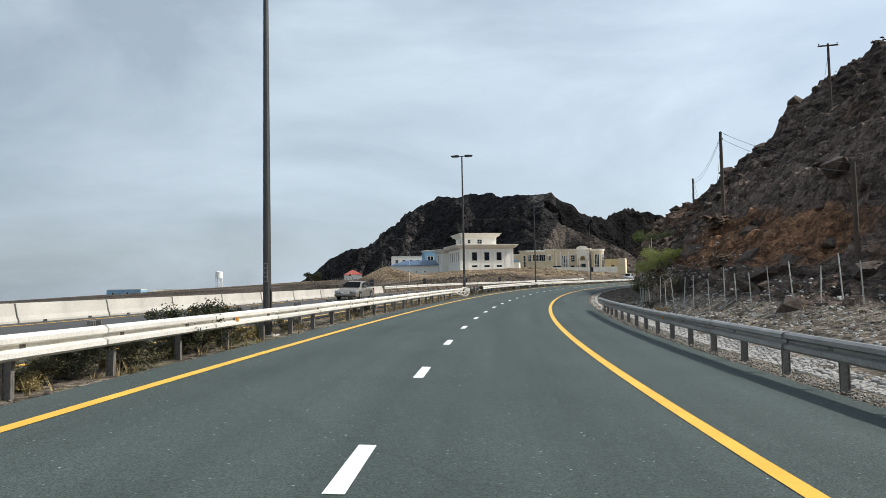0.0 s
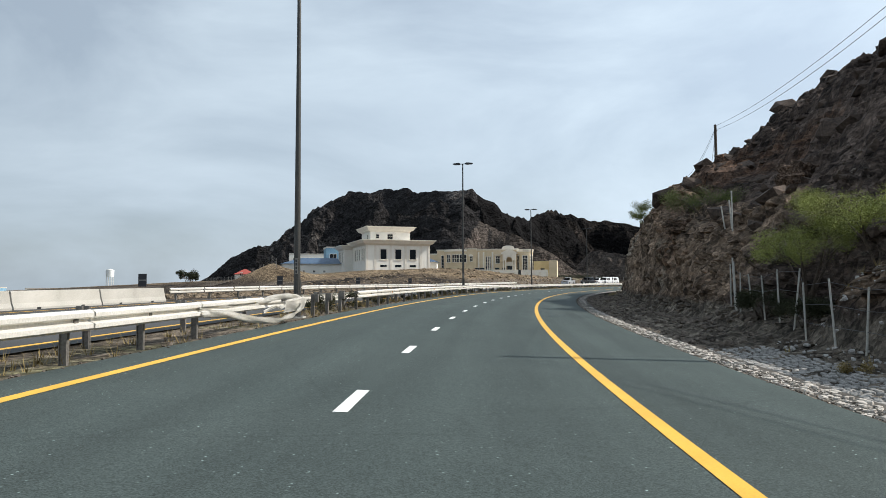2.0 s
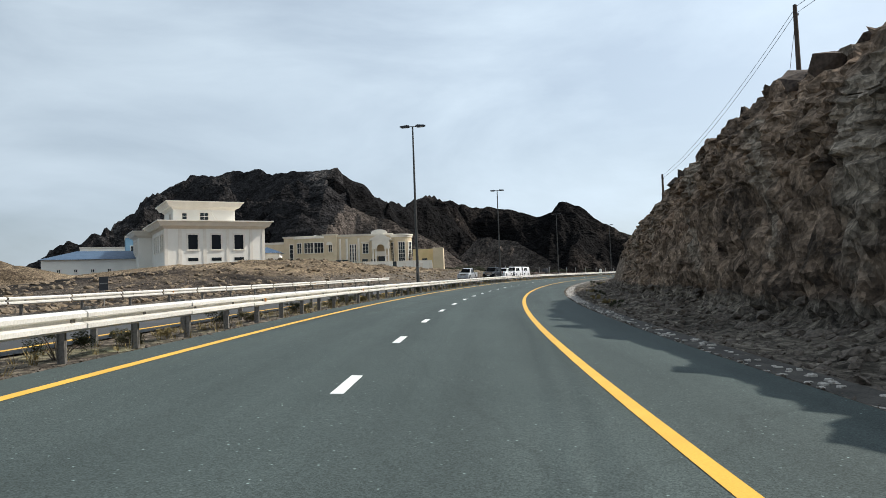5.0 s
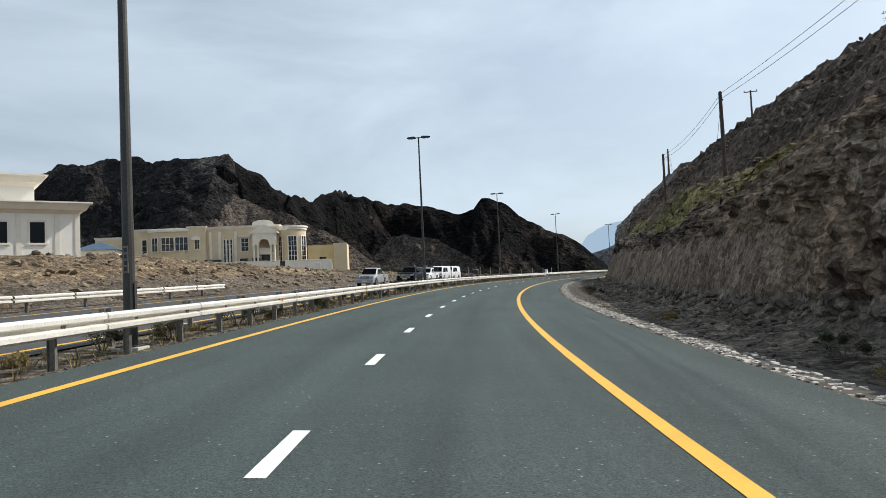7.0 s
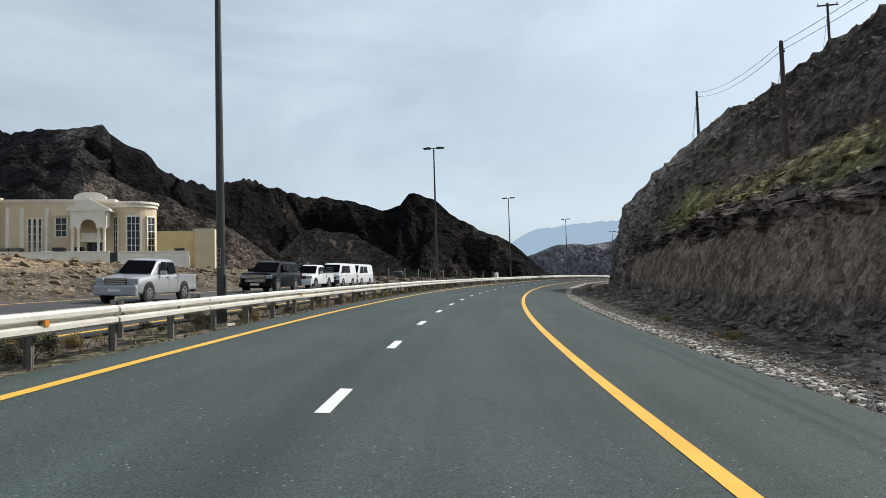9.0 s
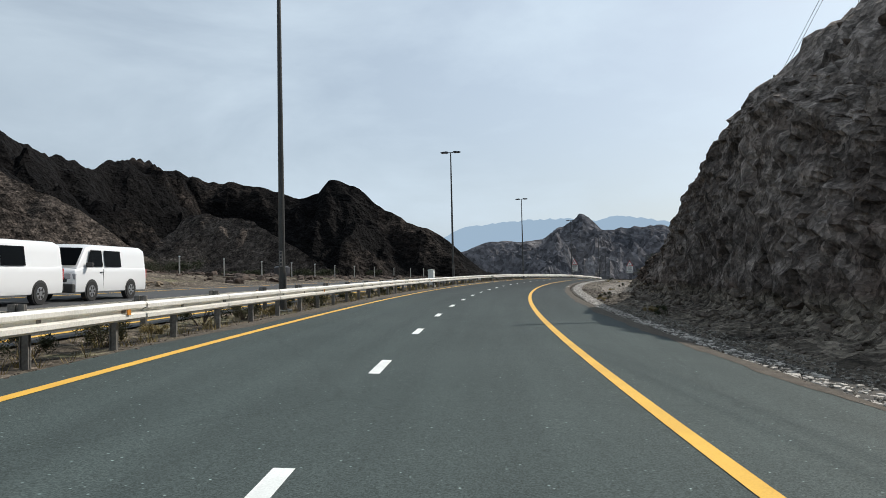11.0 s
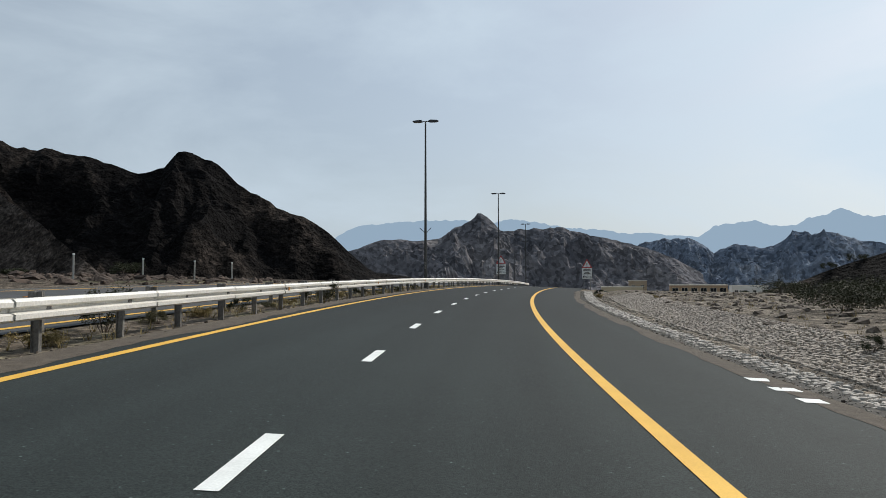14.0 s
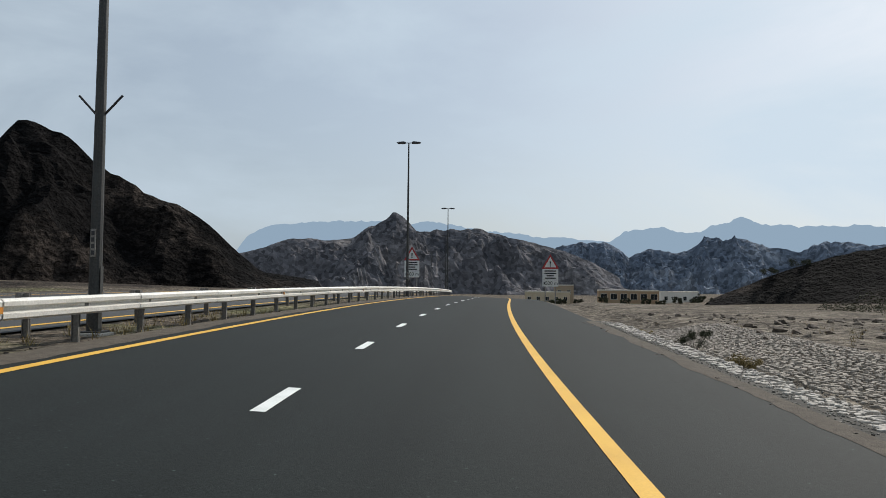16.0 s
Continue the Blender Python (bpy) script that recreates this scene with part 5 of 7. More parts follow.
# ---------------------------------------------------------------- fence posts and a tank below the mountain
for _k in range(13):
    _s, _d = 260 + 6.6 * _k, -24.5 - 0.4 * math.sin(_k)
    _t = thing("fence_post", Matrix.Translation(at(_s, _d, ground_height(_s, _d))) @ Matrix.Rotation(_rf.uniform(-0.05, 0.05), 4, "X"), "thin pale concrete fence post by the opposite road", "fence post", "fence posts by the opposite road")
    part("shaft", box(bmesh.new(), -0.05, 0.05, -0.05, 0.05, -0.4, 1.45, None, 0.01), M_CONCRETE, _t)
    part("cap", box(bmesh.new(), -0.065, 0.065, -0.065, 0.065, 1.45, 1.55, None, 0.015), M_WHITE, _t)
_t = thing("water_tank", Matrix.Translation(at(293.5, -25.5, ground_height(293.5, -25.5))), "black plastic water tank on the ground", "water tank")
part("shell", chain(bmesh.new(), [Vector((0, 0, -0.1)), Vector((0, 0, 0.1)), Vector((0, 0, 1.0)), Vector((0, 0, 1.15))], [0.8, 0.85, 0.85, 0.6], 24), M_DARK, _t)
part("lid", tube(bmesh.new(), (0, 0, 1.15), (0, 0, 1.24), 0.25, 0.25, 16), M_DARK, _t)

# ---------------------------------------------------------------- marker boards behind the outer rail
for _s in (79.0, 98.2, 117.5, 136.0):
    _t = thing("marker_board", spot(_s, -18.3, -0.1, _rf.uniform(-8, 8)), "small dark-backed marker board on a thin post behind the rail", "road sign", "marker boards along the outer rail")
    part("post", tube(bmesh.new(), (0, 0.03, -0.4), (0, 0.03, 1.35), 0.03, 0.03, 8), M_POST, _t)
    _b = part("board", box(bmesh.new(), -0.24, 0.24, -0.01, 0.01, 0.9, 1.6, None, 0.006), M_DARK, _t)
    part("back_rib", box(bmesh.new(), -0.2, 0.2, -0.03, -0.01, 1.22, 1.28), M_POST, _b)
# ---------------------------------------------------------------- villas
M_WALLWHITE = material("cream_white_render", (0.76, 0.73, 0.66), (0.87, 0.84, 0.77), 0.85, 0.5, 12, 0.15, 0.01)
M_WALLBEIGE = material("beige_stone_render", (0.56, 0.455, 0.305), (0.70, 0.585, 0.415), 0.85, 0.5, 10, 0.2, 0.01)
M_WALLYELLOW = material("yellow_render", (0.62, 0.47, 0.23), (0.74, 0.58, 0.32), 0.85, 0.6, 10, 0.2, 0.01)
M_TRIM = material("pale_stone_trim", (0.70, 0.65, 0.57), (0.82, 0.77, 0.68), 0.8, 1.0, 20, 0.1, 0.005)
M_PANE = plain("dark_window_glass", (0.015, 0.02, 0.025), 0.08)
M_BLUE = material("blue_roof_tiles", (0.04, 0.075, 0.13), (0.08, 0.13, 0.20), 0.55, 1.0, 20, 0.2, 0.02)
M_TURQ = material("turquoise_render", (0.16, 0.30, 0.42), (0.25, 0.42, 0.55), 0.8, 0.6, 10)
M_RED = material("red_roof_tiles", (0.26, 0.05, 0.04), (0.38, 0.09, 0.07), 0.7, 1.0, 20, 0.2, 0.02)
M_TAN = material("tan_render", (0.36, 0.27, 0.18), (0.48, 0.37, 0.26), 0.85, 0.3, 8, 0.2, 0.01)
M_ORANGE = material("ochre_render", (0.42, 0.28, 0.17), (0.52, 0.37, 0.24), 0.85, 0.3, 8, 0.2, 0.01)


def window(parent, m, w, h, cols=2, rows=2, trim=0.16, sill=True):
    """A window on a wall's face: m at its bottom centre, x along the wall, -y outwards."""
    fr = bmesh.new()
    for x0, x1, z0, z1 in ((-w / 2 - trim, -w / 2, -trim * 0.3, h + trim), (w / 2, w / 2 + trim, -trim * 0.3, h + trim), (-w / 2, w / 2, h, h + trim)):
        box(fr, x0, x1, -0.10, 0.02, z0, z1)
    if sill:
        box(fr, -w / 2 - trim - 0.05, w / 2 + trim + 0.05, -0.16, 0.02, -trim * 0.9, -trim * 0.3)
        box(fr, -w / 2, w / 2, -0.06, 0.02, -trim * 0.3, 0)
    win = part("window", fr, M_TRIM, parent, m=m)
    part("pane", box(bmesh.new(), -w / 2, w / 2, -0.012, 0.0, 0, h), M_PANE, win)
    for i in range(1, cols):
        x = -w / 2 + w * i / cols
        part("mullion", box(bmesh.new(), x - 0.035, x + 0.035, -0.05, -0.012, 0, h), M_TRIM, win)
    for i in range(1, rows):
        z = h * i / rows
        part("glazing_bar", box(bmesh.new(), -w / 2, w / 2, -0.045, -0.012, z - 0.03, z + 0.03), M_TRIM, win)
    return win


def slab(x0, x1, y0, y1, z0, z1, out):
    """A roof slab that flares outwards as it rises."""
    bm = bmesh.new()
    lev = [(z0, 0.0), (z0 + 0.3 * (z1 - z0), 0.3 * out), (z0 + 0.32 * (z1 - z0), 0.55 * out), (z0 + 0.85 * (z1 - z0), 0.85 * out), (z0 + 0.87 * (z1 - z0), out), (z1, out)]
    rings = [[bm.verts.new(p) for p in ((x0 - o, y0 - o, z), (x1 + o, y0 - o, z), (x1 + o, y1 + o, z), (x0 - o, y1 + o, z))] for z, o in lev]
    for a, b in zip(rings, rings[1:]):
        for i in range(4):
            bm.faces.new((a[i], a[(i + 1) % 4], b[(i + 1) % 4], b[i]))
    bm.faces.new(rings[0][::-1])
    bm.faces.new(rings[-1])
    return bm


def white_villa():
    th = 15.0
    # x runs along the front from its near corner, y into the house
    root = thing("white_villa", Matrix.Translation((0.0, 238.5, 8.85)) @ Matrix.Rotation(radians(th), 4, "Z"), "cream white two-storey villa with flared flat roof slabs", "house")
    part("lower_wall", box(bmesh.new(), 0, 18.2, 0, 16, -3, 6.3), M_WALLWHITE, root)
    part("lower_roof", slab(0, 18.2, 0, 16, 6.1, 7.6, 1.5), M_TRIM, root)
    part("upper_wall", box(bmesh.new(), 2.0, 13.4, 3.0, 13, 7.5, 10.2), M_WALLWHITE, root)
    part("upper_roof", slab(2.0, 13.4, 3.0, 13, 10.0, 11.5, 1.5), M_TRIM, root)
    for x in (4.9, 9.1, 13.3):
        window(root, Matrix.Translation((x, 0, 2.3)), 1.7, 2.7, 1, 1, 0.28)
        part("vent_grille", box(bmesh.new(), x - 0.9, x + 0.9, -0.04, 0.02, 0.15, 0.75), M_PANE, root)
    window(root, Matrix.Translation((7.6, 3.0, 8.1)), 1.5, 1.3, 2, 2, 0.14)
    window(root, Matrix.Translation((4.0, 3.0, 8.2)), 0.8, 1.1, 1, 2, 0.14)
    turn = Matrix.Rotation(radians(-90), 4, "Z")
    for y in (2.0, 4.2, 7.5, 10.0, 12.4):
        window(root, Matrix.Translation((0, y, 2.2)) @ turn, 0.9, 3.0, 1, 2, 0.2)
    window(root, Matrix.Translation((2.0, 6.0, 8.1)) @ turn, 1.4, 1.2, 2, 2, 0.14)
    # stepped wing behind
    part("wing_wall", box(bmesh.new(), -2.5, 6, 16.05, 24, -3, 5.8), M_WALLWHITE, root)
    part("wing_roof", slab(-2.5, 6, 16.05, 24, 5.6, 7.0, 1.2), M_TRIM, root)
    for y in (17.8, 20.4, 22.6):
        window(root, Matrix.Translation((-2.5, y, 2.2)) @ turn, 0.9, 2.8, 1, 2, 0.2)
    for x in (0.2, 2.6, 7.0, 11.2, 15.6, 18.0):
        part("pilaster", box(bmesh.new(), x - 0.3, x + 0.3, -0.09, 0.05, -2, 6.1), M_TRIM, root)
    # rooftop stair's slanting rails
    for k in (0, 0.4):
        part("stair_rail", tube(bmesh.new(), (9.4 + k, 1.2, 7.7), (7.4 + k, 1.6, 11.0), 0.05, 0.05, 6), M_TRIM, root)


white_villa()


def arched_panel(bm, x0, x1, z0, z1, y0, y1, ax, ar, spring):
    """A wall panel with an arched opening from its foot: ax the centre, ar the radius, spring the height where the arch begins."""
    n = 10
    arc = [(ax + ar * math.cos(math.pi * i / n), spring + ar * math.sin(math.pi * i / n)) for i in range(n + 1)]
    for y, flip in ((y0, False), (y1, True)):
        right = [(x1, z0), (x1, z1)] + [(ax, z1)] + arc[: n // 2 + 1][::-1] + [(ax + ar, z0)]
        left = [(x0, z0), (ax - ar, z0)] + arc[n // 2:][::-1] + [(ax, z1), (x0, z1)]
        for loop in (right, left):
            vs = [bm.verts.new((x, y, z)) for x, z in loop]
            bm.faces.new(vs)
    rim = [(ax + ar, z0)] + arc + [(ax - ar, z0)]
    for a, b in zip(rim, rim[1:]):
        bm.faces.new([bm.verts.new(p) for p in ((a[0], y0, a[1]), (b[0], y0, b[1]), (b[0], y1, b[1]), (a[0], y1, a[1]))])
    return bm


def beige_villa():
    # x runs along the front; its zero is the round tower's outer corner
    root = thing("beige_villa", Matrix.Translation((53.5, 275.2, 0.45)) @ Matrix.Rotation(radians(-16), 4, "Z"), "beige stone villa with a pedimented portico and a round tower", "house")
    g, roof = 4.5, 15.6
    part("main_wall", box(bmesh.new(), -32.0, -5.0, 1.0, 17, g, roof), M_WALLBEIGE, root)
    part("cornice", slab(-32.0, -5.0, 1.0, 17, roof - 0.05, roof + 0.45, 0.35), M_TRIM, root)
    # curved bay
    pts = [(-25.4 + 3.9 * math.cos(a), 1.05 - 1.5 * math.sin(a)) for a in [math.pi * i / 12 for i in range(13)]]
    part("bay_wall", fixed(prism(bmesh.new(), pts[::-1], g, roof - 0.3)), M_WALLBEIGE, root)
    pts2 = [(-25.4 + 4.15 * math.cos(a), 1.05 - 1.75 * math.sin(a)) for a in [math.pi * i / 12 for i in range(13)]]
    part("bay_cornice", fixed(prism(bmesh.new(), pts2[::-1], roof - 0.3, roof + 0.2)), M_TRIM, root)
    for ang, w in ((52, 1.1), (90, 2.2), (128, 2.2)):
        a = radians(180 - ang)
        cx, cy = -25.4 + 3.95 * math.cos(a), 1.05 - 1.55 * math.sin(a)
        turn = Matrix.Rotation(math.atan2(math.cos(a) * 1.5, math.sin(a) * 3.9), 4, "Z")
        window(root, Matrix.Translation((cx, cy - 0.05, 11.7)) @ turn, w, 2.5, 2 if w < 2 else 3, 2, 0.14)
    window(root, Matrix.Translation((-30.1, 1.0, 9.6)), 0.8, 4.4, 1, 4, 0.14)
    # niche panel
    part("niche_wall", box(bmesh.new(), -22.0, -18.6, 0.3, 1.0, g, roof + 0.35), M_WALLBEIGE, root)
    part("niche_cornice", slab(-22.0, -18.6, 0.3, 1.0, roof + 0.35, roof + 0.65, 0.2), M_TRIM, root)
    window(root, Matrix.Translation((-20.2, 0.3, 11.9)), 0.8, 1.9, 2, 2, 0.14)
    part("niche_hood", fixed(prism(bmesh.new(), [(-0.75 * math.cos(math.pi * i / 10), 0.75 * math.sin(math.pi * i / 10)) for i in range(11)], 0, 0.5, Matrix.Translation((-20.4, 0.3, 13.6)) @ Matrix.Rotation(math.pi / 2, 4, "X"))), M_TRIM, root)
    # tall slit windows between half columns
    for k in range(3):
        window(root, Matrix.Translation((-15.25 + 0.62 * k, 1.0, 8.6)), 0.32, 4.9, 1, 5, 0.12, False)
    for x in (-17.9, -16.2, -13.2):
        part("half_column", tube(bmesh.new(), (x, 1.0, g), (x, 1.0, roof - 0.6), 0.3, 0.27, 12), M_TRIM, root)
    window(root, Matrix.Translation((-11.45, 1.0, 11.2)), 1.3, 2.4, 2, 3, 0.16)
    part("window_hood", slab(-12.4, -10.5, 0.7, 1.0, 13.8, 14.1, 0.15), M_TRIM, root)
    for x in (-24.2, -18.2, -16.6, -11.6, -9.3):
        part("basement_window", box(bmesh.new(), x - 0.7, x + 0.7, 0.0, 1.0, 9.1, 9.7), M_PANE, root)
    # portico
    ped = bmesh.new()
    arched_panel(ped, -9.5, -5.3, 12.2, 14.2, -2.0, -1.6, -7.4, 0.95, 12.2)
    part("portico_arch", ped, M_TRIM, root)
    part("portico_gable", fixed(prism(bmesh.new(), [(-10.1, 14.2), (-4.7, 14.2), (-4.9, 14.55), (-7.4, 15.9), (-9.9, 14.55)], -1.5, 2.1, Matrix.Rotation(math.pi / 2, 4, "X"))), M_TRIM, root)
    part("portico_side", box(bmesh.new(), -9.5, -9.2, -1.6, 1.0, 12.2, 14.2), M_TRIM, root)
    part("portico_side", box(bmesh.new(), -5.6, -5.3, -1.6, 1.0, 12.2, 14.2), M_TRIM, root)
    for x in (-9.3, -8.6, -6.2, -5.5):
        bm = tube(bmesh.new(), (x, -1.8, g), (x, -1.8, 12.0), 0.2, 0.17, 12)
        box(bm, x - 0.26, x + 0.26, -2.06, -1.54, 11.95, 12.2)
        box(bm, x - 0.26, x + 0.26, -2.06, -1.54, g, g + 0.4)
        part("column", bm, M_TRIM, root)
    part("entrance", box(bmesh.new(), -8.3, -6.5, 0.94, 1.0, g, 10.3), M_PANE, root)
    part("balcony_rail", box(bmesh.new(), -8.6, -6.2, -0.6, -0.5, 10.6, 11.5), M_TRIM, root)
    part("balcony_floor", box(bmesh.new(), -8.8, -6.0, -0.7, 1.0, 10.3, 10.6), M_TRIM, root)
    top = [(-2.0 * math.cos(math.pi * i / 12), 0.45 + 0.75 * math.sin(math.pi * i / 12)) for i in range(13)] + [(2.0, 0.0), (-2.0, 0.0)]
    part("curved_parapet", fixed(prism(bmesh.new(), top, 0, 0.4, Matrix.Translation((-8.0, 1.6, 15.9)) @ Matrix.Rotation(math.pi / 2, 4, "X"))), M_TRIM, root)
    # round tower
    c = (-2.7, 2.6)
    ring = [(c[0] + 2.75 * math.cos(2 * math.pi * i / 28), c[1] + 2.75 * math.sin(2 * math.pi * i / 28)) for i in range(28)]
    part("tower_wall", fixed(prism(bmesh.new(), ring, g, 14.9)), M_WALLBEIGE, root, smooth_it=False)
    for z0, z1, r in ((14.9, 15.15, 2.95), (15.15, 15.35, 2.85), (15.35, 15.65, 3.1)):
        part("tower_cornice", fixed(prism(bmesh.new(), [(c[0] + r * math.cos(2 * math.pi * i / 28), c[1] + r * math.sin(2 * math.pi * i / 28)) for i in range(28)], z0, z1)), M_TRIM, root)
    part("tower_roof", fixed(prism(bmesh.new(), [(c[0] + 2.6 * math.cos(2 * math.pi * i / 28), c[1] + 2.6 * math.sin(2 * math.pi * i / 28)) for i in range(28)], 15.65, 15.72)), M_TRIM, root)
    for ang, w, cc in ((-138, 1.15, 2), (-82, 1.5, 3), (-32, 1.2, 2)):
        a = radians(ang)
        window(root, Matrix.Translation((c[0] + 2.74 * math.cos(a), c[1] + 2.74 * math.sin(a), 8.9)) @ Matrix.Rotation(a + math.pi / 2, 4, "Z"), w, 4.7, cc, 5, 0.18)
    # roof terrace things
    part("roof_bump", box(bmesh.new(), -24.8, -24.2, 3, 3.6, roof, roof + 0.75, None, 0.1), M_WHITE, root)
    # white annex
    part("annex_wall", box(bmesh.new(), -44.0, -32.4, 4.0, 12, g, 12.3), M_WALLWHITE, root)
    part("annex_roof", slab(-44.0, -32.4, 4.0, 12, 12.2, 12.7, 0.35), M_TRIM, root)
    part("annex_panel", box(bmesh.new(), -36.5, -33.0, 3.9, 4.0, 9.9, 11.7), M_WHITE, root)
    # tall boundary wall at the end
    root2 = thing("boundary_wall", root.matrix_basis.copy(), "tall yellow rendered boundary wall beside the villa", "wall")
    part("end_wall", box(bmesh.new(), 5.4, 8.0, -0.3, 9.0, 1.5, 11.9, None, 0.03), M_WALLBEIGE, root2)
    part("side_wall", box(bmesh.new(), 0.4, 5.4, 1.2, 1.6, 3.0, 11.75), M_WALLYELLOW, root2)
    part("recess_window", box(bmesh.new(), 2.6, 3.9, 1.16, 1.2, 8.5, 9.4), M_PANE, root2)
    # garden wall with framed panels
    root3 = thing("garden_wall", root.matrix_basis.copy(), "low beige garden wall with curved raised panels and a dark gate", "wall")
    x = -23.0
    k = 0
    while x < 5.0:
        w = 4.05
        z1 = 9.0 - 0.012 * (x + 23)
        if -4.6 < x < -3.4:
            part("gate", box(bmesh.new(), x, x + 0.9, -4.05, -3.98, 5.0, 8.7), M_PANE, root3)
            x += 0.92
            continue
        x1 = min(x + w, -4.3) if x < -4.5 else min(x + w, 5.2)
        if x1 - x < 0.3:
            x = x1 + 0.02
            continue
        part("wall_panel", box(bmesh.new(), x, x1, -4.1, -3.9, 3.0, z1 - 0.1), M_WALLWHITE, root3)
        fr = bmesh.new()
        box(fr, x, x1, -4.2, -3.85, z1 - 0.1, z1 + 0.06, None, 0.03)
        box(fr, x, x + 0.22, -4.2, -3.85, 3.0, z1 - 0.1, None, 0.03)
        part("coping", fr, M_TRIM, root3)
        part("pier", box(bmesh.new(), (x + x1) / 2 - 0.35, (x + x1) / 2 + 0.35, -4.2, -3.9, 3.0, z1 - 0.55, None, 0.04), M_TRIM, root3)
        x = x1 + 0.02
        k += 1


beige_villa()


def hip_roof(bm, x0, x1, y0, y1, z0, z1):
    ym = (y0 + y1) / 2
    ins = (y1 - y0) / 2
    a = [bm.verts.new(p) for p in ((x0, y0, z0), (x1, y0, z0), (x1, y1, z0), (x0, y1, z0))]
    r0, r1 = bm.verts.new((x0 + ins, ym, z1)), bm.verts.new((x1 - ins, ym, z1))
    bm.faces.new((a[0], a[1], r1, r0))
    bm.faces.new((a[1], a[2], r1))
    bm.faces.new((a[2], a[3], r0, r1))
    bm.faces.new((a[3], a[0], r0))
    bm.faces.new(a[::-1])
    return bm


def small_house(name, m, label, w, d, h, wall, roof, rise, holes, group=""):
    root = thing(name, m, label, "house", group)
    part("wall", box(bmesh.new(), -w / 2, w / 2, -d / 2, d / 2, -6, h), wall, root)
    if roof is not None and rise > 0.8:
        part("roof", hip_roof(bmesh.new(), -w / 2 - 0.6, w / 2 + 0.6, -d / 2 - 0.6, d / 2 + 0.6, h, h + rise), roof, root)
    else:
        part("parapet", slab(-w / 2, w / 2, -d / 2, d / 2, h - 0.02, h + 0.5, 0.15), roof or wall, root)
    for x, z, ww, hh in holes:
        window(root, Matrix.Translation((x, -d / 2, z)), ww, hh, 2, 1, 0.12)
    return root


small_house("blue_roofed_hall", pose(-14.5, 262, 6.87, 0, 0, 10), "long white hall with a low blue hipped roof", 22, 12, 3.7, M_WALLWHITE, M_BLUE, 2.0, [(x, 1.2, 0.5, 0.5) for x in (-8, -5, -2, 1)])
small_house("turquoise_house", pose(-9.5, 292, 9.526, 0, 0, 10), "pale turquoise flat-roofed house beside the white villa", 11, 9, 7.6, M_TURQ, M_TRIM, 0.4, [(-3.2, 3.0, 2.2, 2.6), (1.4, 3.0, 1.5, 2.8)])
small_house("low_white_house", pose(-23.6, 317, 10.2, 0, 0, 8), "low white flat-roofed house behind the hall", 13, 10, 6.0, M_WALLWHITE, M_TRIM, 0.4, [(x, 3.4, 1.2, 1.4) for x in (-4.5, -1.5, 1.5, 4.5)])
small_house("blue_roofed_kiosk", pose(18.5, 265.5, 8.478, 0, 0, -8), "small white kiosk with a blue hipped roof", 6.0, 6.0, 2.9, M_WALLWHITE, M_BLUE, 1.5, [])
small_house("red_roofed_house", pose(-52, 348, 8.6, 0, 0, 12), "small house with a pointed red tiled roof", 8, 8, 1.4, M_WALLWHITE, M_RED, 2.4, [(-1.5, 0.8, 1.0, 1.2)])
small_house("small_beige_house", pose(23, 290, 7.522, 0, 0, -12), "beige flat-roofed house between the two villas", 12, 9, 7.2, M_WALLBEIGE, M_TRIM, 0.4, [(-3, 3.6, 1.6, 1.8), (2, 3.6, 1.6, 1.8)])
# far village
_rv = random.Random(11)
for _x, _y, _w, _h, _mat in ((-212, 456, 22, 4.2, M_TURQ), (-190, 480, 14, 3.4, M_WALLWHITE), (-262, 650, 30, 4.5, M_WALLWHITE), (-225, 660, 24, 3.6, M_WALLBEIGE), (-190, 640, 30, 3.2, M_WALLWHITE),
                          (-96, 412, 14, 5.2, M_TURQ), (-118, 440, 16, 3.0, M_WALLBEIGE), (-160, 560, 26, 4.0, M_WALLWHITE), (-150, 500, 18, 3.0, M_TAN)):
    small_house("distant_house", pose(_x, _y, 1.6 if _y < 600 else 2.7, 0, 0, _rv.uniform(-20, 20)), "small distant flat-roofed village house", _w, 9, _h, _mat, M_TRIM, 0.4, [(-_w * 0.3, 1.2, 1.6, 1.5), (0.1 * _w, 1.2, 1.6, 1.5)], "distant village houses")
for _x, _y, _z, _w, _h, _mat, _n in ((419, 476, -6.6, 21, 8.2, M_WALLBEIGE, 5), (424, 470, -7.4, 9, 12.2, M_TAN, 2), (438, 444, -7.4, 27, 10, M_ORANGE, 6), (475, 436, -6.4, 18, 8.4, M_WALLWHITE, 4)):
    small_house("roadside_house", pose(_x, _y, _z, 0, 0, -55), "flat-roofed ochre and tan house on the plain", _w, 10, _h, _mat, M_TRIM, 0.4,
                [(-_w / 2 + _w * (i + 0.5) / _n, _h - 3.9, 0.62 * _w / _n if _mat is M_ORANGE else 1.5, 2.6 if _mat is M_ORANGE else 1.8) for i in range(_n)], "houses on the plain")


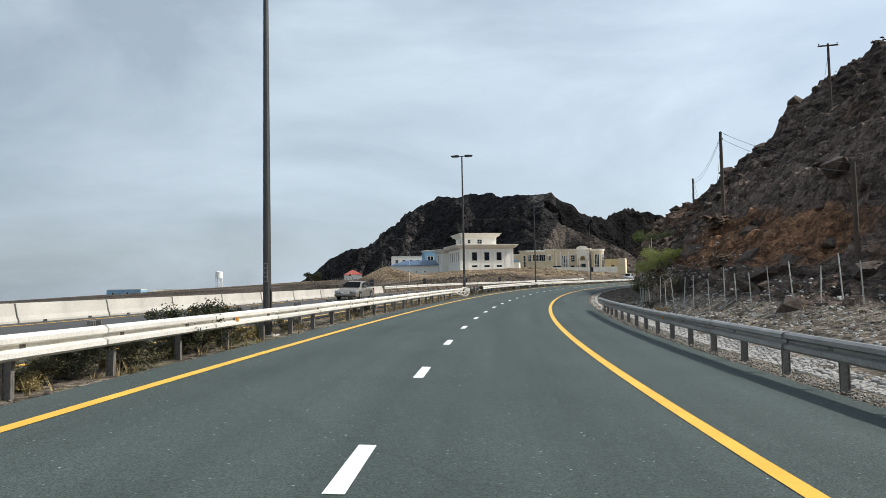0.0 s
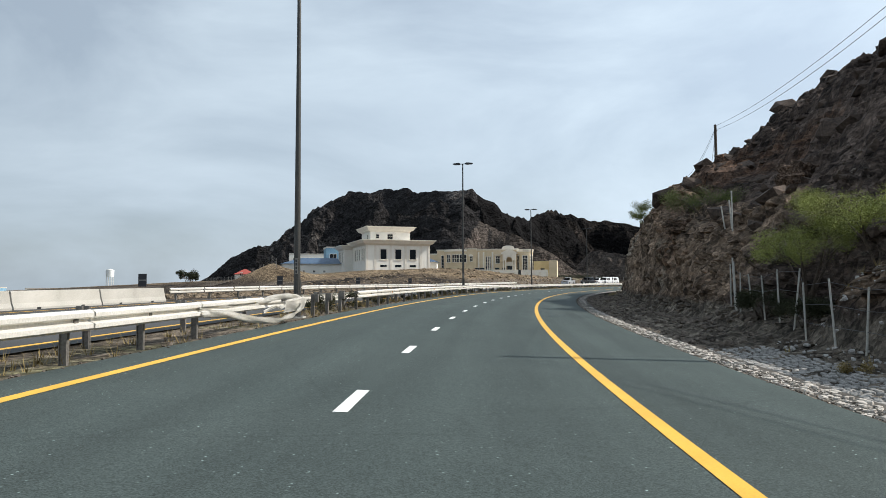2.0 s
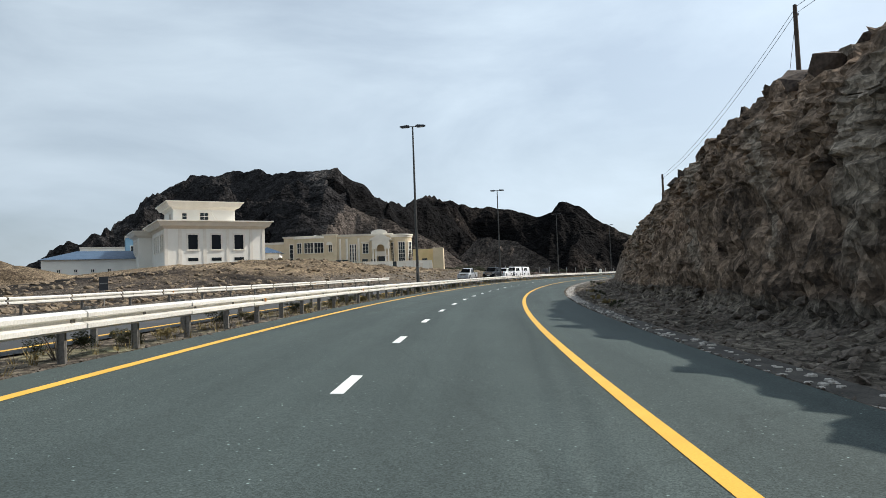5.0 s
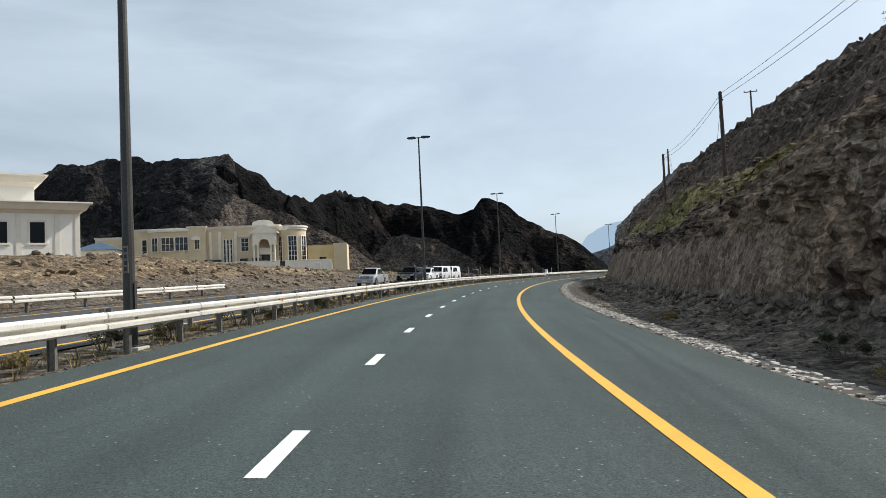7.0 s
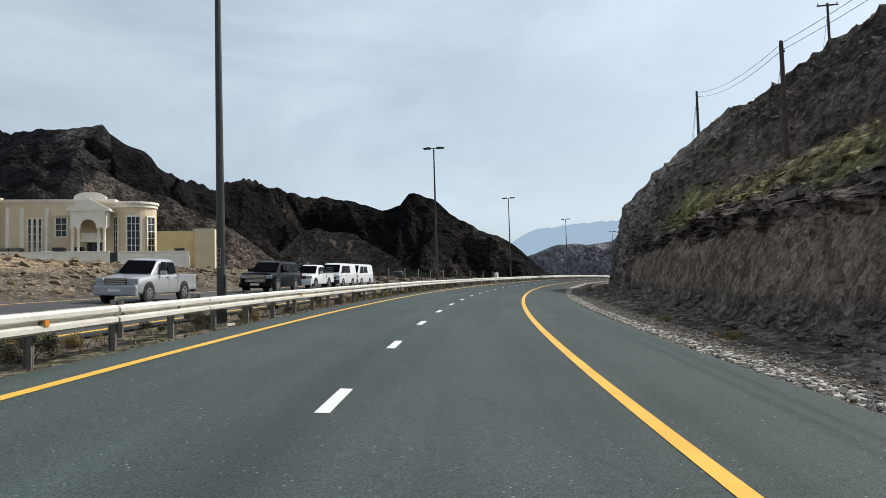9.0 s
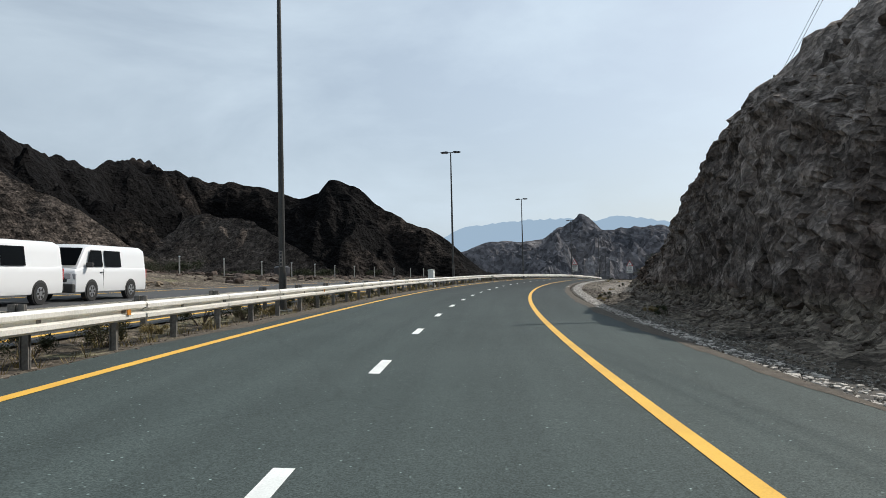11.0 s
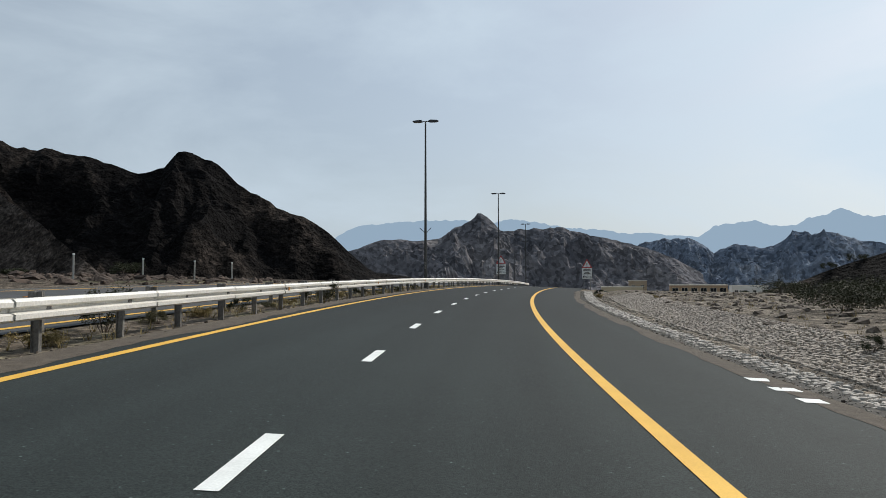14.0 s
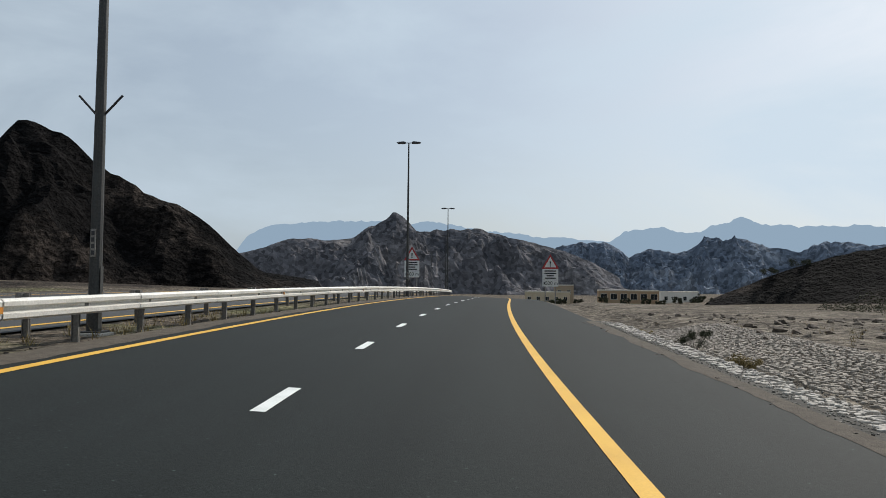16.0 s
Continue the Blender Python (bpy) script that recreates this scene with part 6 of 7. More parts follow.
def water_tower():
    root = thing("water_tower", Matrix.Translation((-317.4, 939.4, 9.7)), "white cylindrical water tank on tall legs", "water tower")
    part("tank", fixed(prism(bmesh.new(), [(4.6 * math.cos(i * math.pi / 10), 4.6 * math.sin(i * math.pi / 10)) for i in range(20)], 14, 22.5)), M_WHITE, root)
    part("tank_roof", tube(bmesh.new(), (0, 0, 22.5), (0, 0, 23.6), 4.8, 0.6, 20), M_WHITE, root)
    for i in range(8):
        a = i * math.pi / 4
        part("leg", tube(bmesh.new(), (4.2 * math.cos(a), 4.2 * math.sin(a), -10), (4.2 * math.cos(a), 4.2 * math.sin(a), 14), 0.4, 0.4, 6), M_WHITE, root)
    for z in (2, 8):
        part("ring_brace", fixed(prism(bmesh.new(), [(4.3 * math.cos(i * math.pi / 10), 4.3 * math.sin(i * math.pi / 10)) for i in range(20)], z, z + 0.3)), M_WHITE, root)


water_tower()
_f = thing("flag_pole", Matrix.Translation((-12.6, 184, 2.3)), "thin white flag pole with a small flag", "flag pole")
part("pole", tube(bmesh.new(), (0, 0, -3), (0, 0, 9.8), 0.05, 0.03, 8), M_WHITE, _f)
_bm = bmesh.new()
_rows = [[_bm.verts.new((0.04 + 0.12 * i, 0.05 * math.sin(i * 0.9), 9.75 - 0.2 * j - 0.02 * i)) for j in range(4)] for i in range(9)]
for _a, _b in zip(_rows, _rows[1:]):
    for _j in range(3):
        _bm.faces.new((_a[_j], _b[_j], _b[_j + 1], _a[_j + 1]))
bmesh.ops.solidify(_bm, geom=_bm.faces[:], thickness=0.01)
part("flag", _bm, M_DARK, _f)
# ---------------------------------------------------------------- vehicles on the opposite road
M_TYRE = plain("tyre_rubber", (0.015, 0.015, 0.015), 0.85)
M_RIM = plain("alloy_rim", (0.45, 0.45, 0.46), 0.3, 0.8)
M_CHROME = plain("chrome_trim", (0.6, 0.6, 0.6), 0.15, 1.0)
M_CARGLASS = plain("tinted_car_glass", (0.004, 0.005, 0.006), 0.06, gloss=0.07)
M_LIGHT = plain("headlight_lens", (0.38, 0.39, 0.41), 0.1)
M_BUMPER = plain("dark_bumper_plastic", (0.03, 0.03, 0.03), 0.6)


def paint(name, col, metal=0.0):
    m = plain(name, col, 0.35, metal, gloss=0.3 if max(col) > 0.1 else 0.08)
    m.node_tree.nodes["Principled BSDF"].inputs["Coat Weight"].default_value = 0.35 if max(col) > 0.1 else 0.12
    m.node_tree.nodes["Principled BSDF"].inputs["Coat Roughness"].default_value = 0.08
    return m


P_SILVER, P_BLACK, P_WHITE = paint("silver_paint", (0.40, 0.41, 0.43), 0.35), paint("black_paint", (0.003, 0.0035, 0.006)), paint("white_car_paint", (0.72, 0.73, 0.74))
P_BEIGE = paint("pale_gold_paint", (0.21, 0.19, 0.16), 0.35)


def loft(secs, straight=False):
    """A body from sections along y: each (y, half width at foot, half width at top, z foot, z top, rounding)."""
    bm = bmesh.new()
    rings = []
    for y, wf, wt, z0, z1, r in secs:
        r = min(r, (z1 - z0) * 0.45)
        h = z1 - z0
        half = [(wf * 0.93, z0), (wf * 0.985, z0 + r * 0.25), (wf, z0 + r * 0.7), (wf * 1.0, z0 + h * 0.42), (wf * 0.8 + wt * 0.2, z0 + h * 0.6), (wf * 0.3 + wt * 0.7, z0 + h * 0.8 - r * 0.3), (wt, z1 - r), (wt - r * 0.25, z1 - r * 0.45), (wt - r * 0.7, z1 - r * 0.15), (wt * 0.55, z1)]
        if straight:
            half = [(wf + (wt - wf) * q, z0 + (z1 - r - z0) * q) for q in (0.0, 0.35, 0.7, 1.0)] + half[-3:]
        loop = half + [(-x, z) for x, z in reversed(half)]
        rings.append([bm.verts.new((x, y, z)) for x, z in loop])
    k = len(rings[0])
    for a, b in zip(rings, rings[1:]):
        for i in range(k):
            bm.faces.new((a[i], a[(i + 1) % k], b[(i + 1) % k], b[i]))
    bm.faces.new(rings[0])
    bm.faces.new(rings[-1][::-1])
    return fixed(bm)


def quad_panel(pts, thick=0.012):
    bm = bmesh.new()
    bm.faces.new([bm.verts.new(p) for p in pts])
    bmesh.ops.solidify(bm, geom=bm.faces[:], thickness=thick)
    return fixed(bm)


def vehicle(name, m, label, category, spec):
    """The front looks along -y; spec gives body and cabin sections, wheels, glass and colours."""
    root = thing(name, m, label, category, "vehicles on the opposite road")
    L, W, col = spec["len"], spec["w"], spec["paint"]
    body = part("body", loft(spec["body"]), col, root, smooth_it=True)
    cabin = part("cabin", loft(spec["cabin"], True), col, root, smooth_it=True)
    for shell in (body, cabin):
        shell.data.set_sharp_from_angle(angle=radians(38))
    if "bed" in spec:
        y0, y1, z0, z1 = spec["bed"]
        bm = bmesh.new()
        for x0, x1, a, b in ((-W / 2 + 0.02, -W / 2 + 0.1, y0, y1), (W / 2 - 0.1, W / 2 - 0.02, y0, y1), (-W / 2 + 0.1, W / 2 - 0.1, y1 - 0.07, y1)):
            box(bm, x0, x1, a, b, z0, z1, None, 0.02)
        part("cargo_bed", bm, col, root)
        if spec.get("rack"):
            bm = bmesh.new()
            for z in (z1 + 0.15, z1 + 0.3, z1 + 0.45):
                for x in (-W / 2 + 0.08, W / 2 - 0.08):
                    tube(bm, (x, y0 + 0.1, z), (x, y1 - 0.05, z), 0.018, 0.018, 5)
                tube(bm, (-W / 2 + 0.08, y1 - 0.05, z), (W / 2 - 0.08, y1 - 0.05, z), 0.018, 0.018, 5)
            for x in (-W / 2 + 0.08, W / 2 - 0.08):
                for y in (y0 + 0.1, (y0 + y1) / 2, y1 - 0.05):
                    tube(bm, (x, y, z1), (x, y, z1 + 0.47), 0.02, 0.02, 5)
            part("cargo_rack", bm, M_BUMPER, root)
    for k, pts in enumerate(spec["glass"]):
        sides = (1,) if abs(pts[0][0] + pts[1][0]) < 1e-6 or pts[0][0] * pts[1][0] < 0 else (1, -1)
        for sx in sides:
            part("windscreen" if k == 0 else "side_window" if len(sides) == 2 else "rear_window", quad_panel([(x * sx, y - (0.035 if k == 0 else 0.0), z + (0.03 if k == 0 else 0.0)) for x, y, z in pts]), M_CARGLASS, root)
    r = spec["r"]
    for y in spec["axles"]:
        for sx in (-1, 1):
            x = sx * (W / 2 - 0.085)
            bm = bmesh.new()
            tube(bm, (x - 0.11, y, r), (x + 0.11, y, r), r, r, 20)
            wh = part("wheel", bm, M_TYRE, root)
            rim = tube(bmesh.new(), (x + sx * 0.1, y, r), (x + sx * 0.118, y, r), r * 0.62, r * 0.58, 16)
            rm = part("rim", rim, M_RIM, wh)
            for i in range(6):
                a = i * math.pi / 3
                p = Vector((x + sx * 0.12, y + math.cos(a) * r * 0.38, r + math.sin(a) * r * 0.38))
                part("rim_gap", box(bmesh.new(), -0.004, 0.004, -0.05, 0.05, -0.03, 0.03, Matrix.Translation(p) @ Matrix.Rotation(a, 4, "X")), M_TYRE, wh)
            part("wheel_arch", tube(bmesh.new(), (sx * (W / 2 - 0.16), y, r + 0.02), (sx * (W / 2 + 0.004), y, r + 0.02), r * 1.17, r * 1.17, 22), M_BUMPER, root)
    f = spec["front"]
    part("grille", box(bmesh.new(), -f["gw"], f["gw"], -L / 2 - 0.02, -L / 2 + 0.06, f["gz0"], f["gz1"], None, 0.02), M_BUMPER, root)
    for i in range(f["bars"]):
        z = f["gz0"] + (f["gz1"] - f["gz0"]) * (i + 0.5) / f["bars"]
        part("grille_bar", box(bmesh.new(), -f["gw"] + 0.03, f["gw"] - 0.03, -L / 2 - 0.04, -L / 2 - 0.018, z - 0.02, z + 0.02, None, 0.006), M_CHROME if f["chrome"] else M_BUMPER, root)
    for sx in (-1, 1):
        bm = box(bmesh.new(), -0.19, 0.19, -0.09, 0.11, -0.1, 0.1, Matrix.Translation((sx * (W / 2 - 0.23), -L / 2 + 0.09, f["lz"])) @ Matrix.Rotation(sx * 0.25, 4, "Z"), 0.03)
        part("headlight", bm, M_LIGHT, root)
        part("mirror", box(bmesh.new(), -0.12, 0.12, -0.05, 0.06, -0.08, 0.09, Matrix.Translation((sx * (W / 2 + 0.08), f["my"], f["mz"])), 0.03), col if f["mcol"] else M_BUMPER, root)
        part("tail_light", box(bmesh.new(), -0.07, 0.07, -0.03, 0.03, -0.18, 0.18, Matrix.Translation((sx * (W / 2 - 0.1), L / 2 - 0.01, f["lz"] + 0.08)), 0.015), M_SIGNRED, root)
    part("front_bumper", box(bmesh.new(), -W / 2 + 0.04, W / 2 - 0.04, -L / 2 - 0.07, -L / 2 + 0.15, 0.3, f["gz0"] - 0.05, None, 0.05), col if f["bcol"] else M_BUMPER, root)
    part("rear_bumper", box(bmesh.new(), -W / 2 + 0.04, W / 2 - 0.04, L / 2 - 0.1, L / 2 + 0.07, 0.36, 0.58, None, 0.04), M_BUMPER, root)
    part("number_plate", box(bmesh.new(), -0.26, 0.26, -L / 2 - 0.085, -L / 2 - 0.072, 0.45, 0.57), M_SIGNFACE, root)
    for sx in (-1, 1):
        for y in spec.get("doors", ()):
            part("door_handle", box(bmesh.new(), -0.012, 0.012, -0.09, 0.09, -0.018, 0.018, Matrix.Translation((sx * (W / 2 + 0.004), y, f["lz"] + 0.14)), 0.006), M_CHROME if f["chrome"] else M_BUMPER, root)
            part("door_gap", box(bmesh.new(), -0.006, 0.006, -0.006, 0.006, 0.45, f["lz"] + 0.25, Matrix.Translation((sx * (W / 2 - 0.004), y + 0.14, 0))), M_BUMPER, root)
    return root


def pickup_spec(col, rack):
    L, W = 5.25, 1.80
    return dict(len=L, w=W, paint=col, r=0.385, axles=(-1.72, 1.38), rack=rack,
                body=[(-2.62, 0.80, 0.74, 0.42, 0.86, 0.12), (-2.5, 0.88, 0.82, 0.36, 1.0, 0.14), (-1.3, 0.90, 0.86, 0.36, 1.12, 0.14), (-0.9, 0.90, 0.87, 0.36, 1.14, 0.1), (0.85, 0.90, 0.87, 0.36, 1.12, 0.08), (0.9, 0.90, 0.88, 0.40, 0.80, 0.05), (2.62, 0.89, 0.87, 0.46, 0.80, 0.05)],
                cabin=[(-1.25, 0.78, 0.72, 1.0, 1.12, 0.05), (-0.55, 0.82, 0.66, 1.0, 1.70, 0.1), (-0.2, 0.83, 0.68, 1.0, 1.78, 0.1), (0.55, 0.83, 0.68, 1.0, 1.77, 0.1), (0.82, 0.82, 0.68, 1.0, 1.68, 0.1)],
                bed=(0.9, 2.62, 0.55, 1.14),
                glass=[[(-0.70, -1.22, 1.13), (0.70, -1.22, 1.13), (0.60, -0.60, 1.66), (-0.60, -0.60, 1.66)], [(0.845, -0.80, 1.17), (0.845, -0.08, 1.17), (0.735, -0.08, 1.64), (0.735, -0.50, 1.64)],
                       [(0.845, 0.0, 1.17), (0.845, 0.70, 1.17), (0.735, 0.62, 1.64), (0.735, 0.0, 1.64)]],
                doors=(-0.2, 0.6), front=dict(gw=0.45, gz0=0.74, gz1=0.98, bars=3, chrome=not rack, lz=0.88, my=-0.75, mz=1.2, mcol=True, bcol=True))


SUV = dict(len=5.7, w=2.04, paint=P_BLACK, r=0.41, axles=(-1.85, 1.45),
           body=[(-2.84, 0.90, 0.84, 0.44, 1.05, 0.12), (-2.7, 1.0, 0.93, 0.36, 1.18, 0.14), (-1.4, 1.02, 0.97, 0.34, 1.24, 0.14), (-1.1, 1.02, 0.98, 0.34, 1.25, 0.1), (2.6, 1.02, 0.98, 0.36, 1.22, 0.1), (2.84, 0.96, 0.92, 0.42, 1.15, 0.1)],
           cabin=[(-1.45, 0.88, 0.82, 1.1, 1.24, 0.05), (-0.65, 0.92, 0.74, 1.1, 1.83, 0.1), (-0.2, 0.94, 0.77, 1.1, 1.90, 0.1), (2.2, 0.94, 0.77, 1.1, 1.88, 0.1), (2.7, 0.92, 0.75, 1.1, 1.74, 0.12)],
           glass=[[(-0.80, -1.40, 1.26), (0.80, -1.40, 1.26), (0.68, -0.70, 1.79), (-0.68, -0.70, 1.79)], [(0.955, -0.85, 1.30), (0.955, -0.05, 1.30), (0.83, -0.05, 1.76), (0.83, -0.5, 1.76)],
                  [(0.955, 0.05, 1.30), (0.955, 0.95, 1.30), (0.83, 0.95, 1.76), (0.83, 0.05, 1.76)], [(0.955, 1.05, 1.30), (0.955, 2.45, 1.30), (0.83, 2.25, 1.74), (0.83, 1.05, 1.76)]],
           doors=(-0.1, 0.85), front=dict(gw=0.62, gz0=0.62, gz1=1.08, bars=6, chrome=True, lz=0.95, my=-0.95, mz=1.32, mcol=True, bcol=True))
VAN = dict(len=4.9, w=1.80, paint=P_WHITE, r=0.34, axles=(-1.45, 1.2),
           body=[(-2.44, 0.80, 0.76, 0.36, 1.0, 0.1), (-2.35, 0.88, 0.84, 0.30, 1.1, 0.1), (-1.9, 0.90, 0.88, 0.30, 1.2, 0.08), (2.35, 0.90, 0.88, 0.30, 1.2, 0.08), (2.44, 0.86, 0.84, 0.34, 1.15, 0.06)],
           cabin=[(-2.2, 0.84, 0.80, 1.0, 1.15, 0.05), (-1.6, 0.88, 0.74, 1.0, 1.86, 0.1), (-1.2, 0.88, 0.76, 1.0, 1.98, 0.12), (2.1, 0.88, 0.76, 1.0, 1.98, 0.12), (2.4, 0.86, 0.74, 1.0, 1.9, 0.12)],
           glass=[[(-0.76, -2.2, 1.2), (0.76, -2.2, 1.2), (0.68, -1.66, 1.82), (-0.68, -1.66, 1.82)], [(0.89, -1.75, 1.2), (0.89, -0.75, 1.2), (0.80, -0.75, 1.78), (0.80, -1.45, 1.78)], [(0.89, -0.6, 1.2), (0.89, 0.5, 1.2), (0.80, 0.5, 1.78), (0.80, -0.6, 1.78)]],
           doors=(-0.85,), front=dict(gw=0.6, gz0=0.66, gz1=0.84, bars=2, chrome=False, lz=0.86, my=-1.75, mz=1.25, mcol=False, bcol=False))
SALOON = dict(len=4.85, w=1.8, paint=P_BEIGE, r=0.325, axles=(-1.45, 1.38),
              body=[(-2.42, 0.76, 0.70, 0.34, 0.64, 0.1), (-2.28, 0.87, 0.80, 0.24, 0.76, 0.12), (-1.1, 0.90, 0.85, 0.22, 0.92, 0.12), (-0.8, 0.90, 0.87, 0.22, 0.95, 0.1), (1.6, 0.90, 0.87, 0.22, 0.97, 0.1), (2.28, 0.87, 0.81, 0.26, 0.92, 0.12), (2.42, 0.78, 0.72, 0.36, 0.82, 0.1)],
              cabin=[(-1.1, 0.76, 0.70, 0.85, 0.95, 0.05), (-0.25, 0.80, 0.60, 0.85, 1.36, 0.1), (0.2, 0.81, 0.62, 0.85, 1.43, 0.1), (0.9, 0.81, 0.62, 0.85, 1.41, 0.1), (1.8, 0.76, 0.66, 0.85, 0.98, 0.05)],
              glass=[[(-0.70, -1.06, 0.97), (0.70, -1.06, 0.97), (0.56, -0.30, 1.34), (-0.56, -0.30, 1.34)], [(0.825, -0.62, 1.0), (0.825, 0.18, 1.0), (0.69, 0.18, 1.35), (0.69, -0.16, 1.33)],
                     [(0.825, 0.26, 1.0), (0.825, 1.25, 1.0), (0.69, 0.95, 1.34), (0.69, 0.26, 1.35)]],
              doors=(-0.1, 0.75), front=dict(gw=0.42, gz0=0.50, gz1=0.66, bars=4, chrome=True, lz=0.62, my=-0.55, mz=1.02, mcol=True, bcol=True))
vehicle("pickup_truck", spot(209.0, -12.55, 0, 0, True), "silver double-cab pickup truck with alloy wheels", "pickup", pickup_spec(P_SILVER, False))
vehicle("large_suv", spot(223.5, -12.5, 0, 0.5, True), "glossy black full-size SUV with a chrome grille", "suv", SUV)
vehicle("pickup_truck", spot(232.5, -13.0, 0, 0, True), "white double-cab pickup truck with a cargo rack", "pickup", pickup_spec(P_WHITE, True))
vehicle("panel_van", spot(239.5, -13.2, 0, 0, True), "white panel van with a black front bumper", "van", VAN)
vehicle("panel_van", spot(245.0, -13.3, 0, 0, True), "white van with a small roof unit", "van", VAN)
vehicle("saloon_car", spot(57.0, -12.3, 0, 0, True), "pale gold four-door saloon car on the opposite road", "car", SALOON)
# ---------------------------------------------------------------- plants
M_LEAF = material("green_leaves", (0.05, 0.07, 0.018), (0.16, 0.19, 0.05), 0.7, 3.0, 20)
M_LEAFBRIGHT = material("yellow_green_leaves", (0.15, 0.175, 0.04), (0.40, 0.43, 0.11), 0.7, 3.0, 20)
M_LEAFDARK = material("dusty_dark_leaves", (0.018, 0.022, 0.010), (0.052, 0.056, 0.026), 0.8, 3.0, 20)
M_LEAFDUSTY = material("dusty_olive_leaves", (0.045, 0.044, 0.022), (0.13, 0.118, 0.06), 0.8, 3.0, 20)
M_DRY = material("dry_straw", (0.16, 0.12, 0.05), (0.32, 0.25, 0.11), 0.9, 3.0, 20)
M_BARK = material("grey_bark", (0.05, 0.04, 0.03), (0.13, 0.10, 0.08), 0.9, 4.0, 30, 0.4, 0.01)


def crown_mesh(name, mat, rnd, lobes, count, leaf, flat=1.0):
    """Small leaves strewn over a few uneven lobes (centre, radius)."""
    verts, faces = [], []
    for _ in range(count):
        c, r = rnd.choice(lobes)
        v = Vector((rnd.gauss(0, 1), rnd.gauss(0, 1), rnd.gauss(0, 1)))
        v.normalize()
        q = r * (rnd.random() ** 0.45) * rnd.uniform(0.75, 1.12)
        p = Vector(c) + Vector((v.x * q, v.y * q, v.z * q * flat))
        a = Vector((rnd.gauss(0, 1), rnd.gauss(0, 1), rnd.gauss(0, 0.6))).normalized() * leaf * rnd.uniform(0.6, 1.4)
        b = a.cross(Vector((rnd.gauss(0, 1), rnd.gauss(0, 1), rnd.gauss(0, 1)))).normalized() * leaf * 0.45
        i = len(verts)
        verts += [p - a, p + b, p + a, p - b]
        faces.append((i, i + 1, i + 2, i + 3))
    me = bpy.data.meshes.new(name)
    me.from_pydata(verts, [], faces)
    me.materials.append(mat)
    return me


def tree(m, label, height, spread, mat, seed, leaves=3500, stems=3, bare=0.35, leaf=0.07, category="tree"):
    rnd = random.Random(seed)
    root = thing("small_tree", m, label, category)
    lobes = []
    bm = bmesh.new()
    for k in range(stems):
        a = 2 * math.pi * k / stems + rnd.uniform(-0.5, 0.5)
        tip = Vector((math.cos(a) * spread * 0.5, math.sin(a) * spread * 0.5, height * rnd.uniform(0.6, 0.8)))
        mid = tip * 0.45 + Vector((rnd.uniform(-0.1, 0.1), rnd.uniform(-0.1, 0.1), 0))
        r = 0.035 * height * 0.5
        chain(bm, [Vector((0, 0, -0.3)), mid * 0.5, mid, tip * 0.75, tip], [r * 1.3, r, r * 0.75, r * 0.45, r * 0.2], 7)
        for j in range(4):
            b = a + rnd.uniform(-1.3, 1.3)
            st = mid.lerp(tip, rnd.uniform(0.1, 0.8))
            en = st + Vector((math.cos(b) * spread * 0.45, math.sin(b) * spread * 0.45, height * rnd.uniform(0.05, 0.25)))
            chain(bm, [st, st.lerp(en, 0.5) + Vector((0, 0, 0.08)), en], [r * 0.45, r * 0.3, r * 0.12], 5)
            lobes.append((en, spread * rnd.uniform(0.18, 0.36)))
        lobes.append((tip, spread * rnd.uniform(0.22, 0.38)))
    part("trunk", bm, M_BARK, root)
    part("crown", crown_mesh("crown", mat, rnd, lobes, leaves, leaf, 0.75), None, root)
    return root


def shrub_root(m, label, r, h, mat, seed, leaves=900, leaf=0.05):
    rnd = random.Random(seed)
    root = thing("shrub", m, label, "shrub", "roadside shrubs")
    bm = bmesh.new()
    lobes = []
    for k in range(9):
        a = rnd.uniform(0, 2 * math.pi)
        en = Vector((math.cos(a) * r * rnd.uniform(0.3, 0.9), math.sin(a) * r * rnd.uniform(0.3, 0.9), h * rnd.uniform(0.35, 0.85)))
        chain(bm, [Vector((0, 0, -0.1)), en * 0.5 + Vector((0, 0, 0.05)), en], [0.016, 0.011, 0.004], 4)
        lobes.append((en, r * rnd.uniform(0.2, 0.42)))
    part("stem", bm, M_BARK, root)
    part("foliage", crown_mesh("foliage", mat, rnd, lobes, leaves, leaf, 0.8), None, root)
    return root


def on_hill(s, d, sink=0.1):
    return Matrix.Translation(at(s, d, hill_height(s, d) - sink))


tree(on_hill(64.2, 10.95), "bright green bushy thorn tree at the foot of the hill", 2.9, 1.7, M_LEAFBRIGHT, 1, 16000, 5, leaf=0.024)
tree(on_hill(61.8, 11.9, 0.3), "bright yellow-green thorn tree beside the fence", 2.3, 2.0, M_LEAFBRIGHT, 2, 18000, 5, leaf=0.024)
tree(on_hill(62.6, 10.2), "low dark green bush below the bright thorn tree", 1.0, 0.9, M_LEAFDARK, 18, 7000, 5, leaf=0.03, category="bush")
tree(on_hill(66.2, 10.3), "low dark green bush against the rock cut", 1.1, 1.0, M_LEAFDARK, 19, 8000, 5, leaf=0.03, category="bush")
tree(on_hill(60.4, 12.6, 0.3), "bright yellow-green thorn bush on the bluff", 1.5, 1.1, M_LEAFBRIGHT, 3, 12000, 5, leaf=0.022, category="bush")
tree(on_hill(52.5, 10.2), "low dusty grey-green bush beside the leaning fence", 1.6, 2.0, M_LEAFDARK, 4, 2500, 4, leaf=0.06)
tree(on_hill(82.0, 12.0), "flat-topped green bush overhanging the rock cut", 1.4, 2.2, M_LEAF, 5, 22000, 7, leaf=0.022)
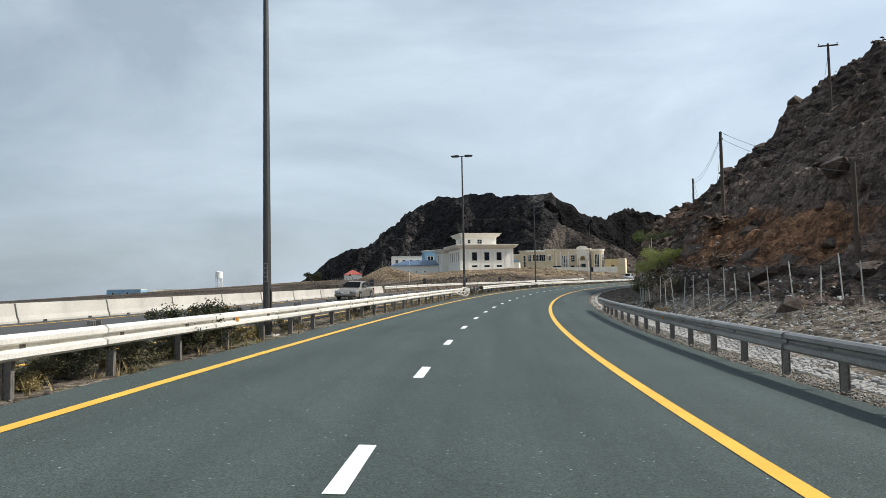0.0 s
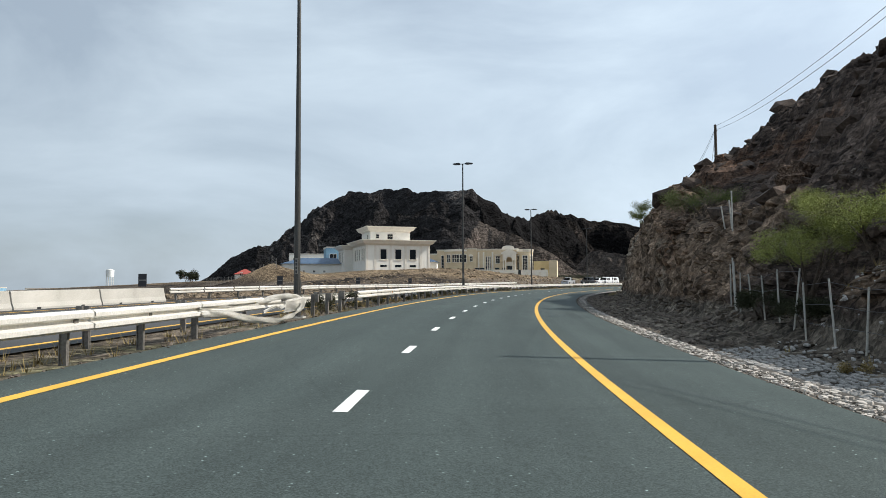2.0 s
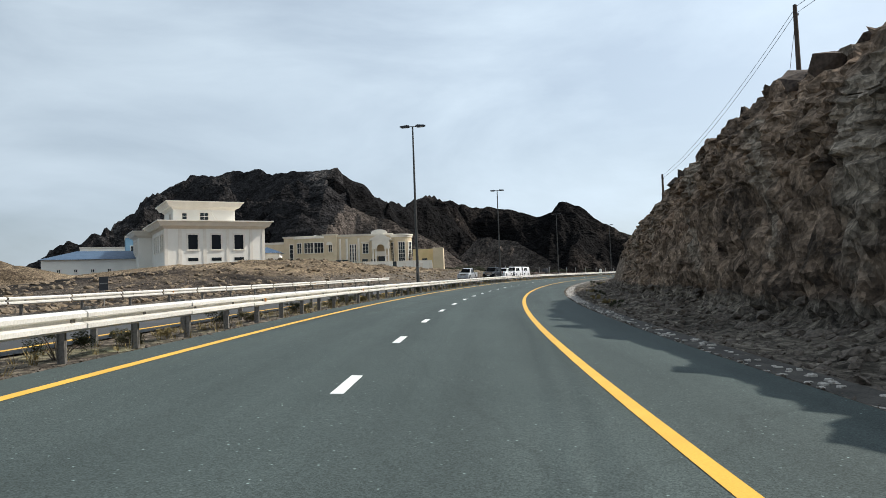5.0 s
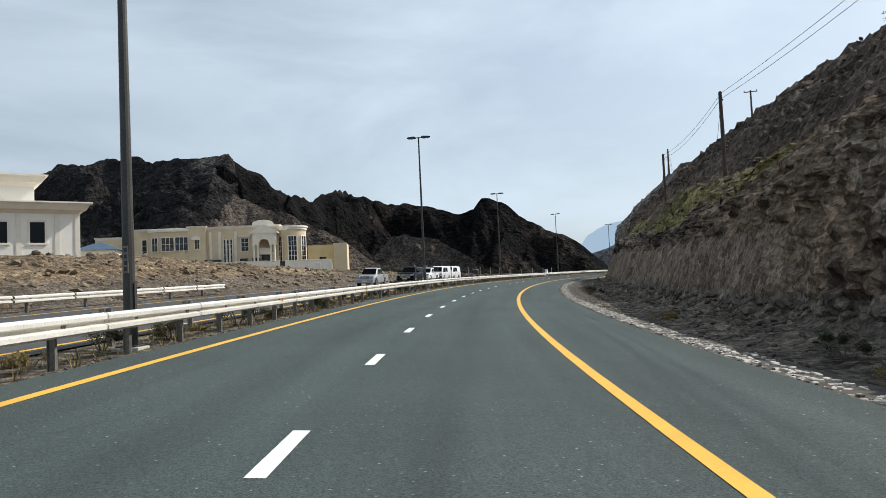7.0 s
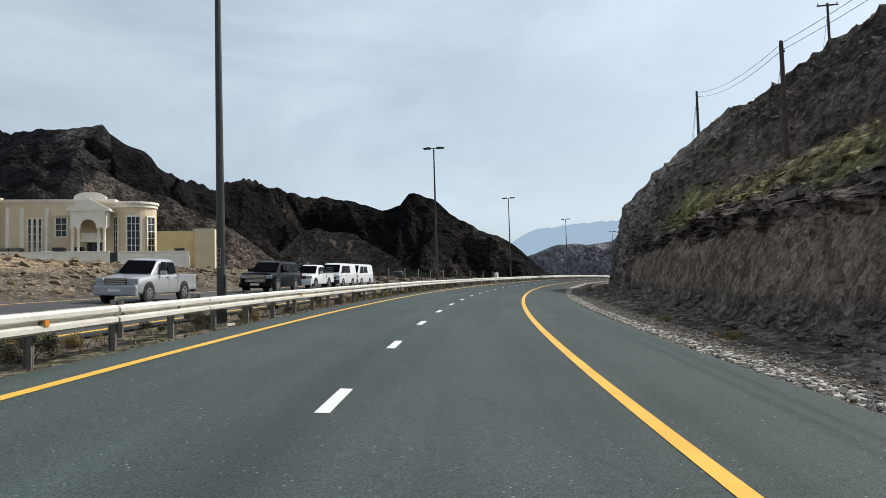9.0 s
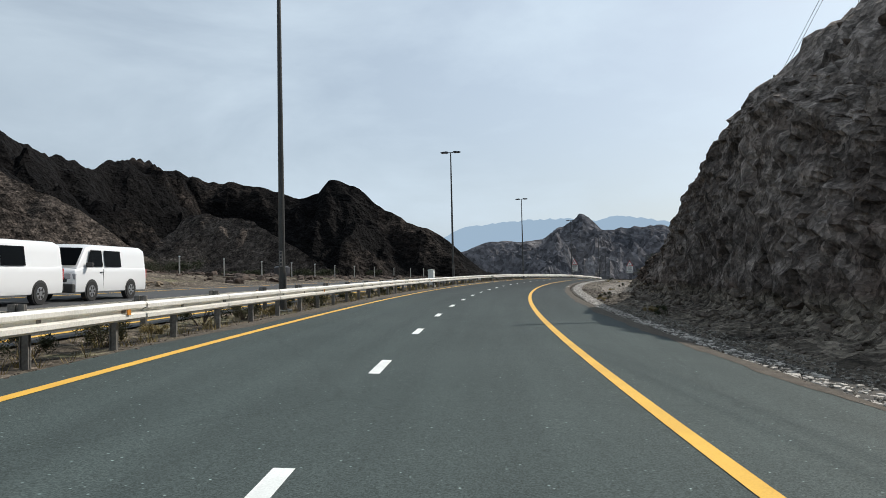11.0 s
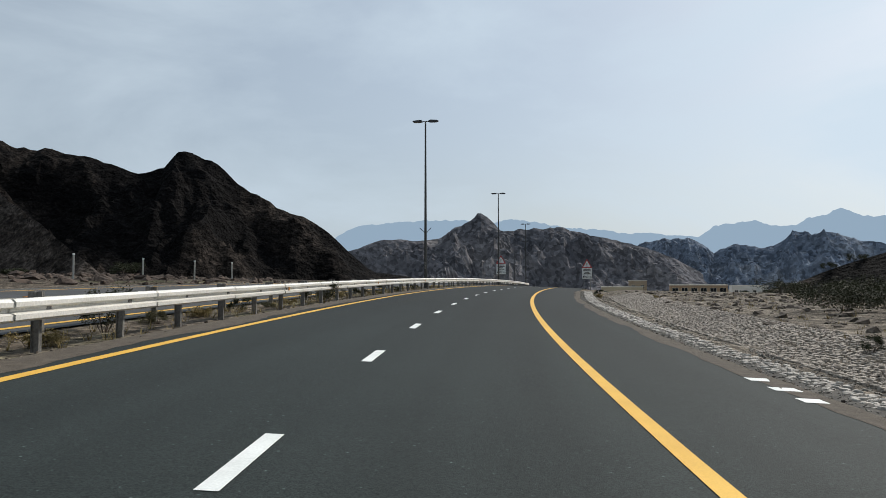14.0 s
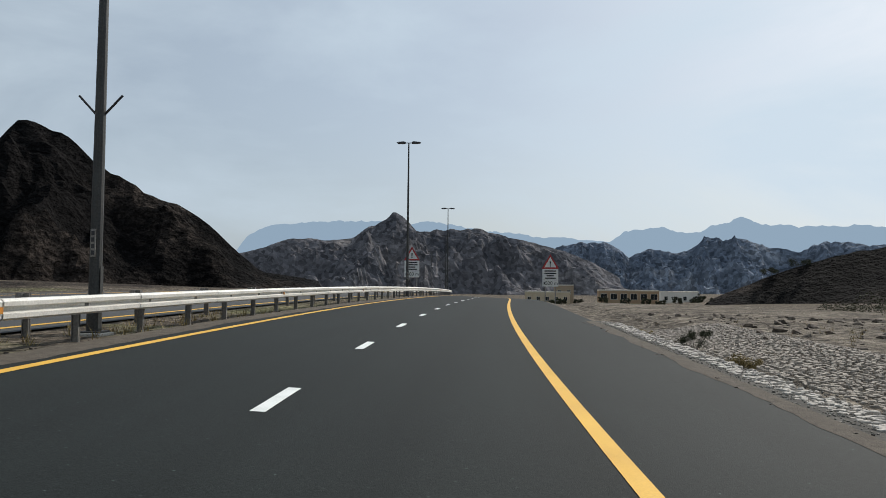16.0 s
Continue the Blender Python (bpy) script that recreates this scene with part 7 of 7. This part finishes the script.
tree(on_hill(98.6, 11.0), "small spreading thorn tree on the rock edge", 1.2, 1.4, M_LEAF, 6, 13000, 4, leaf=0.02)
tree(on_hill(105.4, 11.5), "small wind-bent thorn tree on the cut's edge", 1.9, 0.8, M_LEAF, 7, 9000, 2, leaf=0.018)
tree(on_hill(100.6, 11.8), "spreading green thorn bush on the cut's edge", 1.35, 1.7, M_LEAF, 8, 24000, 6, leaf=0.019)
tree(on_hill(146.0, 20.0), "dark green thorn tree on the upper slope", 2.2, 2.6, M_LEAF, 9, 2600, 3)
tree(on_hill(176.0, 24.0), "green thorn tree on the upper slope", 2.4, 2.8, M_LEAFDARK, 10, 2600, 3)
tree(on_hill(287.0, 16.6, 0.35), "dense dark green bush on the mound", 1.15, 1.9, M_LEAFDARK, 12, 26000, 8, leaf=0.035)
tree(on_hill(300.0, 15.5), "dusty green scrub bush at the mound's foot", 0.9, 1.9, M_LEAFDARK, 13, 3200, 5)
tree(on_hill(309.0, 19.5), "dusty green scrub bush on the plain", 0.9, 2.0, M_LEAFDARK, 14, 3200, 5)
tree(Matrix.Translation((-53.8, 266.1, 3.4)), "round dark green tree beside the village track", 6.5, 3.6, M_LEAFDARK, 15, 6000, 5, leaf=0.16)
tree(Matrix.Translation((417.3, 362.1, 10.6)), "flat-topped acacia on the dark hill", 5.6, 4.5, M_LEAFDARK, 16, 2500, 3, leaf=0.16)
tree(Matrix.Translation((414.2, 372.2, 7.6)), "flat-topped acacia on the dark hill", 5.2, 4.0, M_LEAFDARK, 17, 2200, 3, leaf=0.16)
_rp = random.Random(21)
for _k in range(44):
    _s, _d = _rp.uniform(318, 400), _rp.uniform(24, 95)
    tree(on_hill(_s, _d, 0.2), "dusty dark desert bush on the plain", _rp.uniform(0.7, 1.9), _rp.uniform(1.4, 3.4), (M_LEAFDARK, M_LEAFDARK, M_LEAF)[_k % 3], 100 + _k, 1500, 4, leaf=0.085, category="bush")
for _k in range(46):
    _s, _d = _rp.uniform(345, 398), _rp.uniform(55, 150)
    tree(on_hill(_s, _d, 0.2), "dark green desert bush before the dark hill", _rp.uniform(1.2, 2.4), _rp.uniform(1.4, 3.0), (M_LEAFDARK, M_LEAFDARK, M_LEAFDUSTY)[_k % 3], 300 + _k, 1500, 4, leaf=0.11, category="bush")
for _k, (_x, _y, _z, _h) in enumerate(((410, 462, -3.2, 3.4), (416, 457, -3.0, 3.0), (421, 447, -2.6, 4.2), (425, 438, -3.0, 3.0), (429, 430, -2.8, 3.6), (433, 425, -3.2, 3.0), (441, 421, -2.4, 3.6), (450, 417, -2.8, 3.8), (458, 419, -2.6, 3.4), (466, 421, -2.6, 4.4), (474, 417, -2.8, 3.2), (404, 462, -3.4, 3.0))):
    tree(Matrix.Translation((_x, _y, _z - 4)), "dark green garden tree before the houses on the plain", _h + 4, 2.4, M_LEAFDARK, 360 + _k, 2600, 5, leaf=0.2)
for _k in range(24):
    _s, _d = _rp.uniform(262, 345), -_rp.uniform(24, 62)
    tree(Matrix.Translation(at(_s, _d, ground_height(_s, _d) - 0.2)), "dusty dark thorn bush at the mountain's foot", _rp.uniform(0.5, 1.5), _rp.uniform(0.8, 2.0), M_LEAFDARK, 140 + _k, 1500, 4, leaf=0.085, category="bush")
for _k, (_s, _d, _h, _w) in enumerate(((307, -57, 3.2, 4.8), (311, -54, 2.8, 3.8), (301, -61, 2.4, 3.4))):
    tree(Matrix.Translation(at(_s, _d, ground_height(_s, _d) - 0.2)), "flat-topped dark green acacia below the mountain", _h, _w, M_LEAFDARK, 180 + _k, 9000, 5, leaf=0.07)
for _k, (_s, _d) in enumerate(((283, 15.0), (290, 16.0), (294, 14.5), (297, 18.0), (303, 17.5), (306, 22.0), (312, 16.5))):
    tree(on_hill(_s, _d, 0.15), "dense dusty green scrub at the edge of the mound", _rp.uniform(0.8, 1.4), _rp.uniform(1.8, 3.0), (M_LEAFDARK, M_LEAFDUSTY)[_k % 3 == 2], 220 + _k, 6000, 6, leaf=0.05, category="bush")
# shrubs in the median and along the verge
_protos = [shrub_root(spot(16.2, -4.85, -0.1), "tangled dark green shrub under the guard rail", 0.9, 1.05, M_LEAFDARK, 31, 3200, 0.03),
           shrub_root(spot(13.4, -5.0, -0.1), "dusty brown-green shrub under the guard rail", 0.7, 0.6, M_LEAFDUSTY, 32, 3000, 0.028),
           shrub_root(spot(18.6, -4.95, -0.1), "straw-coloured dry shrub in the median", 0.6, 0.45, M_DRY, 33, 2600, 0.026)]
_list = [(9.5, -5.1), (11.2, -5.2), (12.2, -4.9), (14.8, -5.1), (15.5, -4.9), (17.3, -5.2), (20.4, -5.4), (23.5, -5.3), (32.5, -5.2), (33.3, -5.4), (68, -5.0), (69.5, -5.2), (70.8, -4.9)]
_list += [(5.0 + 0.85 * k, -5.05 + _rp.uniform(-0.4, 0.25)) for k in range(19)]
_list += [(s, -5.1 + _rp.uniform(-0.35, 0.35)) for s in np.arange(75, 330, 2.3)]
for _k, (_s, _d) in enumerate(_list):
    _o = copy_thing(_protos[_k % 3 if _k > 12 else _k % 2], spot(_s, _d, -0.1, _rp.uniform(0, 360)))
    _sc = 0.95 if _k in (3, 4, 8) else _rp.uniform(0.5, 0.85) if _k <= 12 else _rp.uniform(0.4, 0.9)
    _o.scale = (_sc, _sc, _sc * _rp.uniform(0.7, 1.1))
_list2 = [(137, 7.6), (143, 7.9), (150.5, 7.6), (153, 8.1), (165, 7.8), (186, 7.7), (188, 7.9), (199, 8.0), (206, 7.8), (247, 7.8), (250, 8.0), (262.5, 7.2), (264.5, 7.6), (283, 8.4), (291, 9.4), (296, 10.5), (331, 11.4), (333, 7.4), (337, 7.6), (345, 8.0), (56, 8.6), (49, 9.2), (46, 9.6)]
for _k, (_s, _d) in enumerate(_list2):
    _o = copy_thing(_protos[(0, 2, 2)[_k % 3]], on_hill(_s, _d, 0.05) @ Matrix.Rotation(_rp.uniform(0, 6), 4, "Z"))
    tagged(_o, "dry scrubby shrub on the stony verge", "shrub", "roadside shrubs")
    _sc = _rp.uniform(0.4, 0.75)
    _o.scale = (_sc, _sc, _sc)


def tufts():
    rnd = random.Random(5)
    verts, faces = [], []
    spots = [(rnd.uniform(0, 340), rnd.uniform(-5.75, -4.35), 0) for _ in range(1500)]
    spots += [(rnd.uniform(-5, 60), rnd.uniform(8.5, 16), 1) for _ in range(260)]
    spots += [(rnd.uniform(158, 236), rnd.uniform(12.6, 16.6), 1) for _ in range(1300)]
    spots += [(rnd.uniform(290, 350), rnd.uniform(11, 30), 1) for _ in range(260)]
    for s, d, hill in spots:
        p = at(s, d, hill_height(s, d) if hill else -0.06)
        for _ in range(9):
            a = rnd.uniform(0, 6.28)
            h = rnd.uniform(0.06, 0.26)
            o = Vector((math.cos(a), math.sin(a), 0))
            w = Vector((-o.y, o.x, 0)) * 0.008
            q = p + o * rnd.uniform(0, 0.12)
            i = len(verts)
            verts += [q - w, q + w, q + o * h * 0.6 + Vector((0, 0, h))]
            faces.append((i, i + 1, i + 2))
    me = bpy.data.meshes.new("grass_tufts")
    me.from_pydata(verts, [], faces)
    me.materials.append(M_DRY)
    tagged(new("grass_tufts", me), "sparse dry grass tufts along the verges", "grass", kind="stuff")


tufts()
# ---------------------------------------------------------------- stones
M_STONE = material("pale_edging_stone", (0.22, 0.20, 0.178), (0.50, 0.462, 0.415), 0.9, 6.0, 40, 0.3, 0.01, vary=0.25)
M_COBBLE = material("grey_pitching_stone", (0.12, 0.104, 0.088), (0.42, 0.37, 0.315), 0.9, 5.0, 40, 0.3, 0.01, vary=0.3)
M_ROCK = material("brown_loose_rock", (0.05, 0.042, 0.035), (0.20, 0.165, 0.135), 0.95, 1.5, 12, 0.5, 0.03)
M_MORTAR = material("grey_mortar", (0.028, 0.026, 0.023), (0.10, 0.09, 0.078), 0.95, 2.0, 30, 0.4, 0.01)


def slab_stone(rnd, lx, ly, h):
    n = 6
    a = [(math.cos(2 * math.pi * (i + 0.5) / n) * lx * rnd.uniform(0.42, 0.6), math.sin(2 * math.pi * (i + 0.5) / n) * ly * rnd.uniform(0.42, 0.6)) for i in range(n)]
    v = [(x, y, -0.05) for x, y in a] + [(x * 0.95, y * 0.95, h * 0.6) for x, y in a] + [(x * 0.72, y * 0.72, h * rnd.uniform(0.85, 1.15)) for x, y in a]
    f = [(i, (i + 1) % n, n + (i + 1) % n, n + i) for i in range(n)] + [(n + i, n + (i + 1) % n, 2 * n + (i + 1) % n, 2 * n + i) for i in range(n)] + [tuple(range(2 * n, 3 * n))]
    return v, f


def lay(name, spots, mat, mat_name, label, category, kinds, near):
    """Stones at poses: the nearest ones as pieces, the others joined."""
    rnd = random.Random(9)
    protos = []
    for k in range(8):
        v, f = slab_stone(rnd, *kinds)
        me = bpy.data.meshes.new("stone")
        me.from_pydata(v, [], f)
        me.materials.append(mat)
        protos.append((me, v, f))
    root = thing(name, Matrix(), label, category, kind="structure")
    verts, faces = [], []
    ns = 0
    for k, (m, s) in enumerate(spots):
        me, v, f = protos[k % 8]
        if near(s) and ns < 290:
            part("stone", me, None, root, m=m)
            ns += 1
        else:
            i = len(verts)
            verts += [m @ Vector(p) for p in v]
            faces += [tuple(i + j for j in g) for g in f]
    me = bpy.data.meshes.new("far_stones")
    me.from_pydata(verts, [], faces)
    me.materials.append(mat)
    tagged(part("far_stones", me, None, root), kind="stuff")
    return root


_r = random.Random(3)
_sp = []
for _row, _d in enumerate((5.82, 5.92, 6.02, 6.12, 6.22, 6.32)):
    _s = 44.0 + 0.1 * _row
    while _s < 346:
        _dd = _d + 0.02 * math.sin(_s * 0.2) + flare(_s) + 0.3 * smooth(250, 262, _s)
        _dd += _r.uniform(-0.07, 0.07)
        if _r.random() < (0.86 - 0.3 * (_row == 5) - 0.3 * smooth(138, 142, _s) * (1 - smooth(236, 250, _s)) if _s < 82 or _s > 138 else 0.12):
            _sp.append((Matrix.Translation(at(_s, _dd, -0.035 + _r.uniform(-0.025, 0.015))) @ Matrix.Rotation(-line(_s)[0] + _r.uniform(-1.2, 1.2), 4, "Z") @ Matrix.Rotation(_r.uniform(-0.16, 0.16), 4, "X") @ Matrix.Diagonal((_r.uniform(0.7, 1.35), _r.uniform(0.7, 1.35), 1, 1)), _s))
        _s += _r.uniform(0.10, 0.17)
lay("stone_edging", _sp, M_STONE, "edging", "pale mortared stone edging along the asphalt", "edging", (0.10, 0.14, 0.022), lambda s: 288 < s < 298)
ribbon("edging_bed", 43.5, 347, 5.70, 6.5, -0.035, M_MORTAR, 1.5, None, 2, -1.0)
tagged(scene.objects["edging_bed"], "grey mortar bed under the stone edging", "edging", kind="structure")
_sp = []
_s = 266.0
while _s < 349:
    _w = smooth(266, 276, _s) * 2.9
    _d = 8.5 + 0.4 * flare(_s) + _r.uniform(0.0, 0.16)
    _d0 = _d
    while _d < _d0 + _w:
        _ss, _dd = _s + _r.uniform(-0.07, 0.07), _d + _r.uniform(-0.05, 0.05)
        if hill_base(_ss, _dd) > 0.3:
            break
        _p = at(_ss, _dd, hill_base(_ss, _dd) + 0.03)
        _q = at(_ss, _dd + 0.3, hill_base(_ss, _dd + 0.3) + 0.03) - _p
        _sp.append((Matrix.Translation(_p) @ Matrix.Rotation(-line(_ss)[0] + _r.uniform(-1.5, 1.5), 4, "Z") @ Matrix.Rotation(-math.atan2(_q.z, 0.3) + _r.uniform(-0.14, 0.14), 4, "Y") @ Matrix.Diagonal((_r.uniform(0.6, 1.3), _r.uniform(0.6, 1.25), _r.uniform(0.6, 1.3), 1)), _ss))
        _d += _r.uniform(0.11, 0.17)
    _s += _r.uniform(0.13, 0.17)
lay("stone_pitching", _sp, M_COBBLE, "pitching", "grey stone pitching on the verge slope", "paving", (0.12, 0.16, 0.03), lambda s: 308 < s < 316)
_sp = []
_s = 8.0
while _s < 62:
    _dd = 7.1 + _r.uniform(0.0, 0.16)
    while _dd < 8.8:
        _ss = _s + _r.uniform(-0.05, 0.05)
        if _r.random() < 0.95:
            _sp.append((Matrix.Translation(at(_ss, _dd, hill_base(_ss, _dd) + _r.uniform(-0.005, 0.012))) @ Matrix.Rotation(-line(_ss)[0] + _r.uniform(-0.5, 0.5), 4, "Z") @ Matrix.Rotation(_r.uniform(-0.08, 0.08), 4, "X"), _ss))
        _dd += _r.uniform(0.14, 0.19)
    _s += _r.uniform(0.18, 0.23)
M_APRON = material("pale_verge_stone", (0.17, 0.165, 0.158), (0.41, 0.395, 0.37), 0.9, 5.0, 40, 0.3, 0.01, vary=0.3)
lay("stone_apron", _sp, M_APRON, "apron", "flat grey stones set in the verge behind the rail", "paving", (0.15, 0.19, 0.035), lambda s: 34 < s < 39)


def rocks(name, label, spots, mat, seed):
    """Loose angular rocks: spots of (place, size)."""
    rnd = random.Random(seed)
    base = []
    bm = bmesh.new()
    bmesh.ops.create_icosphere(bm, subdivisions=1, radius=1.0)
    faces0 = [[v.index for v in f.verts] for f in bm.faces]
    v0 = [v.co.copy() for v in bm.verts]
    bm.free()
    for k in range(12):
        base.append([v * rnd.uniform(0.6, 1.2) for v in v0])
    verts, faces = [], []
    for p, size in spots:
        b = rnd.choice(base)
        m = Euler((rnd.uniform(-0.5, 0.5), rnd.uniform(-0.5, 0.5), rnd.uniform(0, 6))).to_matrix() @ Matrix.Diagonal((size * rnd.uniform(0.8, 1.5), size, size * rnd.uniform(0.45, 0.8)))
        i = len(verts)
        verts += [p + m @ v for v in b]
        faces += [tuple(i + j for j in f) for f in faces0]
    me = bpy.data.meshes.new(name)
    me.from_pydata(verts, [], faces)
    me.materials.append(mat)
    tagged(new(name, me), label, "rocks", kind="stuff")


def size_(a, b):
    return a * (b / a) ** (_r.random() ** 1.8)


_sp = []
for _k in range(5200):
    _s, _d = _r.uniform(0, 70), _r.uniform(8.8, 17)
    _sp.append((at(_s, _d, hill_height(_s, _d)), size_(0.02, 0.11)))
for _k in range(11000):
    _s, _d = _r.uniform(60, 290), 6.3 + 3.4 * _r.random() ** 1.4
    if hill_base(_s, _d) > 1.0:
        continue
    _sp.append((at(_s, _d, hill_height(_s, _d)), size_(0.02, 0.2 if _s < 135 else 0.12)))
for _k in range(3500):
    _s, _d = _r.uniform(285, 360), _r.uniform(10.8, 40)
    _sp.append((at(_s, _d, hill_height(_s, _d)), size_(0.03, 0.3)))
for _k in range(3600):
    _s, _d = _r.uniform(66, 270), 10.1 - 1.3 * _r.random() ** 1.8
    _sp.append((at(_s, _d, hill_height(_s, _d)), size_(0.03, 0.3)))
rocks("verge_rocks", "loose grey-brown rocks strewn along the verge", _sp, M_ROCK, 1)
_sp = []
for _k in range(2200):
    _s, _d = _r.uniform(60, 275), 13 + 32 * _r.random() ** 1.2
    _h = hill_height(_s, _d)
    if _h > 1.5:
        _sp.append((at(_s, _d, _h), size_(0.06, 0.4)))
M_DARKROCK = material("dark_brown_rock", (0.022, 0.017, 0.014), (0.12, 0.088, 0.07), 0.95, 0.9, 8, 0.6, 0.05)
for _k in range(420):
    _s, _d = _r.uniform(28, 150), 12 + 26 * _r.random() ** 1.3
    _h = hill_height(_s, _d)
    if _h > 0.4:
        _sp.append((at(_s, _d, _h - 0.1), size_(0.3, 1.3)))
rocks("hill_rocks", "dark angular rocks lying on the hillside", _sp, M_DARKROCK, 2)
_sp = []
for _k in range(10000):
    _s, _d = _r.uniform(95, 262), -18.2 - 28 * _r.random() ** 1.2
    _sp.append((at(_s, _d, ground_height(_s, _d)), size_(0.04, 0.4)))
M_TANROCK = material("tan_rubble", (0.07, 0.052, 0.036), (0.27, 0.21, 0.145), 0.95, 1.2, 10, 0.5, 0.03)
rocks("embankment_rubble", "tan rubble covering the embankment", _sp, M_TANROCK, 3)
_sp = []
for _k in range(9000):
    _s = _r.uniform(0, 345)
    _d = _r.choice((_r.uniform(5.62, 5.86), _r.uniform(6.3, 7.0), _r.uniform(-4.35, -4.05)))
    _h = hill_height(_s, _d) if _d > 6.2 else -0.01
    _sp.append((at(_s, _d, _h), size_(0.012, 0.05)))
rocks("roadside_gravel", "fine grey gravel along the asphalt's edges", _sp, M_ROCK, 4)
_sp = []
for _k in range(1500):
    _s, _d = _r.uniform(270, 345), -_r.uniform(18.6, 45)
    _sp.append((at(_s, _d, ground_height(_s, _d)), size_(0.08, 0.6)))
rocks("talus_rocks", "dark talus rocks strewn below the mountain", _sp, M_DARKROCK, 5)

M_GRAVEL = material("grey_brown_gravel", (0.07, 0.064, 0.055), (0.34, 0.315, 0.275), 0.92, 18.0, 60, 0.3, 0.01)
_sp = []
for _k in range(19000):
    _s, _d = 6 + 90 * _r.random() ** 1.2, _r.uniform(5.72, 7.2)
    _sp.append((at(_s, _d, hill_height(_s, _d) if _d > 6.2 else -0.012), size_(0.014, 0.036)))
for _k in range(9000):
    _s = _r.uniform(175, 252)
    _sp.append((at(_s, 5.6 + 1.7 * _r.random() ** 1.4, -0.02), size_(0.015, 0.05)))
for _k in range(7000):
    _s = _r.uniform(252, 345)
    _d = 5.66 + flare(_s) + _r.uniform(0.0, 0.75)
    _sp.append((at(_s, _d, -0.03), size_(0.012, 0.03)))
for _k in range(2500):
    _s = _r.uniform(262, 345)
    _d = 6.95 + flare(_s) + _r.uniform(0.0, 1.5)
    _sp.append((at(_s, _d, hill_height(_s, _d)), size_(0.015, 0.07)))
rocks("shoulder_gravel", "grey-brown gravel along the shoulder and under the guard rail", _sp, M_GRAVEL, 6)
_sp = []
for _k in range(2600):
    _s, _d = _r.uniform(4, 62), 8.9 + 5.5 * _r.random() ** 1.3
    _sp.append((at(_s, _d, hill_height(_s, _d)), size_(0.04, 0.11)))
rocks("slope_stones", "pale flat stones scattered on the slope behind the fence", _sp, M_APRON, 7)
